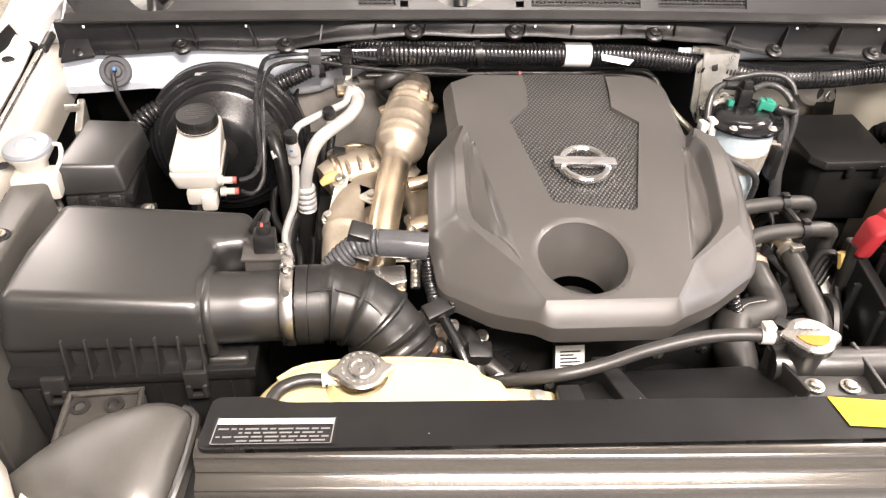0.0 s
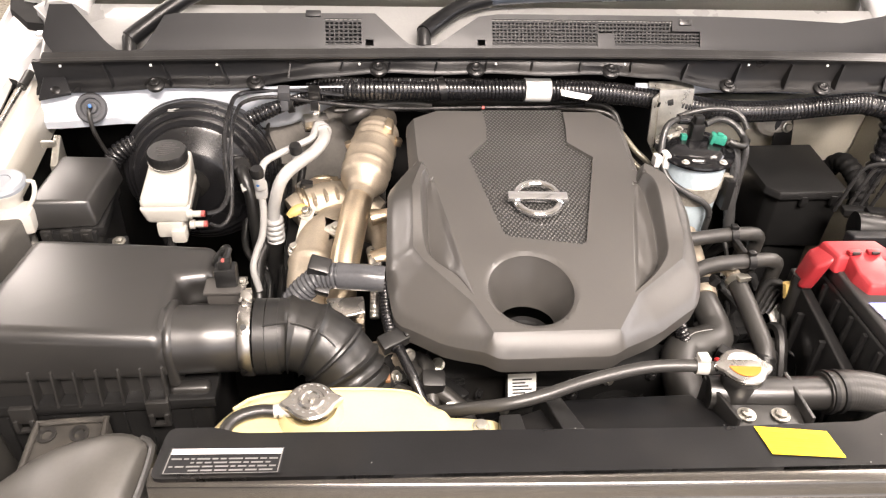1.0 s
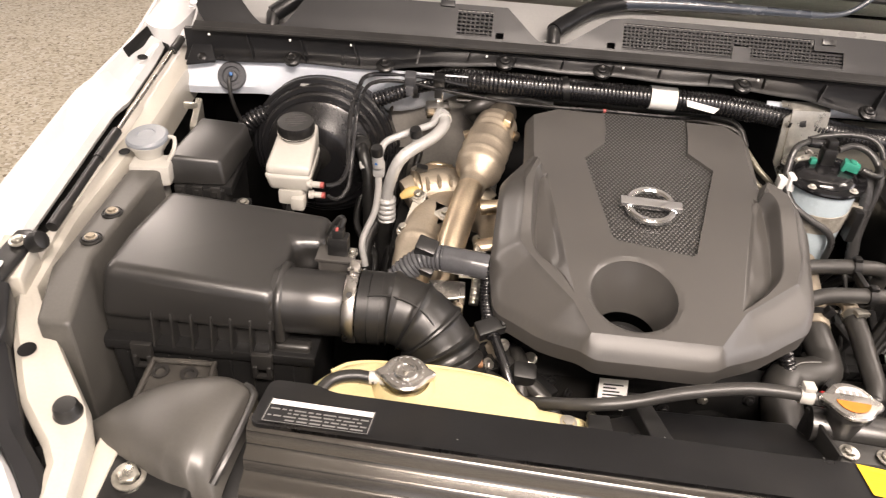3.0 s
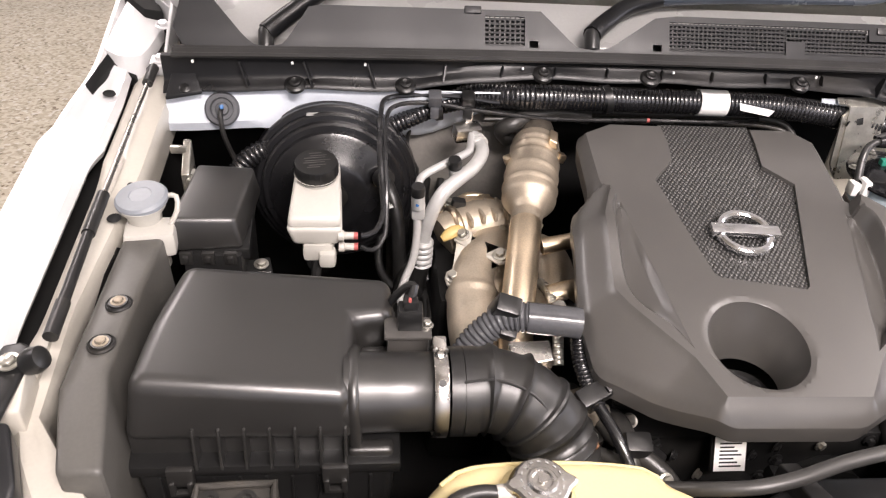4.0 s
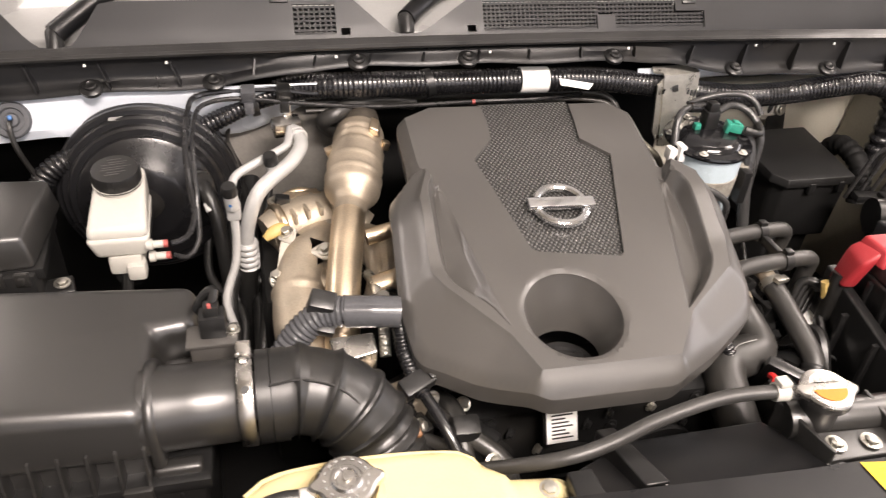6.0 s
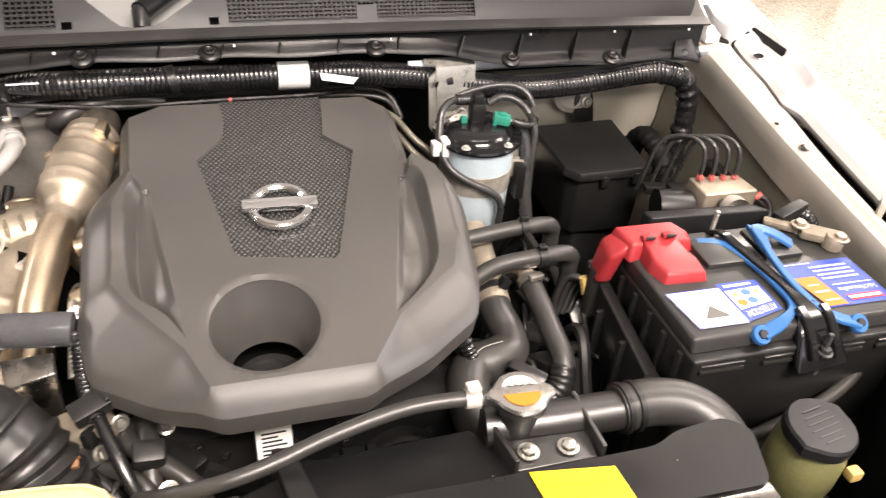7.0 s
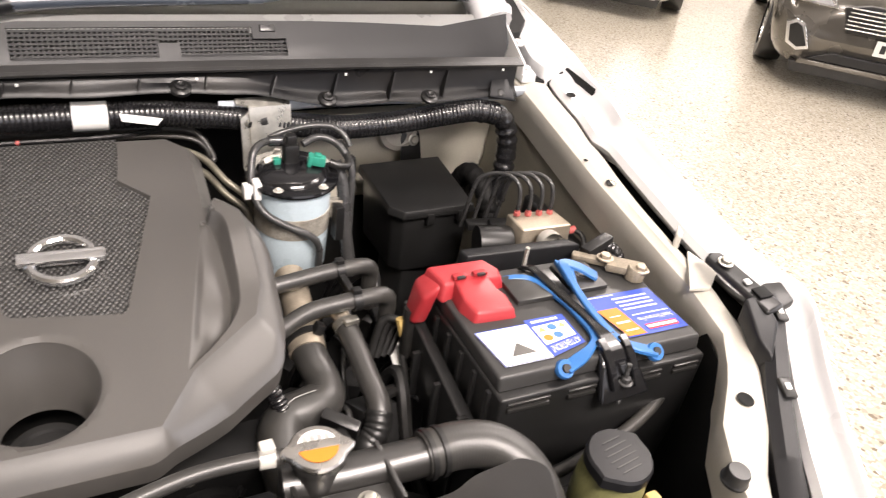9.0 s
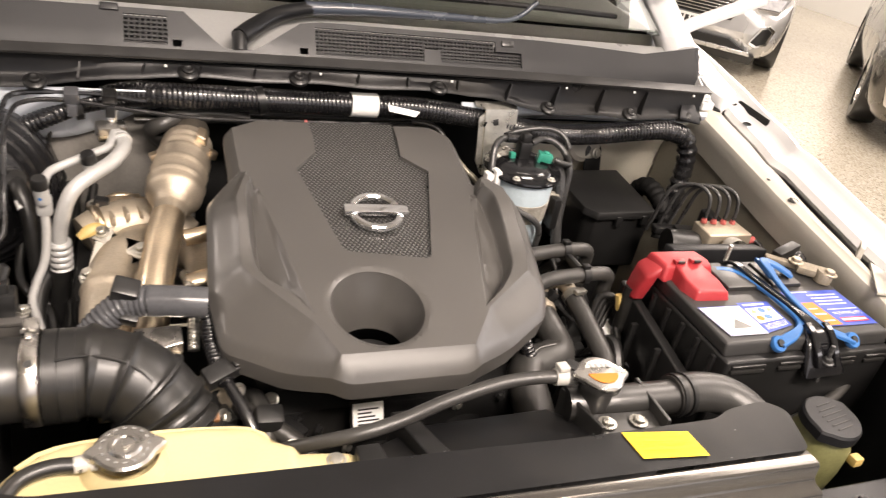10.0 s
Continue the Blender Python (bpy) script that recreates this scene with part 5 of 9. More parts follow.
    # bracket between duct and filter box
    bk = thing("box_bracket", (-0.43, 0.53, 0.70), "black steel bracket with two holes below the filter box", "bracket")
    bm = bmesh.new()
    hexa(bm, [(-0.512, 0.584, 0.986), (-0.437, 0.586, 0.986), (-0.432, 0.50, 0.976), (-0.512, 0.50, 0.976)], [(-0.512, 0.584, 0.70), (-0.437, 0.586, 0.70), (-0.432, 0.50, 0.70), (-0.512, 0.50, 0.70)], 0.006)
    dusty = material("dusty_black_steel", (0.050, 0.047, 0.042), 0.45, vary=0.2, scale=30, dirt=0.2)
    part("plate", bm, dusty, bk)
    part("rim_bead", tube([(-0.509, 0.510, 0.981), (-0.509, 0.575, 0.988), (-0.502, 0.581, 0.989), (-0.446, 0.583, 0.989), (-0.440, 0.577, 0.988), (-0.436, 0.510, 0.981)], 0.0035, 8), dusty, bk)
    for x in (-0.497, -0.464):
        bm = bmesh.new()
        lathe(bm, [(0.010, 0), (0.010, 0.002), (0.006, 0.002), (0.005, -0.001), (0, -0.001)], pose(x, 0.568, 0.985, 7, 0, 0), 18)
        part("washer", bm, SATIN, bk)
    # black splash strip along the rail, its grey sheen put into the base colour
    st = thing("splash_strip", (-0.59, 0.67, 0.70), "long black plastic splash strip bolted along the rail", "trim strip")
    bm = bmesh.new()
    hexa(bm, [(-0.612, 0.812, 1.104), (-0.571, 0.812, 1.104), (-0.576, 0.62, 1.098), (-0.555, 0.522, 1.088), (-0.590, 0.522, 1.088), (-0.611, 0.60, 1.098)],
         [(-0.612, 0.812, 0.72), (-0.556, 0.812, 0.72), (-0.562, 0.62, 0.72), (-0.548, 0.522, 0.72), (-0.590, 0.522, 0.72), (-0.611, 0.60, 0.72)], 0.006, 3)
    part("strip", bm, material("sheen_grey_strip", (0.080, 0.077, 0.070), 0.45, vary=0.12, scale=12, spec=0.6, dirt=0.05), st)
    for y in (0.704, 0.649):
        bm = bmesh.new()
        lathe(bm, [(0.0125, 0), (0.0125, 0.001), (0.011, 0.002), (0.0105, 0.001), (0.009, 0.0015), (0.0085, 0.0035), (0, 0.0035)], pose(-0.589, y, 1.101, 2, 0, 0), 22)
        part("washer", bm, RUBBER, st)
        bm = bmesh.new()
        bolt(bm, (-0.589, y, 1.104), 0.0045, 0.004)
        part("bolt", bm, ALU, st)
    # bonnet gas strut along the rail
    gs = thing("gas_strut", (-0.624, 0.62, 1.10), "black bonnet gas strut lying along the rail", "gas strut")
    a, b, c = Vector((-0.622, 0.632, 1.122)), Vector((-0.630, 0.795, 1.138)), Vector((-0.634, 1.085, 1.176))
    part("rod", tube([b, (b + c) / 2, c], 0.0030, 10, 0.05), STEEL, gs)
    part("cylinder", tube([a.lerp(b, 0.25), a.lerp(b, 0.6), b, b.lerp(c, 0.12)], 0.0052, 14, 0.05), BLACK, gs)
    for p, q in ((a.lerp(b, 0.02), a.lerp(b, 0.27)), (a.lerp(b, 0.84), b.lerp(c, 0.12)), (c.lerp(b, 0.13), c)):
        part("end_fitting", tube([p, (p + q) / 2, q], 0.0066, 12, 0.02), RUBBER, gs)
    bm = bmesh.new()
    lathe(bm, [(0, -0.012), (0.010, -0.008), (0.012, 0), (0.010, 0.008), (0, 0.012)], pose(-0.628, 0.612, 1.118, 0, 60, 0), 16)
    part("ball_joint", bm, BLACK, gs)
    bm = bmesh.new()
    hexa(bm, [(-0.672, 0.625, 1.116), (-0.636, 0.622, 1.116), (-0.632, 0.575, 1.098), (-0.668, 0.570, 1.098)], [(-0.672, 0.625, 1.06), (-0.636, 0.622, 1.06), (-0.632, 0.575, 1.06), (-0.668, 0.570, 1.06)], 0.003)
    part("mount", bm, PRIMER, gs, "off-white steel mount")


left_front()


def washer_and_relays():
    w = thing("washer_filler", (-0.595, 0.835, 1.03), "milky washer bottle neck with a grey snap cap", "washer bottle")
    bm = bmesh.new()
    lathe(bm, [(0.018, -0.05), (0.016, 0.0), (0.0185, 0.022), (0.024, 0.030), (0.025, 0.034), (0, 0.034)], pose(-0.596, 0.838, 1.095, 3, 0, 0), 28)
    part("neck", bm, RESV, w)
    bm = bmesh.new()
    box(bm, (-0.588, 0.822, 1.094), (0.052, 0.036, 0.03), 0.006, (0, 0, 8))
    part("bottle_top", bm, RESV, w)
    bm = bmesh.new()
    lathe(bm, [(0.0255, 0.0), (0.0275, 0.002), (0.0275, 0.006), (0.025, 0.009), (0.012, 0.0105), (0.011, 0.0095), (0, 0.0095)], pose(-0.596, 0.840, 1.128, 8, -4, 0), 34)
    cap = part("cap", bm, material("grey_cap_plastic", (0.23, 0.25, 0.275), 0.4, vary=0.05, scale=30), w, "grey-blue snap cap")
    bm = tube([(-0.572, 0.845, 1.133), (-0.561, 0.842, 1.134), (-0.560, 0.834, 1.122), (-0.566, 0.828, 1.110), (-0.572, 0.826, 1.104)], 0.0028, 8)
    part("strap", bm, RESV, cap)
    rel = thing("relay_box", (-0.53, 0.87, 0.70), "small black plastic relay box with a clipped lid", "relay box")
    bm = bmesh.new()
    hexa(bm, [(-0.557, 0.932, 1.123), (-0.494, 0.938, 1.117), (-0.503, 0.838, 1.108), (-0.569, 0.828, 1.114)], [(-0.559, 0.938, 1.080), (-0.488, 0.944, 1.078), (-0.496, 0.833, 1.072), (-0.573, 0.821, 1.075)], 0.005, 3)
    part("lid", bm, SATIN, rel)
    bm = bmesh.new()
    box(bm, (-0.529, 0.884, 1.066), (0.074, 0.112, 0.014), 0.003, (0, 0, 4))
    box(bm, (-0.528, 0.875, 0.89), (0.064, 0.105, 0.36), 0.004)
    part("base", bm, BLACK, rel)
    bm = bmesh.new()
    for x in (-0.556, -0.532, -0.508):
        box(bm, (x, 0.824, 1.066), (0.014, 0.006, 0.016), 0.0015)
        box(bm, (x, 0.820, 1.066), (0.006, 0.004, 0.008), 0.001)
    part("catch", bm, SATIN, rel)
    # grommet with a wire, and the loom that drops behind the booster
    g = thing("grommet", (-0.545, 1.075, 1.11), "grey rubber grommet with a blue and black wire", "grommet")
    bm = bmesh.new()
    lathe(bm, [(0.029, 0), (0.030, 0.003), (0.027, 0.006), (0.020, 0.006), (0.018, 0.002), (0.012, 0.002), (0.010, 0.006), (0, 0.007)], pose(-0.545, 1.0455, 1.139, 62, 0, 0) @ Matrix.Diagonal((0.74, 0.74, 1, 1)), 30)
    part("ring", bm, material("grey_rubber", (0.075, 0.078, 0.085), 0.5, vary=0.15, scale=30), g)
    part("wire", tube([(-0.545, 1.043, 1.143), (-0.546, 1.031, 1.139), (-0.543, 1.024, 1.115), (-0.535, 1.025, 1.085), (-0.525, 1.025, 1.06)], 0.0032, 8), RUBBER, g)
    bm = bmesh.new()
    box(bm, (-0.545, 1.038, 1.145), (0.005, 0.006, 0.014), 0.002, (58, 0, 20))
    part("plug", bm, BLUEP, g)
    solo("vacuum_hose", tube([(-0.545, 1.02, 1.03), (-0.52, 1.03, 1.072), (-0.485, 1.045, 1.088), (-0.44, 1.06, 1.10), (-0.39, 1.075, 1.10)], ribbed(0.015, 0.0065, 0.0022), 16, 0.0016), LOOM, "black taped hose between the booster and the rail", "hose")
    bm = bmesh.new()
    hexa(bm, [(-0.585, 0.99, 1.125), (-0.575, 0.99, 1.125), (-0.572, 0.945, 1.10), (-0.582, 0.945, 1.10)], [(-0.585, 0.99, 0.95), (-0.575, 0.99, 0.95), (-0.572, 0.945, 0.95), (-0.582, 0.945, 0.95)], 0.002)
    box(bm, (-0.572, 0.955, 1.085), (0.014, 0.03, 0.02), 0.004, (0, 20, 0))
    box(bm, (-0.588, 0.975, 1.118), (0.020, 0.006, 0.01), 0.002)
    solo("wire_bracket", bm, ZINC, "small zinc bracket holding wires by the rail", "bracket")


washer_and_relays()


def brakes():
    bo = thing("brake_booster", (-0.405, 1.05, 0.92), "round glossy black brake booster with stepped rim", "brake booster")
    bm = bmesh.new()
    lathe(bm, [(0, 0.116), (0.042, 0.116), (0.050, 0.113), (0.062, 0.105), (0.078, 0.102), (0.083, 0.099), (0.0845, 0.093), (0.0915, 0.0925), (0.0945, 0.090), (0.0955, 0.083), (0.1015, 0.0825), (0.104, 0.080), (0.1045, 0.074), (0.110, 0.0735), (0.1125, 0.071), (0.1130, 0.066), (0.110, 0.062), (0.113, 0.058), (0.1135, 0.044), (0.108, 0.036), (0.106, 0.0), (0.06, -0.02), (0, -0.02)], pose(-0.405, 1.105, 1.030, 84, 0, 0), 56)
    part("shell", bm, BOOSTER, bo, angle=30)
    bm = bmesh.new()
    st = [(-0.440, 1.0345, 1.1375), (-0.405, 1.0345, 1.1395), (-0.405, 1.0405, 1.1412), (-0.440, 1.0405, 1.1392)]
    decal(bm, st, ((0.05, 0, 0.95, 1),))
    part("sticker", bm, INKGREY, bo)
    mc = thing("brake_reservoir", (-0.42, 0.88, 0.99), "milky white brake fluid reservoir with a black screw cap", "fluid reservoir")
    bm = bmesh.new()
    lathe(bm, [(0, 0), (0.016, 0), (0.017, 0.02), (0.016, 0.03), (0.016, 0.12), (0.03, 0.125), (0.03, 0.145)], pose(-0.414, 0.865, 1.030, -86, 0, 0), 24)
    part("master_cylinder", bm, DARK, mc)
    bm = bmesh.new()
    hexa(bm, [(-0.444, 0.948, 1.124), (-0.392, 0.948, 1.122), (-0.388, 0.866, 1.092), (-0.449, 0.862, 1.094)], [(-0.445, 0.95, 1.086), (-0.392, 0.95, 1.084), (-0.388, 0.864, 1.078), (-0.450, 0.860, 1.080)], 0.006, 3)
    hexa(bm, [(-0.447, 0.95, 1.088), (-0.390, 0.95, 1.086), (-0.386, 0.862, 1.080), (-0.452, 0.858, 1.082)], [(-0.443, 0.945, 1.060), (-0.394, 0.945, 1.058), (-0.392, 0.864, 1.055), (-0.444, 0.862, 1.056)], 0.006, 3)
    part("tank", bm, RESV, mc)
    bm = bmesh.new()
    lathe(bm, [(0.022, 0), (0.022, 0.010), (0.0265, 0.011)], pose(-0.419, 0.925, 1.108, 8, 0, 0), 28)
    part("neck", bm, RESV, mc)
    bm = bmesh.new()
    rings = lathe(bm, [(0.0255, 0), (0.0262, 0.002), (0.0262, 0.015), (0.0245, 0.018), (0, 0.018)], pose(-0.419, 0.925, 1.116, 8, 0, 0), 56)
    for k, v in enumerate(rings[1]):
        if k % 2:
            for ring in (rings[1], rings[2]):
                w = ring[k].co - Vector((-0.419, 0.925, ring[k].co.z))
                ring[k].co = Vector((-0.419, 0.925, ring[k].co.z)) + w * 0.965
    cap = part("cap", bm, BLACK, mc, "black ribbed cap with faint raised print", angle=25)
    bm = bmesh.new()
    for k in range(7):
        box(bm, (-0.419 + (k % 2) * 0.004 - 0.002, 0.912 + 0.0045 * k, 1.1325 + 0.0006 * k), (0.030 - abs(k - 3) * 0.005, 0.0009, 0.0006), 0, (8, 0, 10))
    part("print", bm, COVER, cap)
    for z, y in ((1.068, 0.866), (1.048, 0.872)):
        bm = bmesh.new()
        lathe(bm, [(0, 0), (0.0065, 0), (0.0065, 0.006), (0.0045, 0.007), (0.0045, 0.018), (0, 0.018)], pose(-0.392, y, z, 0, 90, 0), 14)
        part("port", bm, RESV, mc)
        bm = bmesh.new()
        lathe(bm, [(0.0045, 0), (0.0045, 0.005), (0, 0.005)], pose(-0.3745, y, z, 0, 90, 0), 12)
        part("union", bm, DULLRED, mc, "red-tipped union")
    bm = bmesh.new()
    box(bm, (-0.416, 0.885, 1.046), (0.036, 0.05, 0.024), 0.006)
    box(bm, (-0.405, 0.862, 1.040), (0.02, 0.02, 0.02), 0.005)
    part("foot", bm, RESV, mc)
    solo("level_sensor_lead", tube([(-0.417, 0.868, 1.035), (-0.421, 0.855, 1.0), (-0.425, 0.85, 0.95), (-0.42, 0.85, 0.85)], 0.006, 8), RUBBER, "grey sensor lead below the reservoir", "cable")
    pipes = thing("brake_pipes", (-0.35, 0.95, 1.04), "bent grey steel brake pipes", "brake pipe")
    part("pipe", tube([(-0.366, 0.866, 1.068), (-0.350, 0.872, 1.07), (-0.340, 0.89, 1.085), (-0.343, 0.915, 1.12), (-0.345, 0.95, 1.145), (-0.343, 1.01, 1.158), (-0.335, 1.045, 1.160), (-0.30, 1.058, 1.160), (-0.24, 1.062, 1.158), (-0.19, 1.060, 1.152), (-0.16, 1.062, 1.155)], 0.0034, 8, 0.008), BLACKPIPE, pipes)
    part("pipe", tube([(-0.366, 0.872, 1.048), (-0.352, 0.868, 1.046), (-0.338, 0.878, 1.06), (-0.336, 0.905, 1.10), (-0.338, 0.95, 1.136), (-0.336, 1.01, 1.150), (-0.322, 1.04, 1.153), (-0.28, 1.052, 1.152), (-0.20, 1.05, 1.142), (-0.10, 1.062, 1.128), (0.03, 1.078, 1.122), (0.13, 1.078, 1.122), (0.2, 1.09, 1.122)], 0.0030, 8, 0.008), BLACKPIPE, pipes)
    for x in (-0.272, -0.228):
        bm = bmesh.new()
        box(bm, (x, 1.055, 1.157), (0.018, 0.018, 0.018), 0.003, (20, 0, 0))
        box(bm, (x, 1.048, 1.140), (0.012, 0.006, 0.016), 0.002)
        part("pipe_clip", bm, GREYBLUE if x < -0.25 else BLACK, pipes)
    part("sleeve", tube([(0.030, 1.0778, 1.1222), (0.032, 1.0779, 1.1221), (0.034, 1.078, 1.122)], 0.0033, 10), DULLRED, pipes, "red sleeve")
    vh = thing("booster_vacuum_hose", (-0.33, 1.0, 0.9), "black vacuum hose with a white printed band", "hose")
    part("hose", tube([(-0.335, 0.985, 1.068), (-0.332, 0.972, 1.068), (-0.322, 0.955, 1.045), (-0.318, 0.94, 1.0), (-0.315, 0.93, 0.93)], 0.009, 14), RUBBER, vh)
    bm = bmesh.new()
    lathe(bm, [(0.013, -0.01), (0.0135, 0.0), (0.012, 0.006), (0, 0.006)], pose(-0.337, 0.990, 1.072, 70, 0, 30), 16)
    part("elbow", bm, BLACK, vh)
    part("band", tube([(-0.3275, 0.964, 1.058), (-0.3255, 0.9605, 1.053), (-0.324, 0.9575, 1.049)], 0.0094, 14), PAPER, vh)


brakes()


def air_conditioning():
    ac = thing("air_conditioning_pipes", (-0.28, 0.93, 0.80), "pale aluminium air-conditioning pipes with black valve caps", "coolant pipe")
    part("wide_pipe", tube([(-0.218, 1.016, 1.117), (-0.214, 1.002, 1.117), (-0.213, 0.990, 1.117), (-0.217, 0.974, 1.115), (-0.228, 0.956, 1.110), (-0.246, 0.940, 1.104), (-0.264, 0.926, 1.095), (-0.274, 0.920, 1.082), (-0.281, 0.918, 1.062), (-0.287, 0.920, 1.035), (-0.288, 0.922, 1.010)], 0.0088, 18), ALUTUBE, ac)
    bm = bmesh.new()
    sweep(bm, [(-0.288, 0.922, 1.024), (-0.288, 0.923, 1.01), (-0.288, 0.925, 0.985)], ribbed(0.0138, 0.009, 0.0022), 20, 0.0012)
    part("crimp", bm, ALUTUBE, ac, "ringed crimp sleeve")
    part("rubber_hose", tube([(-0.288, 0.925, 0.988), (-0.293, 0.930, 0.95), (-0.292, 0.925, 0.88), (-0.285, 0.90, 0.80)], 0.0125, 16), RUBBER, ac)
    part("thin_pipe", tube([(-0.224, 1.018, 1.124), (-0.227, 1.000, 1.122), (-0.230, 0.984, 1.120), (-0.238, 0.974, 1.119), (-0.250, 0.966, 1.117), (-0.276, 0.949, 1.112), (-0.288, 0.941, 1.109), (-0.295, 0.933, 1.106), (-0.298, 0.920, 1.100), (-0.299, 0.906, 1.085), (-0.298, 0.900, 1.05), (-0.302, 0.892, 1.015), (-0.312, 0.882, 0.99), (-0.317, 0.872, 0.97), (-0.31, 0.86, 0.94)], 0.0050, 14), ALUTUBE, ac)
    for p, q in (((-0.299, 0.897, 1.100), (-0.300, 0.893, 1.120)), ((-0.250, 0.952, 1.106), (-0.253, 0.948, 1.128))):
        d = (Vector(q) - Vector(p)).normalized()
        bm = bmesh.new()
        sweep(bm, [Vector(p) - d * 0.012, p, Vector(p) + d * 0.009], 0.0082, 16, 0.004)
        v = part("valve", bm, ALUTUBE, ac)
        bm = bmesh.new()
        sweep(bm, [Vector(p) + d * 0.008, Vector(p) + d * 0.014, Vector(p) + d * 0.021], lambda s, u: 0.0088 if u < 0.8 else 0.0075, 18, 0.003)
        part("cap", bm, BLACK, v, "black valve cap")
    bm = bmesh.new()
    lathe(bm, [(0.0088, 0), (0.0115, 0.0005), (0.0120, 0.003), (0.0115, 0.0055), (0.0096, 0.006), (0.0096, 0.009), (0.0118, 0.0095), (0.0118, 0.013), (0.0095, 0.0135), (0.0095, 0.022), (0, 0.022)], look((-0.214, 1.004, 1.117), (-0.220, 1.024, 1.117)) @ pose(0, 0, 0, 180, 0, 0), 24)
    part("union", bm, ALUTUBE, ac, "ringed aluminium union")
    bm = bmesh.new()
    box(bm, (-0.228, 1.040, 1.117), (0.036, 0.020, 0.022), 0.004, (15, 0, 14))
    box(bm, (-0.226, 1.050, 1.132), (0.010, 0.008, 0.024), 0.002, (-10, 8, 14))
    part("union_block", bm, STEEL, ac, "steel union block")
    bm = bmesh.new()
    box(bm, (-0.298, 0.903, 1.082), (0.017, 0.013, 0.026), 0.005)
    part("valve_block", bm, ALUTUBE, ac)
    bm = bmesh.new()
    lathe(bm, [(0.0022, 0), (0, 0.0005)], pose(-0.300, 0.8895, 1.096, 90, 0, 0), 10)
    part("dot", bm, BLUEP, ac)
    # dark back wall behind them
    bm = bmesh.new()
    hexa(bm, [(-0.33, 1.11, 1.12), (-0.12, 1.11, 1.12), (-0.12, 1.085, 0.96), (-0.33, 1.085, 0.96)], [(-0.33, 1.15, 1.12), (-0.12, 1.15, 1.12), (-0.12, 1.15, 0.75), (-0.33, 1.15, 0.75)], 0.01)
    solo("heat_shield_mat", bm, material("grey_insulation", (0.17, 0.16, 0.145), 0.8, vary=0.15, scale=30, bump=0.4, fine=200), "grey insulation mat on the firewall", "insulation mat")


air_conditioning()


def exhaust_side():
    ex = thing("charge_pipe", (-0.16, 0.92, 0.95), "heat-tinted steel charge pipe with a banded canister", "metal pipe")

    def r(s, u):
        k = 0.0225 + 0.0095 * ease(0.022, 0.034, s)
        k += 0.0025 * ease(0.070, 0.074, s)
        for c, h in ((0.046, 0.0016), (0.058, 0.0014), (0.072, 0.0012), (0.098, 0.0012), (0.120, 0.0016)):
            k += h * math.exp(-(((s - c) / 0.0025) ** 2))
        k -= 0.0130 * ease(0.136, 0.158, s) + 0.002 * ease(0.158, 0.160, s)
        return k

    run = [Vector(p) for p in ((-0.128, 1.062, 1.108), (-0.138, 1.015, 1.100), (-0.150, 0.965, 1.088), (-0.161, 0.915, 1.074), (-0.170, 0.875, 1.066), (-0.178, 0.835, 1.052), (-0.187, 0.79, 1.030), (-0.192, 0.755, 1.0), (-0.193, 0.73, 0.95))]
    part("canister", tube(run[:5], r, 36, 0.003), material("satin_straw_steel", (0.56, 0.485, 0.385), 0.48, metal=0.85, vary=0.16, scale=22, bump=0.10, fine=500, dirt=0.15), ex, "satin straw-coloured canister", angle=60)
    part("pipe", tube([run[3].lerp(run[4], 0.6)] + run[4:], 0.0195, 32, 0.005), TINTED, ex, "polished straw-tinted pipe", angle=60)
    bm = bmesh.new()
    lathe(bm, [(0.0, 0.012), (0.016, 0.012), (0.0215, 0.008), (0.0235, 0.000), (0.0238, -0.020), (0.0238, -0.026)], look((-0.1275, 1.064, 1.1085), (-0.138, 1.015, 1.100)), 28)
    part("end_cap", bm, material("dull_sooty_steel", (0.20, 0.175, 0.145), 0.45, metal=0.8, vary=0.2, scale=30), ex, "dull dark steel end cap")
    bm = bmesh.new()
    hexa(bm, [(-0.121, 1.016, 1.137), (-0.112, 1.012, 1.134), (-0.116, 0.990, 1.129), (-0.127, 0.994, 1.133)], [(-0.121, 1.016, 1.126), (-0.110, 1.012, 1.122), (-0.114, 0.990, 1.118), (-0.127, 0.994, 1.122)], 0.002)
    part("band_lug", bm, TINTED, ex)
    for s, d in ((-1, 0.0), (1, 0.01)):
        bm = bmesh.new()
        box(bm, (-0.142 + s * 0.036, 0.99 + d, 1.103), (0.010, 0.012, 0.012), 0.002, (0, 20 * s, 10))
        part("band_bolt", bm, TINTED, ex)
    tb = thing("turbo_elbow", (-0.22, 0.84, 0.92), "cast aluminium elbow and flange with bolts", "cast elbow")
    part("elbow", tube([(-0.190, 0.930, 1.010), (-0.212, 0.905, 1.016), (-0.227, 0.872, 1.011), (-0.233, 0.83, 0.999), (-0.234, 0.785, 0.985), (-0.230, 0.75, 0.965), (-0.220, 0.72, 0.92)], lambda s, u: 0.0285 - 0.002 * math.sin(9 * u) + 0.003 * math.exp(-((u - 0.42) / 0.02) ** 2), 26, 0.004), ALU, tb, angle=60)
    lugs = [Vector(p) for p in ((-0.240, 0.902, 1.044), (-0.205, 0.868, 1.044), (-0.252, 0.855, 1.026))]
    mid = sum(lugs, Vector()) / 3
    axis = (lugs[1] - lugs[0]).cross(lugs[2] - lugs[0]).normalized()
    axis = axis if axis.z > 0 else -axis
    lugs = [mid + (p - mid) * 1.22 - axis * 0.009 for p in lugs]
    loop = []
    for p in lugs:
        out = (p - mid).normalized()
        across = axis.cross(out)
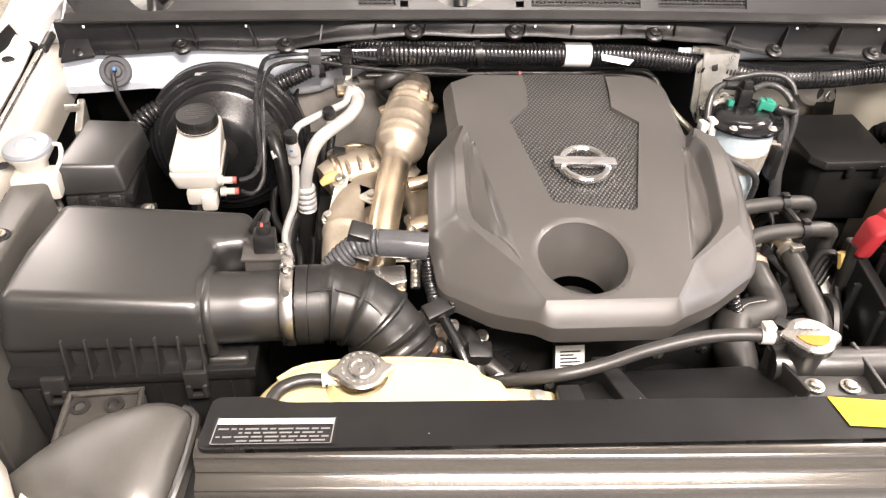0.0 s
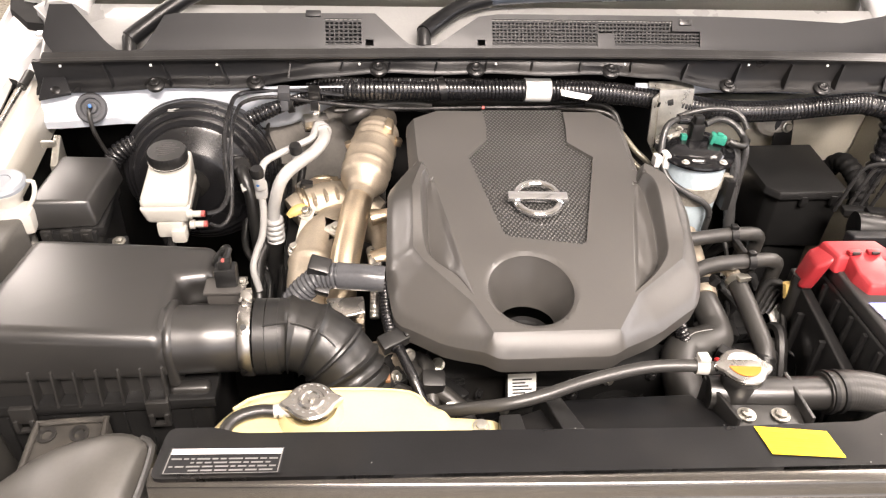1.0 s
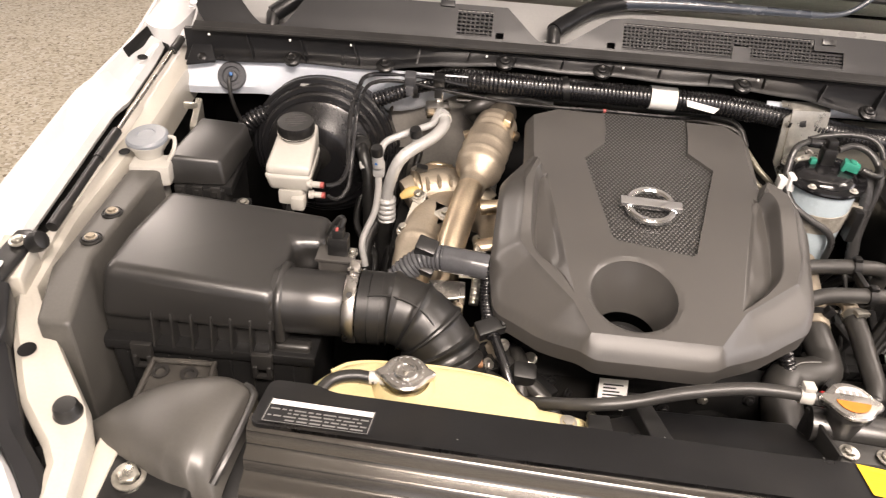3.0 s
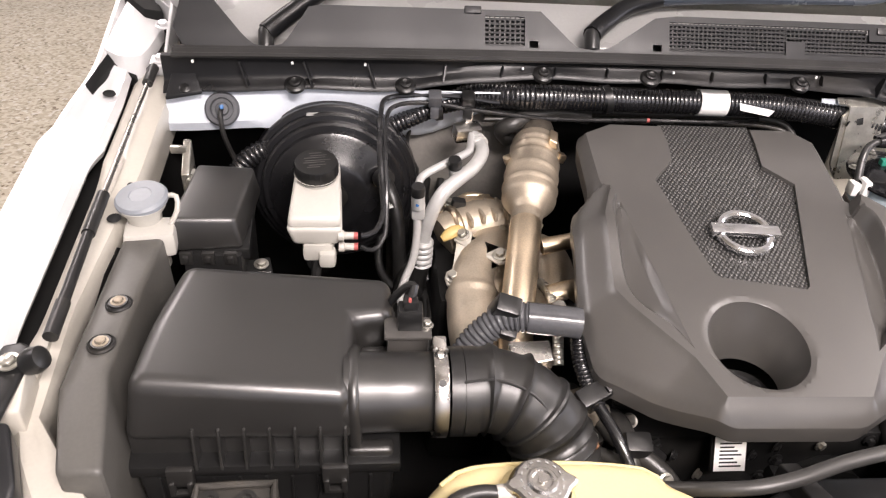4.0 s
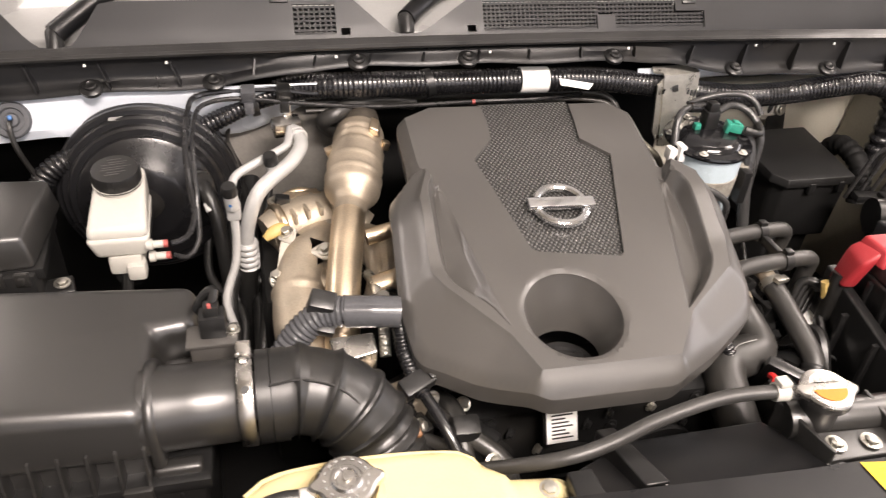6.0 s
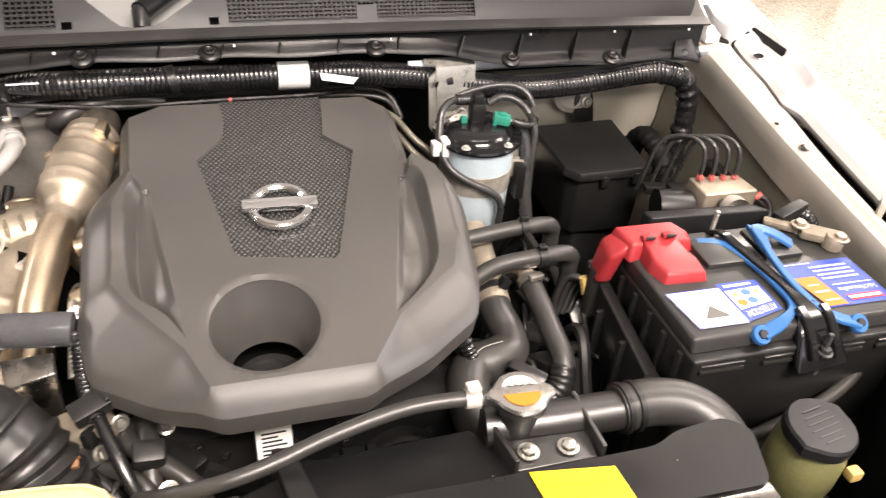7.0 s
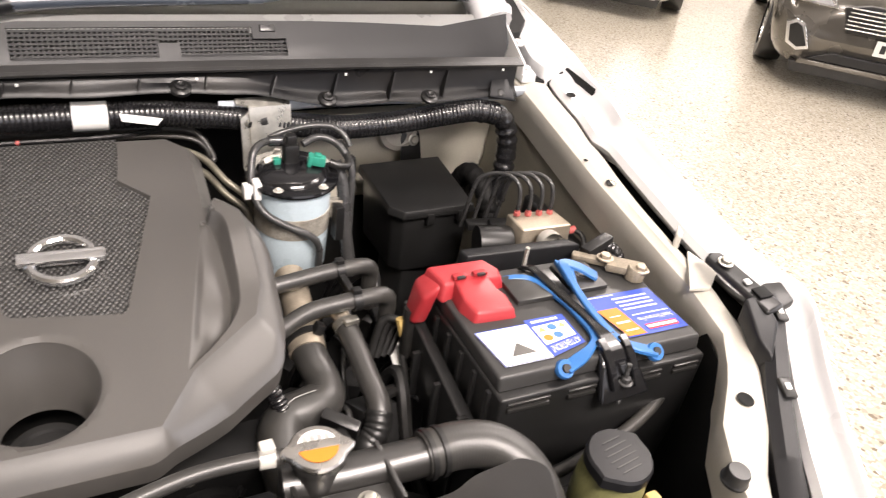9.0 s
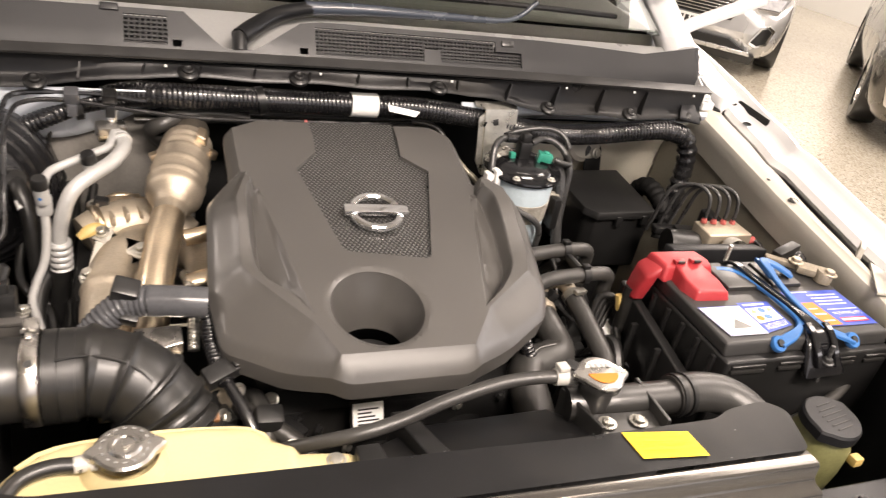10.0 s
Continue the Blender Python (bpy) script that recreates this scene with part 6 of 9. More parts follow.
        for u, v in ((-0.002, -0.013), (0.007, -0.010), (0.012, -0.003), (0.012, 0.003), (0.007, 0.010), (-0.002, 0.013)):
            loop.append(p + out * u + across * v)
    if (loop[1] - loop[0]).cross(loop[3] - loop[0]).dot(axis) < 0:
        loop.reverse()
    bm = bmesh.new()
    hexa(bm, [p + axis * 0.003 for p in loop], [p - axis * 0.003 for p in loop], 0.001, 1)
    fl = part("flange", bm, PRIMER, tb, "pale three-lugged gasket flange")
    for p in lugs:
        bm = bmesh.new()
        bolt(bm, (0, 0, 0), 0.0058, 0.008)
        bmesh.ops.transform(bm, matrix=Matrix.Translation(p + axis * 0.003) @ axis.to_track_quat("Z", "Y").to_matrix().to_4x4(), verts=bm.verts)
        part("bolt", bm, ZINC, fl)
    bm = bmesh.new()
    sweep(bm, [(-0.262, 0.940, 1.016), (-0.240, 0.950, 1.022), (-0.205, 0.960, 1.024), (-0.168, 0.962, 1.018), (-0.140, 0.950, 1.004)], lambda s, u: 0.026 + 0.006 * math.sin(math.pi * u), 26, 0.004)
    part("housing", bm, ALU, tb, angle=60)
    bm = bmesh.new()
    lathe(bm, [(0.024, -0.006), (0.031, -0.005), (0.0335, -0.002), (0.0335, 0.002), (0.031, 0.005), (0.024, 0.006)], look((-0.246, 0.947, 1.021), (-0.205, 0.960, 1.024)), 32)
    part("joint_band", bm, TINTED, tb, "tinted steel joint band")
    part("volute", tube([(-0.150, 0.935, 1.000), (-0.130, 0.905, 1.008), (-0.125, 0.870, 1.006), (-0.132, 0.835, 0.996), (-0.146, 0.81, 0.98)], lambda s, u: 0.027 - 0.005 * u, 22, 0.005), ALU, tb, angle=60)
    for x, y, z in ((-0.250, 0.985, 1.040), (-0.185, 0.968, 1.041), (-0.248, 0.935, 1.036), (-0.187, 0.930, 1.034)):
        bm = bmesh.new()
        lathe(bm, [(0.010, -0.014), (0.010, -0.001), (0, -0.001)], pose(x, y, z, 8, 0, 14), 14)
        boss = part("boss", bm, ALU, tb)
        bm = bmesh.new()
        bolt(bm, (x, y, z - 0.001), 0.0052, 0.006, (8, 0, 20))
        part("bolt", bm, ZINC, boss)
    part("neck_casting", tube([(-0.196, 0.950, 0.995), (-0.200, 0.905, 1.000), (-0.203, 0.860, 0.996), (-0.204, 0.815, 0.985), (-0.203, 0.77, 0.965)], lambda s, u: 0.022 + 0.0022 * math.sin(2 * math.pi * s / 0.031), 20, 0.004), ALU, tb, angle=60)
    for k in range(4):
        bm = bmesh.new()
        box(bm, (-0.232 + 0.016 * k, 0.944 + 0.006 * k, 1.046 + 0.003 * math.sin(k)), (0.005, 0.046, 0.012), 0.002, (-4, 0, 14))
        part("cast_rib", bm, ALU, tb)
    bm = bmesh.new()
    sweep(bm, [(-0.262, 0.975, 1.026), (-0.225, 0.992, 1.046), (-0.19, 0.985, 1.040), (-0.172, 0.965, 1.028)], 0.006, 12, 0.005)
    part("coolant_stub", bm, TINTED, tb)
    bm = bmesh.new()
    hexa(bm, [(-0.236, 0.990, 1.050), (-0.196, 0.992, 1.052), (-0.192, 0.968, 1.046), (-0.234, 0.964, 1.044)], [(-0.236, 0.990, 1.030), (-0.196, 0.992, 1.030), (-0.192, 0.968, 1.030), (-0.234, 0.964, 1.030)], 0.003, 2)
    part("cover_plate", bm, TINTED, tb)
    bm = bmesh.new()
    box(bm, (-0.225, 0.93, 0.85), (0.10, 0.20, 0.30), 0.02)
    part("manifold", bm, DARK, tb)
    bm = bmesh.new()
    sweep(bm, [(-0.150, 0.80, 1.03), (-0.12, 0.805, 1.035), (-0.09, 0.81, 1.03)], 0.014, 14, 0.01)
    sweep(bm, [(-0.150, 0.865, 1.055), (-0.115, 0.87, 1.06), (-0.09, 0.875, 1.06)], 0.010, 14, 0.01)
    part("oil_pipe", bm, TINTED, tb)
    bm = bmesh.new()
    lathe(bm, [(0, 0), (0.016, 0), (0.02, 0.008), (0.016, 0.02), (0.009, 0.026), (0, 0.026)], pose(-0.135, 0.775, 1.022, 20, -30, 0), 20)
    part("banjo", bm, CHROME, tb)
    part("braided_line", tube([(-0.152, 0.84, 1.02), (-0.150, 0.80, 1.035), (-0.148, 0.76, 1.03), (-0.15, 0.72, 1.0)], ribbed(0.0065, 0.004, 0.0008), 10, 0.0014), ZINC, tb)
    dip = thing("dipstick", (-0.25, 0.91, 0.95), "dipstick with a yellow pull handle", "dipstick")
    bm = bmesh.new()
    sweep(bm, [(-0.266, 0.906, 1.036), (-0.255, 0.911, 1.042), (-0.244, 0.915, 1.045), (-0.238, 0.918, 1.042)], lambda s, u: 0.0040 + 0.0036 * math.sin(math.pi * min(1, u * 1.05)), 14, 0.003, 0.55)
    part("handle", bm, YELPLAS, dip, "yellow plastic pull handle")
    part("tube", tube([(-0.243, 0.913, 1.036), (-0.241, 0.912, 1.0), (-0.242, 0.905, 0.95), (-0.245, 0.90, 0.88)], 0.0045, 10), DARK, dip)
    bm = bmesh.new()
    box(bm, (-0.243, 0.962, 1.045), (0.018, 0.014, 0.030), 0.003, (0, 10, 0))
    box(bm, (-0.243, 0.955, 1.020), (0.013, 0.012, 0.03), 0.003)
    solo("sensor_plug", bm, BLACK, "black sensor plug with a lead", "connector")
    solo("sensor_lead", tube([(-0.243, 0.952, 1.008), (-0.246, 0.94, 0.985), (-0.240, 0.92, 0.96), (-0.25, 0.89, 0.94), (-0.262, 0.87, 0.90)], 0.004, 8), RUBBER, "thin black sensor lead", "cable")
    # coolant hose behind
    solo("heater_hose", tube([(-0.165, 1.075, 1.09), (-0.178, 1.06, 1.112), (-0.165, 1.055, 1.122), (-0.14, 1.07, 1.128), (-0.10, 1.085, 1.128), (-0.05, 1.09, 1.12)], 0.011, 14), HOSE, "grey heater hose behind the charge pipe", "hose")
    # harness hose across
    hh = thing("harness_branch", (-0.19, 0.72, 0.98), "grey taped wiring conduit with clips and branches", "wiring loom")
    part("trunk", tube([(-0.138, 0.716, 1.064), (-0.160, 0.718, 1.066), (-0.192, 0.723, 1.066)], 0.0165, 20, 0.004), GREYBLUE, hh, "grey tape-wrapped trunk")
    bm = bmesh.new()
    sweep(bm, [(-0.188, 0.724, 1.066), (-0.212, 0.729, 1.060), (-0.232, 0.728, 1.046), (-0.250, 0.722, 1.025), (-0.262, 0.712, 0.998), (-0.268, 0.70, 0.96)], ribbed(0.0165, 0.0058, 0.0022), 18, 0.0012)
    part("conduit", bm, GREYBLUE, hh)
    bm = bmesh.new()
    sweep(bm, [(-0.140, 0.722, 1.056), (-0.137, 0.712, 1.042), (-0.136, 0.698, 1.030), (-0.131, 0.672, 1.018), (-0.124, 0.650, 1.010)], ribbed(0.0085, 0.0045, 0.0014), 14, 0.0010)
    part("branch", bm, LOOM, hh)
    part("branch_lead", tube([(-0.126, 0.662, 1.01), (-0.118, 0.64, 1.005), (-0.108, 0.615, 0.995), (-0.095, 0.59, 0.97), (-0.08, 0.57, 0.93)], 0.0062, 12), LOOM, hh)
    bm = bmesh.new()
    box(bm, (-0.216, 0.734, 1.066), (0.026, 0.020, 0.050), 0.003, (30, 14, -10))
    box(bm, (-0.212, 0.719, 1.050), (0.018, 0.014, 0.016), 0.002, (30, 14, -10))
    part("clip", bm, BLACK, hh)
    bm = bmesh.new()
    box(bm, (-0.127, 0.662, 1.016), (0.040, 0.020, 0.018), 0.003, (20, -10, 24))
    box(bm, (-0.112, 0.668, 1.021), (0.014, 0.016, 0.022), 0.002, (20, -10, 24))
    part("clip", bm, BLACK, hh)
    bk = thing("thermostat_bracket", (-0.18, 0.70, 0.95), "folded bright steel bracket below the wiring", "bracket")
    bm = bmesh.new()
    hexa(bm, [(-0.209, 0.724, 1.032), (-0.163, 0.726, 1.032), (-0.161, 0.704, 1.024), (-0.203, 0.700, 1.016)], [(-0.209, 0.724, 1.028), (-0.163, 0.726, 1.028), (-0.163, 0.706, 0.96), (-0.203, 0.702, 0.96)], 0.002)
    part("plate", bm, STEEL, bk)
    bm = bmesh.new()
    box(bm, (-0.205, 0.688, 0.998), (0.03, 0.02, 0.024), 0.006)
    part("boss", bm, ALU, bk)
    bm = bmesh.new()
    box(bm, (-0.14, 0.675, 0.975), (0.05, 0.04, 0.03), 0.008, (0, 0, 20))
    part("casting", bm, ALU, bk)
    rnd = random.Random(11)
    bm = bmesh.new()
    box(bm, (-0.146, 0.608, 1.004), (0.018, 0.014, 0.020), 0.003, (20, 10, 12))
    box(bm, (-0.144, 0.618, 0.99), (0.012, 0.012, 0.02), 0.003, (20, 10, 12))
    solo("brown_plug", bm, BROWN, "brown sensor plug on the engine's front", "connector")
    solo("mat_wire", tube([(-0.299, 1.083, 1.106), (-0.305, 1.080, 1.080), (-0.296, 1.076, 1.052), (-0.289, 1.074, 1.034), (-0.299, 1.072, 1.012), (-0.31, 1.07, 0.98)], 0.0028, 8), RUBBER, "thin black wire across the insulation mat", "cable")
    bm = bmesh.new()
    hexa(bm, [(-0.50, 0.855, 1.040), (-0.472, 0.862, 1.040), (-0.466, 0.838, 1.036), (-0.496, 0.830, 1.036)], [(-0.50, 0.855, 1.034), (-0.472, 0.862, 1.034), (-0.466, 0.838, 1.03), (-0.496, 0.830, 1.03)], 0.002)
    tab = thing("box_mount", (-0.484, 0.846, 1.03), "black mounting tab with a bolt beside the relay box", "bracket")
    part("tab", bm, BLACK, tab)
    bm = bmesh.new()
    bolt(bm, (-0.480, 0.847, 1.040), 0.0055, 0.005, (8, 0, 10))
    part("bolt", bm, ZINC, tab)
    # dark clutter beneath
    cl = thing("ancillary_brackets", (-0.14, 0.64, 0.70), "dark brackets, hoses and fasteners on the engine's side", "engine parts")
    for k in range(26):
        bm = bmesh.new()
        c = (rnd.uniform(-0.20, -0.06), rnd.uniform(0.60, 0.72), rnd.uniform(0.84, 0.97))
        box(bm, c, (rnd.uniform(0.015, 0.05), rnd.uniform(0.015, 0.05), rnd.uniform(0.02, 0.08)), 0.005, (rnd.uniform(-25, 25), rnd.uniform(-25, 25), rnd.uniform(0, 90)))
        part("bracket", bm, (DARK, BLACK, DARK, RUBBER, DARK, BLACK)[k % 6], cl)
    for k in range(12):
        bm = bmesh.new()
        bolt(bm, (rnd.uniform(-0.19, -0.05), rnd.uniform(0.58, 0.68), rnd.uniform(0.92, 1.0)), 0.0055, 0.007, (rnd.uniform(20, 70), 0, rnd.uniform(0, 60)))
        part("bolt", bm, ZINC, cl)
    for k in range(7):
        x = rnd.uniform(-0.18, -0.04)
        bm = tube([(x, 0.72, 0.93), (x + rnd.uniform(-0.03, 0.03), 0.66, rnd.uniform(0.93, 0.98)), (x + rnd.uniform(-0.02, 0.06), 0.60, rnd.uniform(0.9, 0.96)), (x + 0.03, 0.56, 0.85)], rnd.choice((0.004, 0.007, 0.010)), 10)
        part("hose", bm, RUBBER if k % 2 else HOSE, cl)
    # dark tubes and wires left of the turbo
    for k in range(8):
        x = rnd.uniform(-0.34, -0.23)
        bm = tube([(x, 1.08, 1.02), (x + rnd.uniform(-0.02, 0.02), 0.98, rnd.uniform(0.93, 1.0)), (x + rnd.uniform(-0.03, 0.03), 0.90, rnd.uniform(0.88, 0.96)), (x, 0.80, 0.85)], rnd.choice((0.004, 0.006, 0.010)), 10)
        part("hose", bm, RUBBER, cl)


exhaust_side()
# ---- radiator end ----
def front_panel():
    fp = thing("radiator_cover_panel", (XC, 0.44, 0.99), "black steel radiator cover panel with warning labels", "radiator panel")
    line = rounded([(-0.352, 0.437), (0.392, 0.402), (0.412, 0.455), (0.395, 0.472), (0.345, 0.468), (0.322, 0.458), (0.160, 0.461), (-0.030, 0.471), (-0.282, 0.484), (-0.300, 0.492), (-0.345, 0.494)], 0.010, 4)

    bm = sheet(line, lambda x, y: 1.068, 0.005, drop=0.012)
    part("top", bm, FLAPP, fp, angle=60)
    # folded, polished front edge in two steps
    sec = []
    for k in range(25):
        x = -0.354 + 0.748 * k / 24
        f = 0.439 - 0.047 * (x + 0.354) / 0.748
        f -= 0.002 * math.sin(math.pi * k / 24)
        sec.append([(x, f + 0.014, 1.0632), (x, f - 0.002, 1.0632), (x, f - 0.005, 1.060), (x, f - 0.006, 1.047), (x, f - 0.009, 1.0425), (x, f - 0.018, 1.0415), (x, f - 0.021, 1.038), (x, f - 0.022, 1.028), (x, f - 0.026, 1.0245), (x, f - 0.036, 1.0235), (x, f - 0.044, 1.018), (x, f - 0.048, 1.002), (x, f - 0.05, 0.96)])
    part("front_fold", thicken(loft_y(sec), 0.003), BARPAINT, fp, "glossy folded front edge", angle=70)
    bm = bmesh.new()
    box(bm, (0.02, 0.452, 0.84), (0.72, 0.05, 0.40), 0.006)
    part("radiator_frame", bm, BLACK, fp)
    # data label with a white heading and rows of bars
    lab = [(-0.343, 0.440, 1.0692), (-0.240, 0.435, 1.0692), (-0.236, 0.464, 1.0692), (-0.339, 0.470, 1.0692)]
    up = Vector((0, 0, 0.0005))
    bm = bmesh.new()
    decal(bm, lab)
    sticker = part("data_label", bm, COWLP, fp, "grey data label with unreadable print as bars")
    bm = bmesh.new()
    decal(bm, [Vector(p) + up for p in lab], [(0.03, 0.72, 0.97, 0.93)])
    part("heading", bm, PAPER, sticker)
    bm = bmesh.new()
    bands = []
    rnd = random.Random(5)
    for j in range(4):
        x = 0.05 if j % 2 else 0.22
        while x < 0.90:
            w = rnd.uniform(0.03, 0.12)
            bands.append((x, 0.10 + 0.14 * j, min(x + w, 0.95), 0.16 + 0.14 * j))
            x += w + 0.02
    bands += [(0.02, 0.02, 0.98, 0.04), (0.02, 0.02, 0.03, 0.97), (0.97, 0.02, 0.98, 0.97)]
    decal(bm, [Vector(p) + up for p in lab], bands)
    part("print", bm, material("silver_print", (0.20, 0.20, 0.195), 0.4, vary=0.05, scale=30), sticker)
    yel = [(0.211, 0.424, 1.0694), (0.279, 0.415, 1.0694), (0.277, 0.447, 1.0694), (0.208, 0.458, 1.0694)]
    bm = bmesh.new()
    decal(bm, yel)
    ys = part("warning_label", bm, YELLOW, fp, "bright yellow warning label with faint print")
    bm = bmesh.new()
    decal(bm, [Vector(p) + up for p in yel], [(0.15, 0.80, 0.40, 0.84), (0.62, 0.80, 0.88, 0.84), (0.08, 0.62, 0.92, 0.64), (0.08, 0.54, 0.90, 0.56), (0.08, 0.46, 0.85, 0.48), (0.08, 0.30, 0.92, 0.32), (0.08, 0.22, 0.70, 0.24)])
    part("print", bm, material("faint_print", (0.62, 0.52, 0.02), 0.5, vary=0.05), ys)
    bm = bmesh.new()
    for x, y in ((0.18, 0.462), (0.034, 0.468), (-0.16, 0.441), (0.33, 0.44), (0.30, 0.409)):
        lathe(bm, [(0.0006, 0), (0.0004, 0.0004), (0, 0.0005)], pose(x, y, 1.0685), 8)
    part("paint_chip", bm, INKGREY, fp)
    # headlamp end piece at the right
    car = thing("headlamp_carrier", (0.50, 0.37, 0.70), "dark grey headlamp carrier beside the radiator panel", "headlamp carrier")
    bm = bmesh.new()
    hexa(bm, [(0.420, 0.400, 1.008), (0.56, 0.395, 1.010), (0.56, 0.31, 0.99), (0.42, 0.32, 0.99)], [(0.420, 0.400, 0.72), (0.56, 0.395, 0.72), (0.56, 0.31, 0.72), (0.42, 0.32, 0.72)], 0.005)
    part("frame", bm, COWLP, car)
    bm = bmesh.new()
    bolt(bm, (0.475, 0.376, 1.004), 0.006, 0.006)
    part("bolt", bm, BLACK, car)


front_panel()


def coolant_tank():
    tk = thing("coolant_tank", (-0.17, 0.53, 0.80), "cream translucent coolant expansion tank with a chrome cap", "coolant tank")
    line = rounded([(-0.317, 0.470), (-0.317, 0.510), (-0.296, 0.540), (-0.268, 0.557), (-0.19, 0.561), (-0.112, 0.553), (-0.092, 0.525), (-0.024, 0.516), (-0.040, 0.478)], 0.016, 4)

    def z(x, y):
        e = edge_distance((x, y), line)
        h = 1.052 - 0.012 * (1 - ease(0, 0.012, e))
        if x > -0.085:
            h -= 0.010
        h += 0.003 * ease(0.008, 0.02, 0.03 - abs(y - 0.535)) * ease(-0.10, -0.13, x) * 0
        return h

    bm = sheet(line, z, 0.007, drop=0.16)
    part("tank", bm, TANK, tk, angle=70)
    bm = bmesh.new()
    sweep(bm, [(-0.295, 0.535, 1.045), (-0.268, 0.550, 1.047), (-0.19, 0.553, 1.048), (-0.118, 0.546, 1.046), (-0.102, 0.532, 1.042)], 0.0020, 8, 0.008)
    part("seam", bm, TANK, tk)
    bm = bmesh.new()
    lathe(bm, [(0.033, -0.012), (0.032, 0.004), (0.028, 0.010), (0.026, 0.016)], pose(-0.217, 0.516, 1.050, 3, 0, 0), 36)
    part("neck", bm, TANK, tk)
    bm = bmesh.new()
    seg = 60
    prof = [(0.026, 0.0), (0.0275, 0.001), (0.0275, 0.006), (0.025, 0.008), (0.0155, 0.0085), (0.0135, 0.0105), (0.0105, 0.0105), (0.009, 0.009), (0.0045, 0.009), (0.004, 0.0115), (0, 0.012)]
    rings = lathe(bm, prof, pose(0, 0, 0), seg)
    for ring in rings[:4]:
        for v in ring:
            a = math.atan2(v.co.y, v.co.x)
            k = 1 + 0.32 * max(0, math.cos(2 * a)) ** 10
            v.co.x, v.co.y = v.co.x * k, v.co.y * k
    bmesh.ops.transform(bm, matrix=pose(-0.216, 0.516, 1.0665, 4, 0, 4) @ Matrix.Diagonal((0.84, 0.84, 1, 1)), verts=bm.verts)
    cap = part("cap", bm, STEEL, tk, "worn bright steel pressure cap", angle=30)
    bm = bmesh.new()
    for k in range(16):
        a = 2 * math.pi * k / 16
        box(bm, (-0.216 + 0.0172 * math.cos(a), 0.516 + 0.0172 * math.sin(a), 1.0752 + 0.0013 * math.sin(a)), (0.0014, 0.0030, 0.0004), 0, (4, 0, math.degrees(a)))
    part("print", bm, INKGREY, cap)
    part("overflow_hose", tube([(-0.246, 0.513, 1.062), (-0.262, 0.514, 1.064), (-0.280, 0.510, 1.064), (-0.292, 0.502, 1.062), (-0.297, 0.490, 1.058), (-0.298, 0.476, 1.04)], 0.0062, 14), RUBBER, tk, "black overflow hose")
    bm = bmesh.new()
    sweep(bm, [(-0.252, 0.5135, 1.063), (-0.246, 0.514, 1.063), (-0.236, 0.515, 1.062)], 0.0068, 12, 0.004)
    part("spigot", bm, RESV, tk)
    bm = bmesh.new()
    bolt(bm, (-0.050, 0.500, 1.0415), 0.0058, 0.003)
    part("bolt", bm, ZINC, tk)
    # strap and return hose
    sh = thing("fan_shroud", (0.10, 0.53, 0.75), "matt black plastic radiator fan shroud", "fan shroud")
    bm = bmesh.new()
    hexa(bm, [(0.055, 0.562, 1.008), (0.20, 0.562, 1.008), (0.235, 0.480, 1.034), (-0.03, 0.480, 1.036), (-0.01, 0.530, 1.020)], [(0.055, 0.555, 0.76), (0.20, 0.555, 0.76), (0.235, 0.480, 0.76), (-0.03, 0.480, 0.76), (-0.01, 0.53, 0.76)], 0.006)
    part("shroud", bm, FLAPP, sh)
    bm = bmesh.new()
    hexa(bm, [(0.020, 0.562, 1.030), (0.038, 0.562, 1.030), (0.052, 0.485, 1.047), (0.030, 0.485, 1.047)], [(0.020, 0.562, 0.99), (0.038, 0.562, 0.99), (0.052, 0.485, 1.02), (0.030, 0.485, 1.02)], 0.002)
    hexa(bm, [(-0.030, 0.512, 1.044), (-0.008, 0.512, 1.044), (-0.008, 0.480, 1.050), (-0.034, 0.480, 1.050)], [(-0.030, 0.512, 1.03), (-0.008, 0.512, 1.03), (-0.008, 0.480, 1.03), (-0.034, 0.480, 1.03)], 0.002)
    part("strap", bm, BLACK, sh)
    hs = thing("return_hose", (0.09, 0.55, 1.03), "grey-black rubber return hose with a white spring clip", "hose")
    part("hose", tube([(-0.090, 0.560, 1.000), (-0.060, 0.540, 1.024), (-0.020, 0.529, 1.040), (0.02, 0.533, 1.046), (0.07, 0.545, 1.052), (0.13, 0.552, 1.060), (0.175, 0.550, 1.063), (0.205, 0.545, 1.063), (0.222, 0.543, 1.062)], 0.0068, 16), HOSE, hs)
    bm = bmesh.new()
    lathe(bm, [(0.0072, 0), (0.0092, 0), (0.0092, 0.013), (0.0072, 0.013)], pose(0.187, 0.549, 1.063, 0, 90, -8), 20)
    box(bm, (0.1935, 0.549, 1.0745), (0.012, 0.012, 0.006), 0.0015)
    part("clip", bm, RESV, hs, "white spring clip")
    rc = thing("radiator_filler", (0.26, 0.53, 1.0), "radiator filler pipe with a white and orange labelled cap", "radiator pipe")
    part("pipe", tube([(0.205, 0.542, 1.030), (0.255, 0.534, 1.032), (0.315, 0.530, 1.033), (0.345, 0.528, 1.034)], 0.0185, 24, 0.01), SATIN, rc)
    bm = bmesh.new()
    lathe(bm, [(0.022, -0.02), (0.0185, 0.0), (0.0185, 0.016), (0.024, 0.018), (0.024, 0.024)], pose(0.233, 0.537, 1.044, 2, 0, 0), 28)
    part("neck", bm, SATIN, rc)
    bm = bmesh.new()
    rings = lathe(bm, [(0.025, 0.0), (0.0275, 0.001), (0.0278, 0.005), (0.026, 0.0072), (0.020, 0.008), (0, 0.0082)], pose(0, 0, 0), seg)
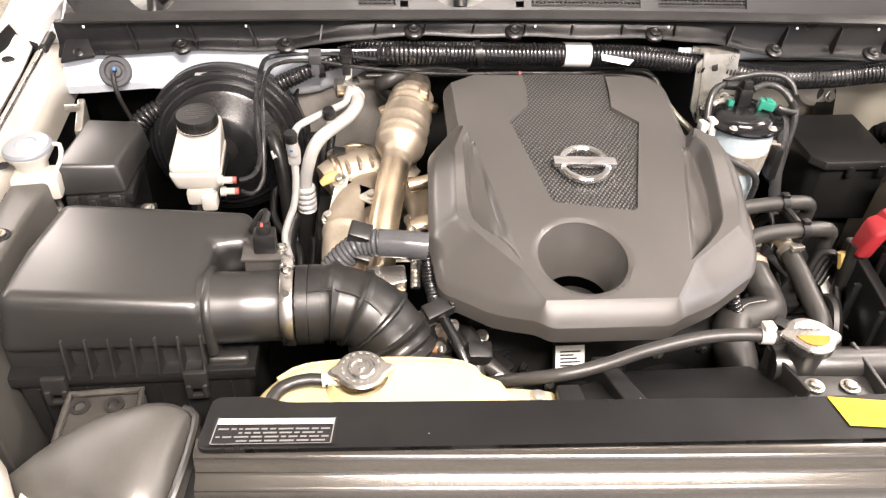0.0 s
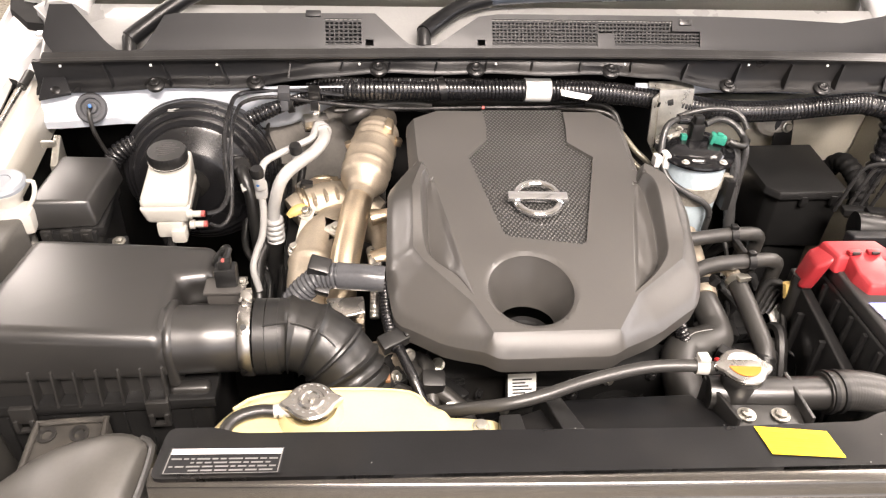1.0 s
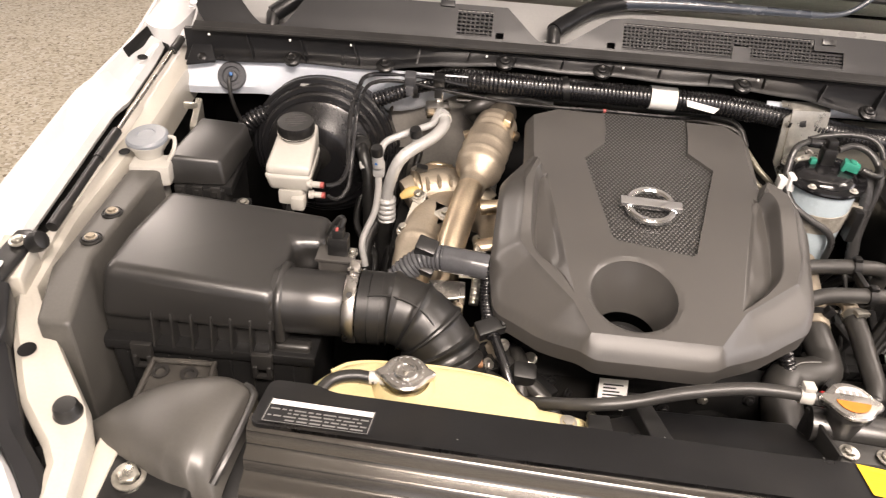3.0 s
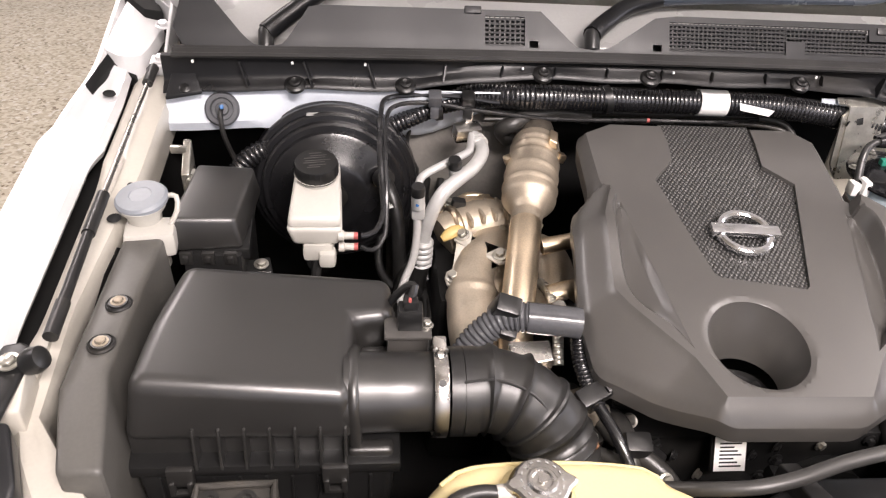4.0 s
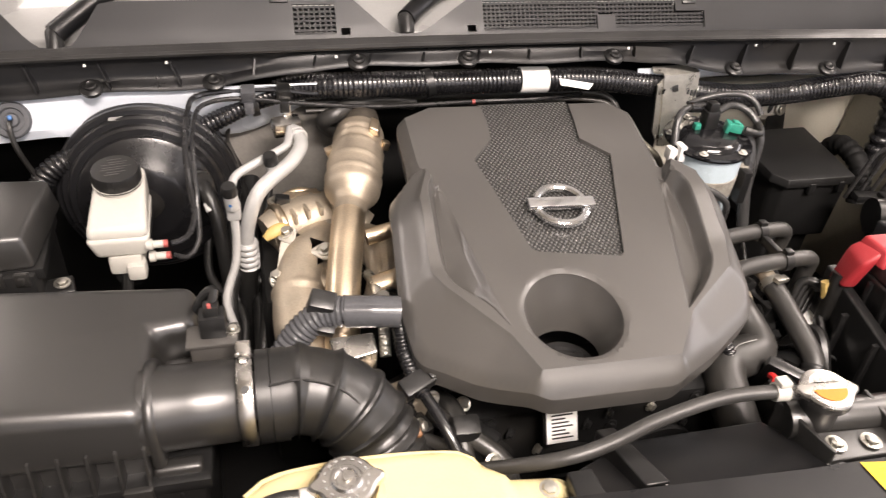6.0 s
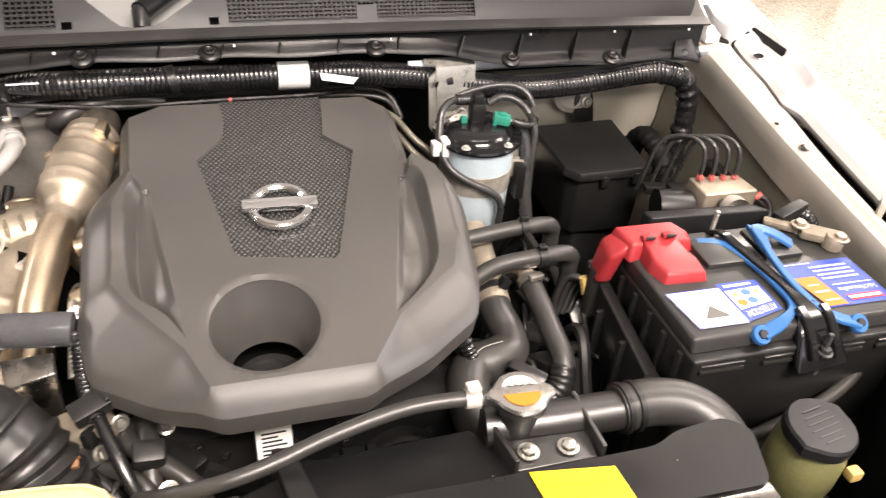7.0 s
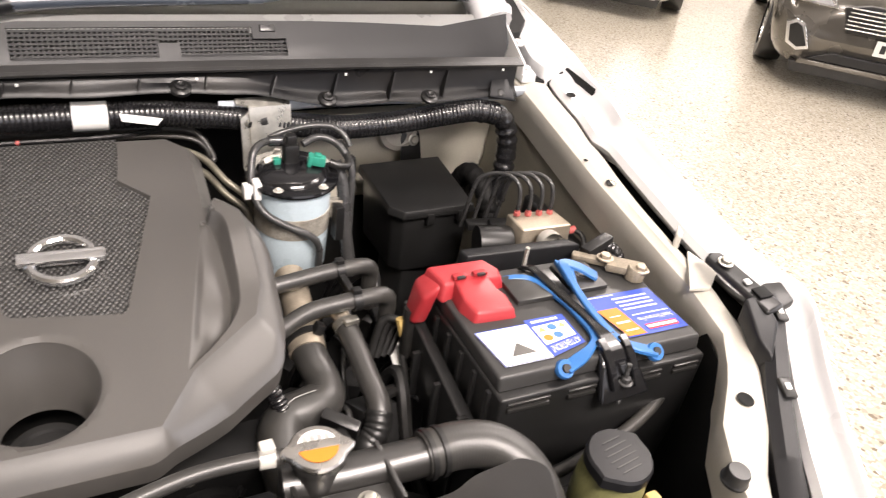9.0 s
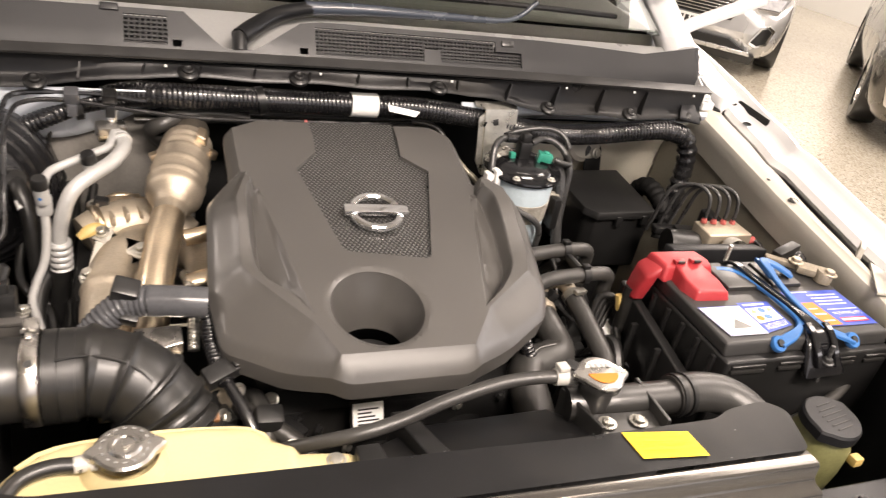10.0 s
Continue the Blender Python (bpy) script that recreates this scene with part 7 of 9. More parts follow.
    for ring in rings[:4]:
        for v in ring:
            a = math.atan2(v.co.y, v.co.x)
            k = 1 + 0.30 * max(0, math.cos(2 * a)) ** 8
            v.co.x, v.co.y = v.co.x * k, v.co.y * k
    cm = pose(0.233, 0.537, 1.066, 3, 0, -6) @ Matrix.Diagonal((0.88, 0.88, 1, 1))
    bmesh.ops.transform(bm, matrix=cm, verts=bm.verts)
    cap = part("cap", bm, STEEL, rc, "steel cap with a half orange, half white label", angle=30)
    for name, mat_, a0, a1 in (("label_lower", ORANGE, 190, 350), ("label_upper", PAPER, 20, 160)):
        bm = bmesh.new()
        arc = [cm @ Vector((0.0195 * math.cos(radians(a)), 0.0195 * math.sin(radians(a)), 0.0087)) for a in range(a0, a1 + 1, 10)]
        bm.faces.new([bm.verts.new(p) for p in arc])
        part(name, bm, mat_, cap)
    bm = bmesh.new()
    for x in (-0.011, -0.004, 0.003, 0.010):
        box(bm, (x, 0.0095, 0.0092), (0.0045, 0.006, 0.0006), 0)
    bmesh.ops.transform(bm, matrix=cm, verts=bm.verts)
    part("print", bm, INKGREY, cap)
    # mounting bracket with two bolts
    bm = bmesh.new()
    hexa(bm, [(0.212, 0.518, 1.036), (0.292, 0.512, 1.036), (0.288, 0.484, 1.034), (0.214, 0.486, 1.034)], [(0.212, 0.518, 1.0), (0.292, 0.512, 1.0), (0.288, 0.484, 1.0), (0.214, 0.486, 1.0)], 0.002)
    hexa(bm, [(0.205, 0.556, 1.040), (0.209, 0.556, 1.040), (0.214, 0.484, 1.050), (0.210, 0.484, 1.050)], [(0.205, 0.556, 1.0), (0.209, 0.556, 1.0), (0.214, 0.484, 1.0), (0.210, 0.484, 1.0)], 0.001)
    hexa(bm, [(0.288, 0.545, 1.052), (0.292, 0.545, 1.052), (0.295, 0.484, 1.046), (0.291, 0.484, 1.046)], [(0.288, 0.545, 1.0), (0.292, 0.545, 1.0), (0.295, 0.484, 1.0), (0.291, 0.484, 1.0)], 0.001)
    part("bracket", bm, SATIN, rc)
    for x, y in ((0.230, 0.501), (0.266, 0.498)):
        bm = bmesh.new()
        bolt(bm, (x, y, 1.0365), 0.0062, 0.005)
        part("bolt", bm, ZINC, rc)
    rh = thing("radiator_hose", (0.39, 0.51, 0.90), "thick grey rubber radiator hose with a fine woven texture", "hose")
    bm = bmesh.new()
    sweep(bm, [(0.330, 0.529, 1.034), (0.365, 0.529, 1.035), (0.398, 0.520, 1.032), (0.420, 0.498, 1.022), (0.430, 0.470, 1.0), (0.434, 0.45, 0.96), (0.434, 0.44, 0.88)], lambda s, u: 0.0222 + 0.00016 * math.sin(2 * math.pi * s / 0.0036), 26, 0.0014)
    part("hose", bm, HOSE, rh, angle=60)
    for x in (0.331, 0.343):
        bm = bmesh.new()
        lathe(bm, [(0.0222, 0), (0.0242, 0.0005), (0.0242, 0.0055), (0.0222, 0.006)], pose(x, 0.529, 1.0345, 0, 90, 0), 30)
        part("band", bm, BLACK, rh)


coolant_tank()


# ---- middle right: hoses and fuel filter ----
def right_hoses():
    up = thing("upper_coolant_hose", (0.28, 0.68, 0.85), "thick bent grey rubber coolant hose", "hose")
    part("hose", tube([(0.297, 0.768, 0.987), (0.299, 0.742, 0.980), (0.303, 0.720, 0.970), (0.297, 0.698, 0.962), (0.275, 0.690, 0.960), (0.253, 0.686, 0.958), (0.240, 0.668, 0.952), (0.238, 0.635, 0.935), (0.245, 0.595, 0.90)], lambda s, u: 0.0195 + 0.005 * ease(0.18, 0.36, u), 26, 0.004), HOSE, up)
    part("seam_line", tube([(0.285, 0.690, 0.9862), (0.268, 0.688, 0.9858), (0.254, 0.684, 0.9835), (0.243, 0.668, 0.9765), (0.240, 0.640, 0.9620)], 0.0006, 6), INKGREY, up, "pale printed seam line")
    part("housing", tube([(0.309, 0.872, 1.012), (0.307, 0.845, 1.006), (0.304, 0.81, 0.997), (0.299, 0.775, 0.990), (0.297, 0.755, 0.984)], lambda s, u: 0.0185 + 0.003 * ease(0.5, 0.8, u), 22, 0.005), ALU, up, "cast aluminium outlet")
    bm = bmesh.new()
    lathe(bm, [(0.0265, 0), (0.029, 0.0005), (0.029, 0.008), (0.0265, 0.0085)], look((0.2975, 0.766, 0.987), (0.300, 0.738, 0.979)) @ Matrix.Diagonal((0.86, 0.86, 1, 1)), 28)
    box(bm, (0.311, 0.762, 1.010), (0.012, 0.012, 0.014), 0.003, (0, 30, 0))
    part("clamp", bm, BLACK, up)
    by = thing("bypass_hose", (0.34, 0.70, 0.85), "slim grey rubber bypass hose with a spring clamp", "hose")
    part("hose", tube([(0.344, 0.762, 1.006), (0.3445, 0.742, 1.001), (0.346, 0.70, 0.987), (0.348, 0.662, 0.970), (0.340, 0.645, 0.953), (0.324, 0.634, 0.935), (0.318, 0.61, 0.90)], 0.0130, 20), HOSE, by)
    part("nozzle", tube([(0.306, 0.800, 0.994), (0.320, 0.797, 1.006), (0.334, 0.790, 1.013), (0.342, 0.778, 1.012), (0.344, 0.758, 1.006)], 0.0100, 18), ALU, by)
    bm = bmesh.new()
    lathe(bm, [(0.0152, 0), (0.0168, 0.0005), (0.0168, 0.009), (0.0152, 0.0095)], look((0.344, 0.757, 1.0055), (0.3445, 0.742, 1.001)) @ Matrix.Diagonal((0.88, 0.88, 1, 1)), 24)
    box(bm, (0.346, 0.752, 1.0205), (0.018, 0.010, 0.006), 0.0015, (0, 0, 10))
    part("clamp", bm, ZINC, by)
    part("sleeve", tube([(0.347, 0.657, 0.966), (0.339, 0.644, 0.952), (0.324, 0.634, 0.935), (0.318, 0.612, 0.905)], ribbed(0.0155, 0.007, 0.0012), 16, 0.002), RUBBER, by)
    for y, z, name in ((0.826, 1.040, 0), (0.768, 1.036, 1)):
        hp = thing("heater_hose", (0.33, y, 1.0), "dusty grey heater hose clipped beside its twin", "hose", "heater hoses")
        pts = [(0.262, y - 0.006 - 0.01 * name, z - 0.006 - 0.006 * name), (0.30, y - 0.003, z - 0.003), (0.345, y, z), (0.385, y + 0.002, z), (0.398, y + 0.004, z - 0.006), (0.402, y + 0.008, z - 0.02), (0.402, y + 0.012, z - 0.07)]
        part("hose", tube(pts, 0.0102, 18), HOSE, hp)
    bm = bmesh.new()
    for y, z in ((0.826, 1.040), (0.768, 1.036)):
        lathe(bm, [(0.0108, 0), (0.0125, 0), (0.0125, 0.010), (0.0108, 0.010)], pose(0.352, y, z, 0, 90, 0), 20)
        box(bm, (0.357, y, z + 0.0135), (0.010, 0.010, 0.006), 0.0015)
    box(bm, (0.357, 0.797, 1.036), (0.008, 0.045, 0.012), 0.002)
    solo("hose_clip", bm, BLACK, "black twin clip holding two heater hoses", "clip")
    rnd = random.Random(21)
    cl = thing("engine_side_parts", (0.34, 0.72, 0.70), "dark brackets, harness tails and fasteners beside the engine", "engine parts")
    for k in range(40):
        bm = bmesh.new()
        c = (rnd.uniform(0.26, 0.42), rnd.uniform(0.60, 0.92), rnd.uniform(0.78, 0.955))
        box(bm, c, (rnd.uniform(0.012, 0.05), rnd.uniform(0.012, 0.05), rnd.uniform(0.02, 0.08)), 0.004, (rnd.uniform(-25, 25), rnd.uniform(-25, 25), rnd.uniform(0, 90)))
        part("bracket", bm, (DARK, BLACK, DARK, DARK, BLACK, RUBBER)[k % 6], cl)
    for k in range(14):
        x, y = rnd.uniform(0.27, 0.42), rnd.uniform(0.58, 0.85)
        bm = tube([(x, y, 0.82), (x + rnd.uniform(-0.04, 0.04), y + 0.03, rnd.uniform(0.90, 0.97)), (x + rnd.uniform(-0.05, 0.05), y + 0.09, rnd.uniform(0.90, 0.98)), (x + rnd.uniform(-0.05, 0.05), y + 0.14, 0.86)], rnd.choice((0.0035, 0.005, 0.008)), 8)
        part("cable", bm, RUBBER if k % 4 else LOOM, cl)
    part("tape_marker", tube([(0.262, 0.62, 0.985), (0.266, 0.625, 0.99), (0.268, 0.635, 0.985)], 0.004, 8), REDINK, cl, "red lead end")
    bm = bmesh.new()
    hexa(bm, [(0.405, 0.774, 0.960), (0.432, 0.754, 0.962), (0.419, 0.722, 0.957), (0.395, 0.718, 0.952)], [(0.405, 0.774, 0.956), (0.432, 0.754, 0.958), (0.419, 0.722, 0.953), (0.395, 0.718, 0.948)], 0.001)
    part("foil_shield", bm, PAPER, cl, "crumpled pale foil patch")
    part("cable", tube([(0.424, 0.768, 1.0), (0.418, 0.752, 0.985), (0.408, 0.733, 0.972), (0.404, 0.705, 0.95)], 0.0045, 8), RUBBER, cl)
    for k in range(4):
        part("cable", tube([(0.375 + 0.008 * k, 0.755, 0.955), (0.395 + 0.008 * k, 0.765, 1.002 - 0.006 * k), (0.42 + 0.004 * k, 0.745, 0.998 - 0.006 * k), (0.44, 0.735, 0.99), (0.455, 0.74, 1.0)], 0.0055, 10), RUBBER, cl)
    part("tape_marker", tube([(0.404, 0.742, 1.018), (0.406, 0.739, 1.008), (0.408, 0.737, 0.997)], 0.006, 8), YELPLAS, cl, "orange-yellow tape end")
    # conduit under the cover's right edge
    solo("loom_tail", tube([(0.235, 0.70, 1.0), (0.243, 0.69, 0.985), (0.250, 0.675, 0.96), (0.25, 0.66, 0.92)], ribbed(0.010, 0.0055, 0.0018), 14, 0.0014), LOOM, "black corrugated conduit under the cover", "wiring loom")


right_hoses()


def fuel_filter():
    ff = thing("fuel_filter", (0.345, 0.965, 0.93), "pale blue fuel filter canister with a black flanged head", "fuel filter")
    tilt = pose(0.345, 0.966, 0.945, 4, 0, 0)
    bm = bmesh.new()
    lathe(bm, [(0, -0.004), (0.028, -0.003), (0.041, 0.006), (0.0468, 0.022), (0.0480, 0.060), (0.0480, 0.140), (0.0470, 0.146)], tilt, 44)
    part("canister", bm, PALEBLUE, ff)
    bm = bmesh.new()
    lathe(bm, [(0.0480, 0), (0.0490, 0.0006), (0.0490, 0.030), (0.0480, 0.0306)], pose(0.345, 0.9605, 1.024, 4, 0, 0), 44)
    box(bm, (0.397, 0.944, 1.044), (0.022, 0.004, 0.026), 0.0015, (0, 0, -20))
    box(bm, (0.399, 0.952, 1.044), (0.022, 0.004, 0.026), 0.0015, (0, 0, -20))
    band = part("clamp_band", bm, material("dusty_band", (0.33, 0.31, 0.27), 0.55, metal=0.3, vary=0.3, scale=60, dirt=0.5), ff, "dusty zinc clamp band")
    for z in (1.042, 1.030):
        bm = bmesh.new()
        bolt(bm, (0.402, 0.940, z), 0.004, 0.006, (90, 0, 40))
        part("bolt", bm, ZINC, band)
    bm = bmesh.new()
    lathe(bm, [(0.047, 0), (0.0590, 0.001), (0.0600, 0.004), (0.0590, 0.0065), (0.046, 0.0075), (0.043, 0.012), (0.036, 0.016), (0.02, 0.018), (0, 0.018)], pose(0.345, 0.963, 1.088, 4, 0, 0), 48)
    head = part("head", bm, GLOSSBLK, ff, "glossy black flanged head")
    for a in (20, 95, 165, 235, 300):
        bm = bmesh.new()
        bolt(bm, (0.345 + 0.053 * math.cos(radians(a)), 0.963 + 0.053 * math.sin(radians(a)), 1.0955 + 0.0035 * math.sin(radians(a))), 0.0038, 0.004)
        part("screw", bm, RESV, head)
    # ports, plugs and lines
    bm = bmesh.new()
    box(bm, (0.345, 0.972, 1.118), (0.020, 0.020, 0.026), 0.004)
    box(bm, (0.345, 0.972, 1.135), (0.014, 0.014, 0.016), 0.003)
    part("centre_plug", bm, BLACK, ff)
    bm = bmesh.new()
    box(bm, (0.376, 0.955, 1.112), (0.020, 0.014, 0.013), 0.003, (0, 8, -18))
    box(bm, (0.376, 0.955, 1.119), (0.009, 0.010, 0.004), 0.001, (0, 8, -18))
    box(bm, (0.367, 0.959, 1.112), (0.006, 0.017, 0.015), 0.002, (0, 8, -18))
    part("green_plug", bm, GREENP, ff, "teal plug")
    bm = bmesh.new()
    box(bm, (0.326, 0.968, 1.110), (0.009, 0.009, 0.009), 0.002)
    part("green_cap", bm, GREENP, ff, "small green cap")
    part("plug_lead", tube([(0.390, 0.951, 1.110), (0.402, 0.946, 1.106), (0.414, 0.948, 1.104), (0.420, 0.962, 1.108), (0.418, 0.99, 1.118)], 0.005, 12), RUBBER, ff)
    for pts, r in (
        ([(0.340, 0.985, 1.128), (0.318, 0.985, 1.130), (0.300, 0.975, 1.124), (0.292, 0.962, 1.105), (0.290, 0.945, 1.080), (0.300, 0.925, 1.060), (0.325, 0.912, 1.045), (0.350, 0.905, 1.033), (0.364, 0.905, 1.015), (0.367, 0.91, 0.98)], 0.0055),
        ([(0.325, 1.000, 1.128), (0.345, 1.003, 1.133), (0.375, 1.000, 1.140), (0.405, 0.995, 1.140), (0.420, 0.985, 1.132), (0.427, 0.975, 1.118)], 0.0045),
        ([(0.365, 0.985, 1.122), (0.385, 0.990, 1.128), (0.405, 0.985, 1.124), (0.418, 0.97, 1.112), (0.424, 0.955, 1.09), (0.42, 0.945, 1.04), (0.418, 0.935, 0.97)], 0.0055),
        ([(0.405, 0.97, 1.10), (0.413, 0.955, 1.07), (0.412, 0.94, 1.02), (0.418, 0.92, 0.95)], 0.010),
    ):
        part("fuel_line", tube(pts, r * 0.9, 12), GREYLINE, ff)
    part("line_sleeve", tube([(0.343, 0.984, 1.1285), (0.332, 0.985, 1.1295), (0.320, 0.985, 1.130)], 0.0072, 12), LOOM, ff)
    bm = bmesh.new()
    box(bm, (0.284, 0.948, 1.082), (0.012, 0.016, 0.018), 0.003)
    box(bm, (0.294, 0.944, 1.085), (0.010, 0.020, 0.024), 0.003)
    part("white_coupling", bm, PAPER, ff, "white line coupling")
    for c, size in (((0.428, 0.972, 1.095), (0.010, 0.014, 0.020)), ((0.40, 0.935, 1.03), (0.012, 0.02, 0.05))):
        bm = bmesh.new()
        box(bm, c, size, 0.002)
        part("line_clip", bm, BLACK, ff)
    ff.location = (0.338, 0.963, 0.944)
    bk = thing("filter_bracket", (0.325, 1.06, 1.0), "bare zinc sheet bracket with a square hole above the filter", "bracket")
    bm = bmesh.new()
    hexa(bm, [(0.290, 1.066, 1.170), (0.362, 1.068, 1.170), (0.364, 1.058, 1.160), (0.306, 1.054, 1.160), (0.306, 1.058, 1.163), (0.290, 1.058, 1.166)], [(p[0], p[1], p[2] - 0.003) for p in ((0.290, 1.066, 1.170), (0.362, 1.068, 1.170), (0.364, 1.058, 1.160), (0.306, 1.054, 1.160), (0.306, 1.058, 1.163), (0.290, 1.058, 1.166))], 0)
    hexa(bm, [(0.306, 1.054, 1.161), (0.364, 1.058, 1.161), (0.364, 1.061, 1.161), (0.306, 1.057, 1.161)], [(0.308, 1.030, 1.06), (0.362, 1.034, 1.06), (0.362, 1.037, 1.06), (0.308, 1.033, 1.06)], 0)
    hexa(bm, [(0.293, 1.044, 1.150), (0.306, 1.054, 1.155), (0.306, 1.057, 1.155), (0.293, 1.047, 1.150)], [(0.293, 1.030, 1.085), (0.308, 1.033, 1.06), (0.308, 1.036, 1.06), (0.293, 1.033, 1.085)], 0)
    part("sheet", bm, ZINC, bk)
    bm = bmesh.new()
    box(bm, (0.3055, 1.0455, 1.140), (0.005, 0.002, 0.007), 0, (10, 0, 40))
    part("square_hole", bm, DARK, bk)


fuel_filter()
# ---- right half of the bay ----
def fuse_box():
    fb = thing("fuse_box", (0.575, 1.05, 0.72), "large black plastic fuse box with a deep lid", "fuse box")
    top = [(0.502, 1.132, 1.022), (0.646, 1.135, 1.022), (0.631, 0.976, 1.0165), (0.517, 0.981, 1.014), (0.501, 1.003, 1.0145)]
    low = [(0.500, 1.134, 1.008), (0.648, 1.137, 1.008), (0.634, 0.973, 1.0035), (0.515, 0.978, 1.001), (0.498, 1.001, 1.0015)]
    bm = bmesh.new()
    hexa(bm, top, low, 0.0025, 2)
    part("lid", bm, BLACK, fb)
    bm = bmesh.new()
    hexa(bm, [(0.507, 1.128, 1.010), (0.641, 1.130, 1.010), (0.627, 0.981, 1.006), (0.520, 0.986, 1.004), (0.506, 1.005, 1.005)], [(0.511, 1.12, 0.90), (0.638, 1.122, 0.90), (0.625, 0.986, 0.90), (0.524, 0.990, 0.90), (0.511, 1.008, 0.90)], 0.006)
    hexa(bm, [(0.515, 1.06, 0.905), (0.63, 1.09, 0.905), (0.62, 1.01, 0.905), (0.53, 0.995, 0.905)], [(0.515, 1.06, 0.70), (0.63, 1.09, 0.70), (0.62, 1.01, 0.70), (0.53, 0.995, 0.70)], 0.006)
    part("body", bm, BLACK, fb)
    for p in ((0.560, 0.979, 0.998), (0.610, 0.977, 1.000)):
        bm = bmesh.new()
        box(bm, p, (0.014, 0.006, 0.018), 0.0015, (0, 0, 10))
        part("catch", bm, BLACK, fb)
    bm = bmesh.new()
    prism(bm, rounded([(-0.020, -0.04), (0.020, -0.04), (0.018, 0.022), (0.010, 0.032), (-0.010, 0.032), (-0.018, 0.022)], 0.006), 0, 0.004, 0.001, 2, pose(0.606, 1.166, 1.030, 75, 0, 6))
    tab = part("mount_tab", bm, BLACK, fb)
    bm = bmesh.new()
    bolt(bm, (0.608, 1.160, 1.044), 0.0065, 0.007, (75, 0, 6))
    part("bolt", bm, ZINC, tab)
    # pressed firewall swelling and dark corner items
    bm = bmesh.new()
    hexa(bm, [(0.40, 1.165, 1.095), (0.80, 1.165, 1.095), (0.80, 1.185, 1.04), (0.40, 1.185, 1.04)], [(0.40, 1.195, 1.095), (0.80, 1.195, 1.095), (0.80, 1.198, 0.76), (0.40, 1.198, 0.76)], 0.006, 3)
    part("firewall_swage", bm, SWAGE, body, "beige oversprayed firewall panel")
    bm = bmesh.new()
    lathe(bm, [(0, 0), (0.030, 0.001), (0.036, 0.006), (0.034, 0.012), (0.026, 0.014), (0.018, 0.010), (0, 0.010)], pose(0.583, 1.178, 1.058, 82, 0, 0), 30)
    part("blank_plug", bm, PRIMER, body, "round pale blanking plate")
    dk = thing("brake_line_manifold", (0.66, 1.06, 0.90), "dark rubber-sleeved cable passage in the bay's corner", "cable sleeve")
    part("sleeve", tube([(0.668, 1.10, 0.98), (0.672, 1.085, 1.01), (0.675, 1.06, 1.02), (0.68, 1.02, 1.0), (0.68, 1.0, 0.95)], ribbed(0.017, 0.012, 0.002), 20, 0.003), DARK, dk)


fuse_box()


def abs_unit():
    ab = thing("abs_pump", (0.67, 0.86, 0.93), "bare aluminium brake pump block with four bent steel pipes", "brake pump")
    bm = bmesh.new()
    hexa(bm, [(0.630, 0.886, 1.050), (0.698, 0.870, 1.056), (0.708, 0.834, 1.050), (0.636, 0.848, 1.042)], [(0.630, 0.886, 0.97), (0.698, 0.870, 0.97), (0.708, 0.834, 0.97), (0.636, 0.848, 0.97)], 0.003)
    part("block", bm, ALU, ab)
    bm = bmesh.new()
    lathe(bm, [(0, 0), (0.024, 0), (0.026, 0.006), (0.026, 0.05), (0, 0.05)], pose(0.632, 0.868, 1.010, 0, -90, -14), 26)
    part("motor", bm, BLACK, ab)
    bm = bmesh.new()
    lathe(bm, [(0, 0), (0.017, 0), (0.018, 0.004), (0.018, 0.02)], pose(0.668, 0.832, 1.030, 80, 0, -10), 24)
    part("round_plug", bm, RESV, ab)
    bm = bmesh.new()
    box(bm, (0.672, 0.895, 0.99), (0.11, 0.03, 0.07), 0.005, (0, 0, -12))
    box(bm, (0.655, 0.915, 1.012), (0.13, 0.02, 0.012), 0.004, (0, 0, -12))
    box(bm, (0.66, 0.86, 0.84), (0.10, 0.08, 0.26), 0.006)
    part("controller", bm, BLACK, ab)
    for x, y in ((0.640, 0.876), (0.656, 0.872), (0.673, 0.869), (0.689, 0.866)):
        bm = bmesh.new()
        lathe(bm, [(0.0052, 0), (0.0052, 0.005), (0.0038, 0.006), (0.0038, 0.008), (0, 0.008)], pose(x, y, 1.051), 6)
        part("union", bm, DULLRED, ab, "red-capped union")
        part("brake_pipe", tube([(x, y, 1.060), (x, y, 1.075), (x - 0.001, y + 0.006, 1.095), (x - 0.010, y + 0.022, 1.104), (x - 0.026, y + 0.040, 1.100), (x - 0.040, y + 0.052, 1.085), (x - 0.046, y + 0.058, 1.05), (x - 0.046, y + 0.07, 1.0)], 0.0031, 10), GREYLINE, ab)
    bm = bmesh.new()
    lathe(bm, [(0.0055, 0), (0.0055, 0.012), (0, 0.012)], pose(0.708, 0.840, 1.035, 0, 80, 0), 12)
    part("side_union", bm, DULLRED, ab)
    part("side_pipe", tube([(0.718, 0.838, 1.036), (0.724, 0.830, 1.034), (0.722, 0.815, 1.024), (0.70, 0.80, 1.005)], 0.004, 10), RUBBER, ab)
    bm = bmesh.new()
    hexa(bm, [(0.712, 0.965, 1.030), (0.735, 0.965, 1.030), (0.735, 0.80, 1.015), (0.715, 0.80, 1.015)], [(0.70, 0.965, 0.75), (0.735, 0.965, 0.75), (0.735, 0.80, 0.75), (0.70, 0.80, 0.75)], 0.006)
    solo("side_shield", bm, BLACK, "black plastic shield along the inner fender", "shield")


abs_unit()


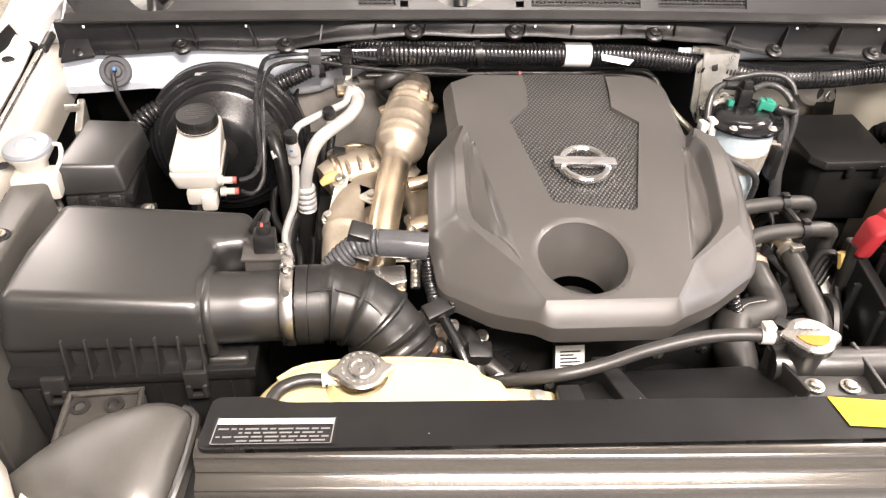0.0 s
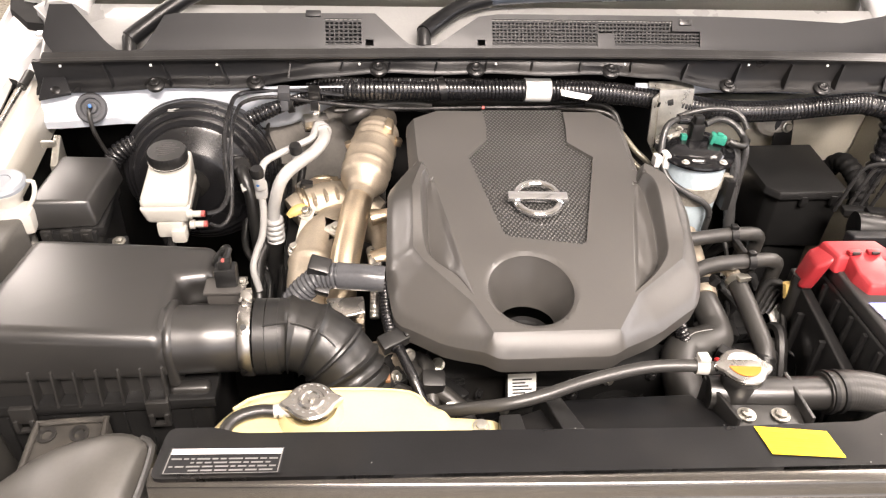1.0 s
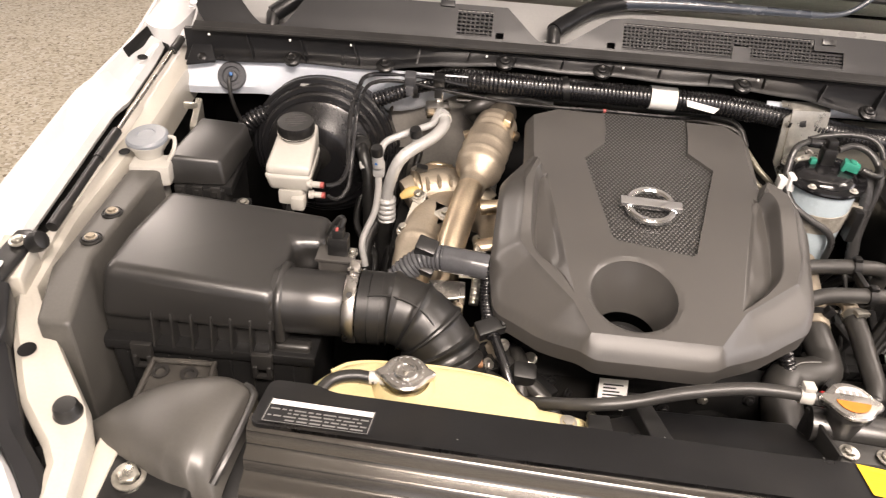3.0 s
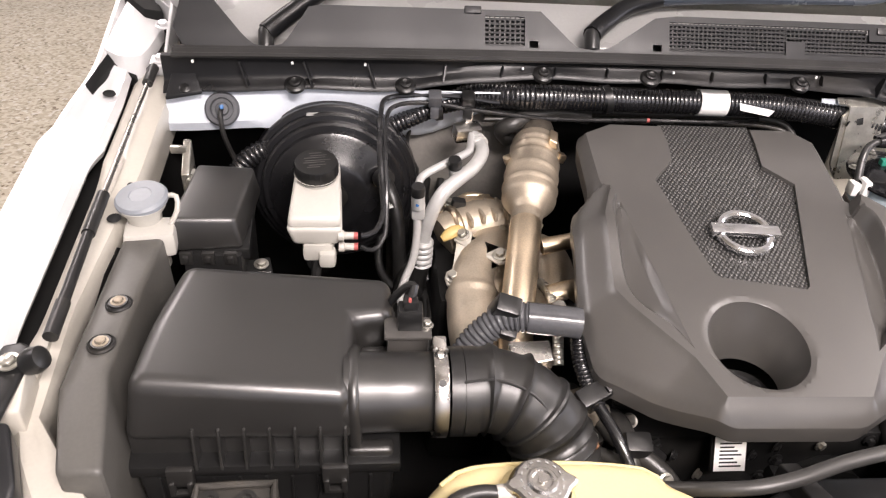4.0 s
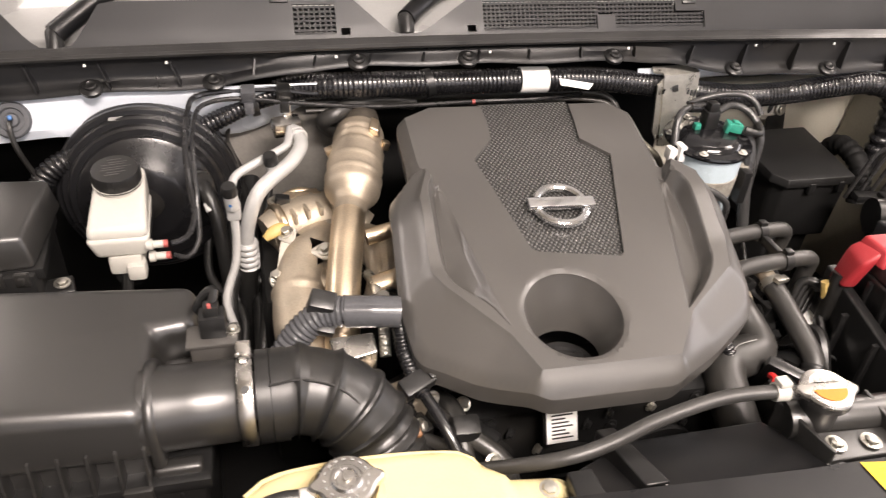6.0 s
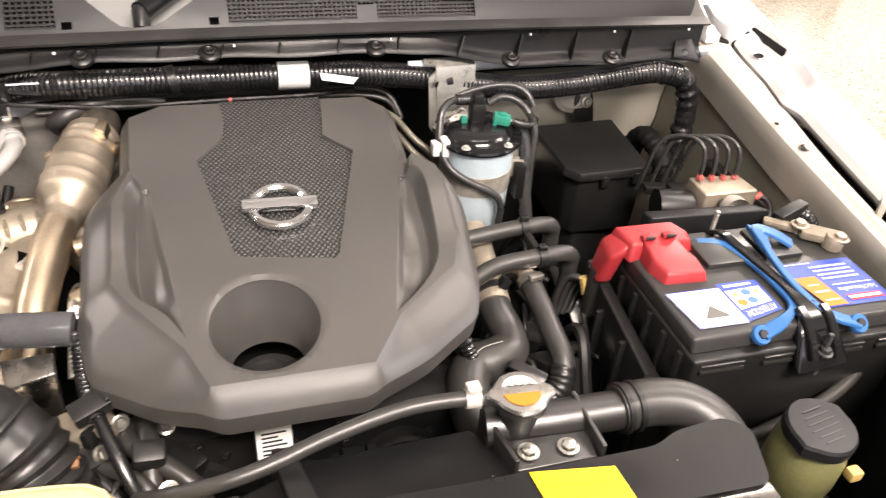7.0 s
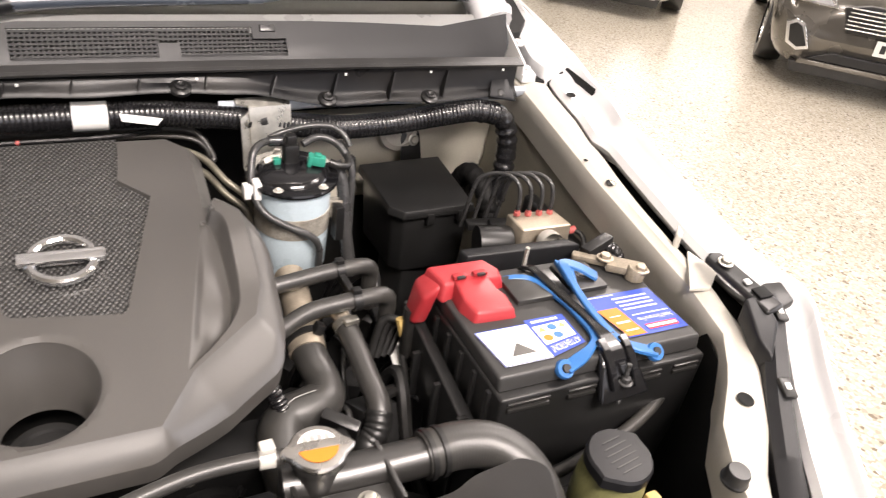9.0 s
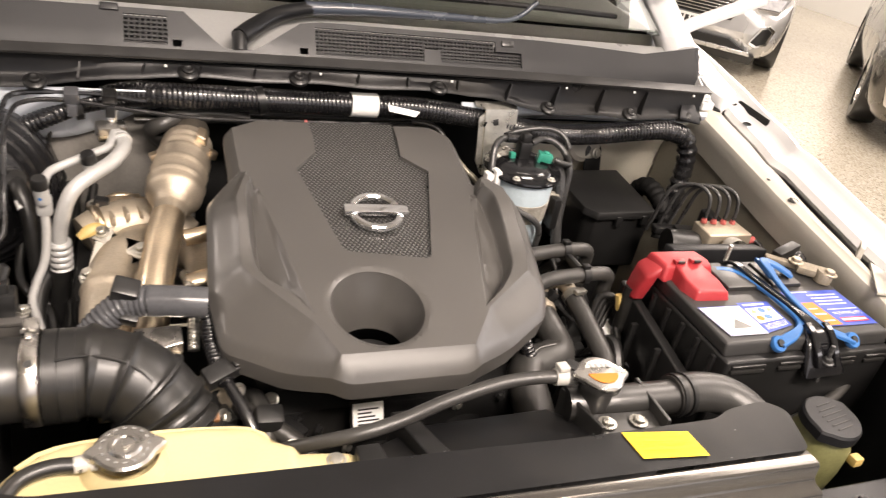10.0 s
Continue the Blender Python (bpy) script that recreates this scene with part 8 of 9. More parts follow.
def battery():
    bt = thing("battery", (0.565, 0.65, 0.86), "black maintenance-free car battery with blue carry handles and printed labels", "battery")
    turn = -2.0
    m = pose(0.565, 0.652, 0, 0, 0, turn)

    def P(x, y, z):
        return m @ Vector((x, y, z))

    hx, hy = 0.131, 0.086
    bm = bmesh.new()
    hexa(bm, [P(-hx - 0.002, hy, 1.045), P(hx + 0.002, hy, 1.045), P(hx + 0.002, -hy - 0.014, 1.045), P(-hx - 0.002, -hy - 0.014, 1.045)], [P(-hx, hy, 0.87), P(hx, hy, 0.87), P(hx, -hy - 0.008, 0.87), P(-hx, -hy - 0.008, 0.87)], 0.004)
    case = part("case", bm, BLACK, bt)
    bm = bmesh.new()
    hexa(bm, [P(-hx, hy, 1.066), P(hx, hy, 1.066), P(hx, -hy, 1.063), P(-hx, -hy, 1.063)], [P(-hx, hy, 1.044), P(hx, hy, 1.044), P(hx, -hy - 0.003, 1.044), P(-hx, -hy - 0.003, 1.044)], 0.004)
    lid = part("lid", bm, material("battery_lid_plastic", (0.036, 0.0355, 0.035), 0.36, vary=0.08, scale=14, bump=0.04, fine=700, rvary=0.03), bt)
    for k, (x, w) in enumerate(((-0.10, 0.05), (-0.035, 0.035), (0.045, 0.05), (0.105, 0.035))):
        bm = bmesh.new()
        box(bm, P(x, -hy - 0.0155, 1.031), (w, 0.004, 0.005), 0.0015, (0, 0, turn))
        box(bm, P(x, -hy - 0.0155, 1.0385), (w, 0.003, 0.003), 0.001, (0, 0, turn))
        part("front_ridge", bm, SATIN, case)
    for k in range(5):
        bm = bmesh.new()
        box(bm, P(-hx - 0.004, 0.05 - 0.032 * k, 0.99), (0.005, 0.007, 0.10), 0.0015, (0, 0, turn))
        part("side_ridge", bm, BLACK, case)
    bm = bmesh.new()
    box(bm, P(-0.018, 0.040, 1.068), (0.072, 0.050, 0.008), 0.003, (2, 0, turn))
    box(bm, P(0.048, 0.045, 1.068), (0.050, 0.055, 0.008), 0.003, (2, 0, turn))
    part("vent_plate", bm, SATIN, lid)
    bm = bmesh.new()
    lathe(bm, [(0.010, 0), (0.0095, 0.001), (0.008, 0.0006), (0.0065, 0.001), (0.005, 0.0002), (0, 0.0002)], pose(*P(0.053, 0.045, 1.0722), 2, 0, 0), 24)
    part("charge_eye", bm, BLACK, lid)
    # labels
    up = Vector((0, 0, 0.0007))
    white = [P(-0.118, -0.075, 1.0645), P(-0.060, -0.075, 1.0645), P(-0.062, -0.018, 1.0656), P(-0.126, -0.018, 1.0656)]
    bm = bmesh.new()
    decal(bm, white)
    lb = part("white_label", bm, PAPER, lid, "white label with a black warning triangle and blue border")
    a, b, c, d = (Vector(p) + up for p in white)
    bm = bmesh.new()
    mid = lambda u, v: (a * (1 - u) + b * u) * (1 - v) + (d * (1 - u) + c * u) * v
    bm.faces.new([bm.verts.new(p) for p in (mid(0.28, 0.22), mid(0.78, 0.22), mid(0.55, 0.55))])
    part("triangle", bm, COVER, lb)
    bm = bmesh.new()
    decal(bm, [a, b, c, d], ((0, 0, 1, 0.018), (0, 0.98, 1, 1), (0, 0, 0.02, 1)))
    part("border", bm, BLUEINK, lb)
    blue = [P(-0.060, -0.074, 1.0645), P(-0.012, -0.062, 1.0647), P(-0.012, -0.012, 1.0657), P(-0.062, -0.012, 1.0657)]
    bm = bmesh.new()
    decal(bm, blue)
    lb2 = part("blue_label", bm, BLUEINK, lid, "blue hazard label with symbols as plain shapes")
    a, b, c, d = (Vector(p) + up for p in blue)
    bm = bmesh.new()
    decal(bm, [a, b, c, d], ((0.05, 0.28, 0.92, 0.78),))
    part("white_field", bm, PAPER, lb2)
    for u, v, mt in ((0.22, 0.64, YELPLAS), (0.50, 0.66, BLUEP), (0.76, 0.64, YELPLAS), (0.22, 0.42, ORANGE), (0.50, 0.42, BLUEP), (0.76, 0.42, PAPER)):
        bm = bmesh.new()
        p = mid(u, v) + up
        q = [p + Vector((0.0058 * math.cos(t), 0.0050 * math.sin(t), 0)) for t in ((radians(90 + 120 * k) for k in range(3)) if mt is YELPLAS else (radians(30 * k) for k in range(12)))]
        bm.faces.new([bm.verts.new(x) for x in q])
        part("symbol", bm, mt, lb2)
    bm = bmesh.new()
    decal(bm, [a, b, c, d], [(0.12 + 0.07 * k, 0.86, 0.17 + 0.07 * k, 0.93) for k in range(10)])
    part("print", bm, PAPER, lb2)
    lettering("ATTENTION!", [mid(0.92, 0.23), mid(0.10, 0.23), mid(0.10, 0.06), mid(0.92, 0.06)], PAPER, lb2)
    big = [P(0.042, -0.070, 1.0645), P(0.126, -0.070, 1.0645), P(0.124, 0.006, 1.066), P(0.026, 0.006, 1.066)]
    bm = bmesh.new()
    decal(bm, big)
    lb3 = part("brand_label", bm, BLUEINK, lid, "blue battery label with an orange field and white print as bars")
    a, b, c, d = (Vector(p) + up for p in big)
    bm = bmesh.new()
    decal(bm, [a, b, c, d], ((0.0, 0.02, 0.30, 0.66),))
    part("orange_field", bm, ORANGE, lb3)
    bm = bmesh.new()
    decal(bm, [a, b, c, d], [(0.40, 0.08, 0.90, 0.20)])
    part("red_bar", bm, REDINK, lb3)
    lettering("Sealed Maintenance Free", [mid(0.94, 0.36), mid(0.40, 0.36), mid(0.40, 0.27), mid(0.94, 0.27)], PAPER, lb3)
    lines = [[(0.40, 0.11, 0.88, 0.165)], [(0.05, 0.12, 0.25, 0.15)], [(0.05, 0.30, 0.25, 0.34)], [(0.06, 0.46, 0.22, 0.48)], [(0.38, 0.42, 0.95, 0.44)]]
    lines += [[(0.05 + 0.05 * k, 0.94, 0.085 + 0.05 * k, 0.965) for k in range(8)]]
    lines += [[(0.36 + 0.035 * k, 0.56 + 0.09 * j, 0.36 + 0.035 * k + 0.022, 0.60 + 0.09 * j) for k in range(15)] for j in range(4)]
    for bands in lines:
        bm = bmesh.new()
        decal(bm, [a + up * 0.6, b + up * 0.6, c + up * 0.6, d + up * 0.6], bands)
        part("print", bm, PAPER, lb3)
    # carry handles
    for pts, tip in ((((-0.067, 0.060, 1.069), (-0.030, 0.058, 1.071), (-0.012, 0.044, 1.071), (0.000, 0.005, 1.070), (0.003, -0.030, 1.069), (-0.001, -0.062, 1.068), (-0.024, -0.080, 1.066), (-0.055, -0.090, 1.060)), 0.010),
                     (((0.064, 0.032, 1.075), (0.044, 0.044, 1.084), (0.026, 0.050, 1.088), (0.021, 0.034, 1.086), (0.017, 0.0, 1.080), (0.016, -0.040, 1.075), (0.021, -0.074, 1.071), (0.036, -0.086, 1.066), (0.060, -0.094, 1.060)), 0.016)):
        ps = [P(*p) for p in pts]
        bm = bmesh.new()
        ribbon(bm, ps, lambda u, tip=tip: 0.0090 + (tip - 0.0090) * (1 - ease(0.15, 0.35, u)) + 0.006 * ease(0.78, 0.92, u), 0.0045, 0.004)
        h = part("carry_handle", bm, BLUEP, bt, "blue plastic carry handle")
        if tip > 0.012:
            bm = bmesh.new()
            web = ((0.018, 0.060, 1.089), (0.040, 0.050, 1.086), (0.034, 0.040, 1.085), (0.023, 0.014, 1.083), (0.014, 0.020, 1.084))
            hexa(bm, [P(*p) for p in web], [P(x, y, z - 0.006) for x, y, z in web], 0.0012, 2)
            part("web", bm, BLUEP, h)
        bm = bmesh.new()
        lathe(bm, [(0, 0.004), (0.0035, 0.004), (0.004, 0.002), (0.0095, 0.002), (0.0105, 0.0), (0.0105, -0.004)], pose(*ps[-1], 40, 0, 0), 22)
        part("pivot", bm, BLUEP, h)
        bm = bmesh.new()
        lathe(bm, [(0, 0.0046), (0.0045, 0.0046), (0.005, 0.002)], pose(*ps[-1], 40, 0, 0), 16)
        part("pin", bm, INK, h)
    # hold-down
    hd = thing("battery_clamp", (0.57, 0.64, 0.88), "black steel battery hold-down bar with a threaded hook", "battery clamp")
    bm = bmesh.new()
    path = [P(-0.012, 0.088, 1.062), P(-0.008, 0.066, 1.076), P(-0.002, 0.03, 1.075), P(0.007, -0.03, 1.073), P(0.010, -0.070, 1.072), P(0.012, -0.092, 1.062), P(0.012, -0.102, 1.035)]
    ribbon(bm, path, lambda u: 0.011 + 0.020 * ease(0.55, 0.9, u), 0.004, 0.004)
    part("bar", bm, GLOSSBLK, hd)
    bm = bmesh.new()
    hexa(bm, [P(-0.010, -0.078, 1.072), P(0.030, -0.078, 1.072), P(0.034, -0.098, 1.058), P(-0.012, -0.096, 1.058)], [P(-0.014, -0.094, 1.026), P(0.040, -0.094, 1.026), P(0.054, -0.114, 1.020), P(-0.020, -0.118, 1.020)], 0.005, 3)
    cup = part("front_cup", bm, GLOSSBLK, hd, "glossy black formed cup")
    for x, w in ((-0.004, 0.010), (0.024, 0.010)):
        bm = bmesh.new()
        ribbon(bm, [P(x, -0.074, 1.0745), P(x + 0.001, -0.088, 1.068), P(x + 0.002, -0.102, 1.053), P(x + 0.004, -0.112, 1.036)], w, 0.006, 0.004)
        part("ridge", bm, GLOSSBLK, cup)
    bm = bmesh.new()
    sweep(bm, [P(0.014, -0.108, 1.010), P(0.014, -0.1075, 1.03), P(0.014, -0.107, 1.064)], ribbed(0.0030, 0.002, 0.0005), 10, 0.0008)
    bolt(bm, P(0.014, -0.108, 1.040), 0.0055, 0.007, (6, 0, 0))
    part("hook_bolt", bm, GREYLINE, hd, "dull dark steel hook bolt")
    bm = bmesh.new()
    sweep(bm, [P(-0.006, 0.086, 1.03), P(-0.006, 0.085, 1.06), P(-0.006, 0.084, 1.094)], ribbed(0.003, 0.002, 0.0005), 10, 0.0008)
    part("rear_bolt", bm, ZINC, hd)
    # red terminal boot
    rb = thing("terminal_cover", (0.47, 0.70, 1.0), "red plastic cover over the positive terminal", "terminal cover")
    bm = bmesh.new()
    hexa(bm, [(0.428, 0.740, 1.088), (0.500, 0.738, 1.088), (0.514, 0.722, 1.082), (0.510, 0.708, 1.080), (0.436, 0.708, 1.084)], [(0.424, 0.746, 1.064), (0.504, 0.744, 1.064), (0.520, 0.722, 1.062), (0.516, 0.704, 1.062), (0.430, 0.700, 1.062)], 0.004, 3)
    part("rear_shell", bm, REDP, rb)
    bm = bmesh.new()
    hexa(bm, [(0.450, 0.716, 1.087), (0.492, 0.714, 1.085), (0.491, 0.684, 1.083), (0.499, 0.680, 1.078), (0.497, 0.654, 1.076), (0.452, 0.658, 1.076), (0.446, 0.68, 1.082)],
         [(0.446, 0.720, 1.060), (0.496, 0.718, 1.060), (0.496, 0.684, 1.060), (0.503, 0.680, 1.060), (0.501, 0.649, 1.060), (0.447, 0.653, 1.060), (0.440, 0.68, 1.060)], 0.004, 3)
    part("front_shell", bm, REDP, rb)
    bm = bmesh.new()
    hexa(bm, [(0.418, 0.748, 1.070), (0.434, 0.742, 1.084), (0.436, 0.708, 1.080), (0.414, 0.712, 1.064)], [(0.408, 0.748, 1.020), (0.424, 0.744, 1.020), (0.424, 0.716, 1.024), (0.406, 0.720, 1.024)], 0.006, 3)
    part("cable_hood", bm, REDP, rb)
    for x in (0.456, 0.482):
        bm = bmesh.new()
        box(bm, (x, 0.712, 1.0875), (0.017, 0.008, 0.005), 0.0015)
        part("hinge_clip", bm, REDP, rb)
        bm = bmesh.new()
        box(bm, (x, 0.708, 1.0885), (0.010, 0.004, 0.003), 0.0005)
        part("clip_slot", bm, INK, rb)
    part("cable", tube([(0.416, 0.735, 1.035), (0.414, 0.733, 1.0), (0.416, 0.732, 0.95), (0.42, 0.72, 0.88)], 0.011, 14), RUBBER, rb, "black battery cable")
    # negative terminal
    ng = thing("negative_terminal", (0.70, 0.68, 1.05), "corroded brass negative terminal with bolts", "battery terminal")
    bm = bmesh.new()
    box(bm, (0.655, 0.716, 1.073), (0.060, 0.014, 0.008), 0.003, (0, 0, -38))
    box(bm, (0.682, 0.690, 1.074), (0.050, 0.026, 0.011), 0.004, (0, 0, -38))
    lathe(bm, [(0.012, 0), (0.012, 0.012), (0.009, 0.016), (0, 0.016)], pose(0.686, 0.676, 1.066), 18)
    part("clamp", bm, material("tarnished_brass", (0.30, 0.26, 0.20), 0.62, metal=0.5, vary=0.25, scale=60, bump=0.5, fine=400, dirt=0.3), ng)
    for x, y in ((0.662, 0.708), (0.690, 0.672)):
        bm = bmesh.new()
        bolt(bm, (x, y, 1.079), 0.0068, 0.007, (0, 0, 20))
        part("bolt", bm, ALU, ng)
    bm = bmesh.new()
    box(bm, (0.672, 0.738, 1.078), (0.050, 0.016, 0.014), 0.003, (0, -8, 16))
    part("sensor", bm, BLACK, ng)
    part("cable", tube([(0.69, 0.742, 1.074), (0.708, 0.735, 1.06), (0.712, 0.72, 1.03), (0.71, 0.70, 0.95)], ribbed(0.009, 0.006, 0.0014), 12, 0.002), LOOM, ng)
    # tray, rear rail
    tr = thing("battery_tray", (0.57, 0.65, 0.70), "black plastic battery tray with side walls", "battery tray")
    bm = bmesh.new()
    box(bm, (0.565, 0.65, 0.855), (0.30, 0.23, 0.03), 0.004)
    box(bm, (0.565, 0.65, 0.77), (0.24, 0.18, 0.15), 0.01)
    part("base", bm, BLACK, tr)
    bm = bmesh.new()
    hexa(bm, [(0.414, 0.76, 1.030), (0.428, 0.76, 1.030), (0.424, 0.55, 0.985), (0.408, 0.55, 0.985)], [(0.414, 0.76, 0.85), (0.428, 0.76, 0.85), (0.424, 0.55, 0.85), (0.408, 0.55, 0.85)], 0.003)
    part("side_wall", bm, BLACK, tr)
    for k in range(3):
        bm = bmesh.new()
        box(bm, (0.409, 0.70 - 0.055 * k, 0.94), (0.012, 0.006, 0.12), 0.002)
        part("rib", bm, BLACK, tr)
    bm = bmesh.new()
    hexa(bm, [(0.505, 0.800, 1.062), (0.655, 0.782, 1.066), (0.668, 0.764, 1.066), (0.506, 0.780, 1.064)], [(0.505, 0.800, 1.03), (0.655, 0.782, 1.03), (0.668, 0.764, 1.03), (0.506, 0.776, 1.03)], 0.003)
    hexa(bm, [(0.505, 0.786, 1.036), (0.665, 0.770, 1.036), (0.668, 0.748, 1.03), (0.505, 0.755, 1.03)], [(0.505, 0.786, 0.86), (0.665, 0.770, 0.86), (0.668, 0.748, 0.86), (0.505, 0.755, 0.86)], 0.003)
    part("rear_wall", bm, COWLP, tr)
    # power steering reservoir
    ps = thing("steering_fluid_reservoir", (0.515, 0.47, 0.80), "yellow-green fluid reservoir with a black two-eared cap", "fluid reservoir")
    bm = bmesh.new()
    lathe(bm, [(0.020, -0.10), (0.032, -0.08), (0.035, -0.045), (0.034, -0.015), (0.029, -0.006), (0.027, 0.004)], pose(0.513, 0.469, 1.015, 4, 0, 0), 32)
    part("tank", bm, OILY, ps)
    bm = bmesh.new()
    rings = lathe(bm, [(0.031, 0), (0.033, 0.001), (0.033, 0.012), (0.031, 0.015), (0.012, 0.0165), (0, 0.0165)], pose(0, 0, 0), 40)
    for ring in rings[1:4]:
        for v in ring:
            a = math.atan2(v.co.y, v.co.x)
            k = 1 + 0.12 * max(0, math.cos(2 * (a - 0.5))) ** 16
            v.co.x, v.co.y = v.co.x * k, v.co.y * k
    cm = pose(0.513, 0.469, 1.016, 5, 0, 0)
    bmesh.ops.transform(bm, matrix=cm, verts=bm.verts)
    cap = part("cap", bm, COWLP, ps, "matt black cap with faint raised print", angle=30)
    bm = bmesh.new()
    for k in range(6):
        box(bm, (0, -0.018 + 0.007 * k, 0.0168), (0.036 - abs(k - 2.5) * 0.005, 0.0012, 0.0006), 0, (0, 0, 8))
    bmesh.ops.transform(bm, matrix=cm, verts=bm.verts)
    part("print", bm, HOSE, cap)
    bm = bmesh.new()
    box(bm, (0.545, 0.440, 0.985), (0.014, 0.012, 0.012), 0.003)
    part("spigot", bm, YELPLAS, ps)
    solo("low_hose", tube([(0.44, 0.53, 0.93), (0.52, 0.53, 0.95), (0.60, 0.54, 0.965), (0.66, 0.56, 0.985), (0.70, 0.60, 1.0)], 0.0075, 14), HOSE, "grey rubber hose below the battery", "hose")
    rnd = random.Random(8)
    cl = thing("bay_side_hoses", (0.50, 0.50, 0.70), "dark hoses and brackets low in the bay", "engine parts")
    for k in range(14):
        x, y = rnd.uniform(0.42, 0.60), rnd.uniform(0.44, 0.54)
        part("hose", tube([(x, y, 0.74), (x + rnd.uniform(-0.05, 0.05), y + 0.02, rnd.uniform(0.84, 0.9)), (x + rnd.uniform(-0.06, 0.06), y + 0.03, 0.80)], rnd.choice((0.005, 0.008, 0.011)), 8), DARK if k % 2 else RUBBER, cl)


battery()


OLIVE = material("dull_plated_pipe", (0.20, 0.185, 0.145), 0.4, metal=0.5, vary=0.2, scale=50)


def main_loom():
    lm = thing("wiring_loom", (0.1, 1.10, 1.10), "thick black corrugated wiring conduit along the firewall", "wiring loom")
    pts = [(-0.36, 1.056, 1.1002), (-0.315, 1.063, 1.1182), (-0.26, 1.073, 1.1402), (-0.21, 1.081, 1.1522), (-0.15, 1.067, 1.158), (-0.06, 1.073, 1.155), (0.03, 1.076, 1.153), (0.115, 1.076, 1.152), (0.2, 1.074, 1.151), (0.28, 1.07, 1.143), (0.36, 1.067, 1.129), (0.44, 1.065, 1.119), (0.52, 1.063, 1.121), (0.6, 1.058, 1.131), (0.655, 1.052, 1.137), (0.69, 1.045, 1.131)]

    def r(s, u):
        k = 0.0175 if s > 0.16 else 0.0125 + 0.005 * ease(0.10, 0.16, s)
        gap = 0.55 + 0.45 * math.sin(s * 21.0) * math.sin(s * 47.0)
        return k - 0.0019 * (0.5 + 0.5 * math.cos(2 * math.pi * s / 0.0060)) ** 5 * (0.35 + 0.65 * gap)

    part("conduit", tube(pts, r, 20, 0.0010), LOOM, lm)
    part("taped_bend", tube([(0.66, 1.051, 1.136), (0.688, 1.048, 1.132), (0.706, 1.046, 1.118), (0.716, 1.045, 1.09), (0.720, 1.045, 1.05), (0.715, 1.045, 0.98)], lambda s, u: 0.0165 + 0.0010 * math.sin(2 * math.pi * s / 0.016) + 0.001 * math.sin(300 * s), 16, 0.003), LOOM, lm, "tape-wrapped bend")
    bm = bmesh.new()
    sweep(bm, [(0.095, 1.0762, 1.1524), (0.115, 1.076, 1.152), (0.135, 1.0759, 1.1518)], 0.0182, 22, 0.01)
    part("white_tape", bm, PAPER, lm, "band of white tape")
    bm = bmesh.new()
    hexa(bm, [(0.148, 1.060, 1.1600), (0.198, 1.053, 1.1530), (0.190, 1.049, 1.1460), (0.150, 1.055, 1.1515)], [(0.148, 1.062, 1.159), (0.198, 1.055, 1.152), (0.190, 1.051, 1.145), (0.150, 1.057, 1.1505)], 0)
    part("tag", bm, PAPER, lm, "folded white paper tag")
    for x, y, z in ((-0.272, 1.071, 1.138), (-0.04, 1.074, 1.153), (0.32, 1.0685, 1.136)):
        bm = bmesh.new()
        lathe(bm, [(0.0165, 0), (0.0195, 0.0005), (0.0195, 0.010), (0.0165, 0.0105)], pose(x, y, z, 0, 80, 5), 22)
        part("tie", bm, BLACK, lm)
    for k, (dy, dz, r) in enumerate(((-0.004, -0.024, 0.0045), (0.004, -0.030, 0.0055), (-0.012, -0.032, 0.0035))):
        solo("pipe_behind_cover", tube([(-0.20, 1.09 + dy, 1.150 + dz), (-0.05, 1.10 + dy, 1.148 + dz), (0.1, 1.102 + dy, 1.146 + dz), (0.2, 1.10 + dy, 1.146 + dz), (0.245, 1.09 + dy, 1.138 + dz), (0.262, 1.07, 1.11 + dz)], r, 10, 0.01), HOSE, "dark pipe running behind the engine cover", "pipe")
    for k, z in enumerate((1.085, 1.065)):
        solo("grey_pipe", tube([(0.205, 1.05, z + 0.03), (0.24, 1.03, z + 0.02), (0.262, 1.0, z), (0.285, 0.985, z - 0.02), (0.30, 0.98, z - 0.06)], 0.0045, 10), OLIVE, "bent grey metal pipe beside the fuel filter", "pipe", "grey pipes")


main_loom()
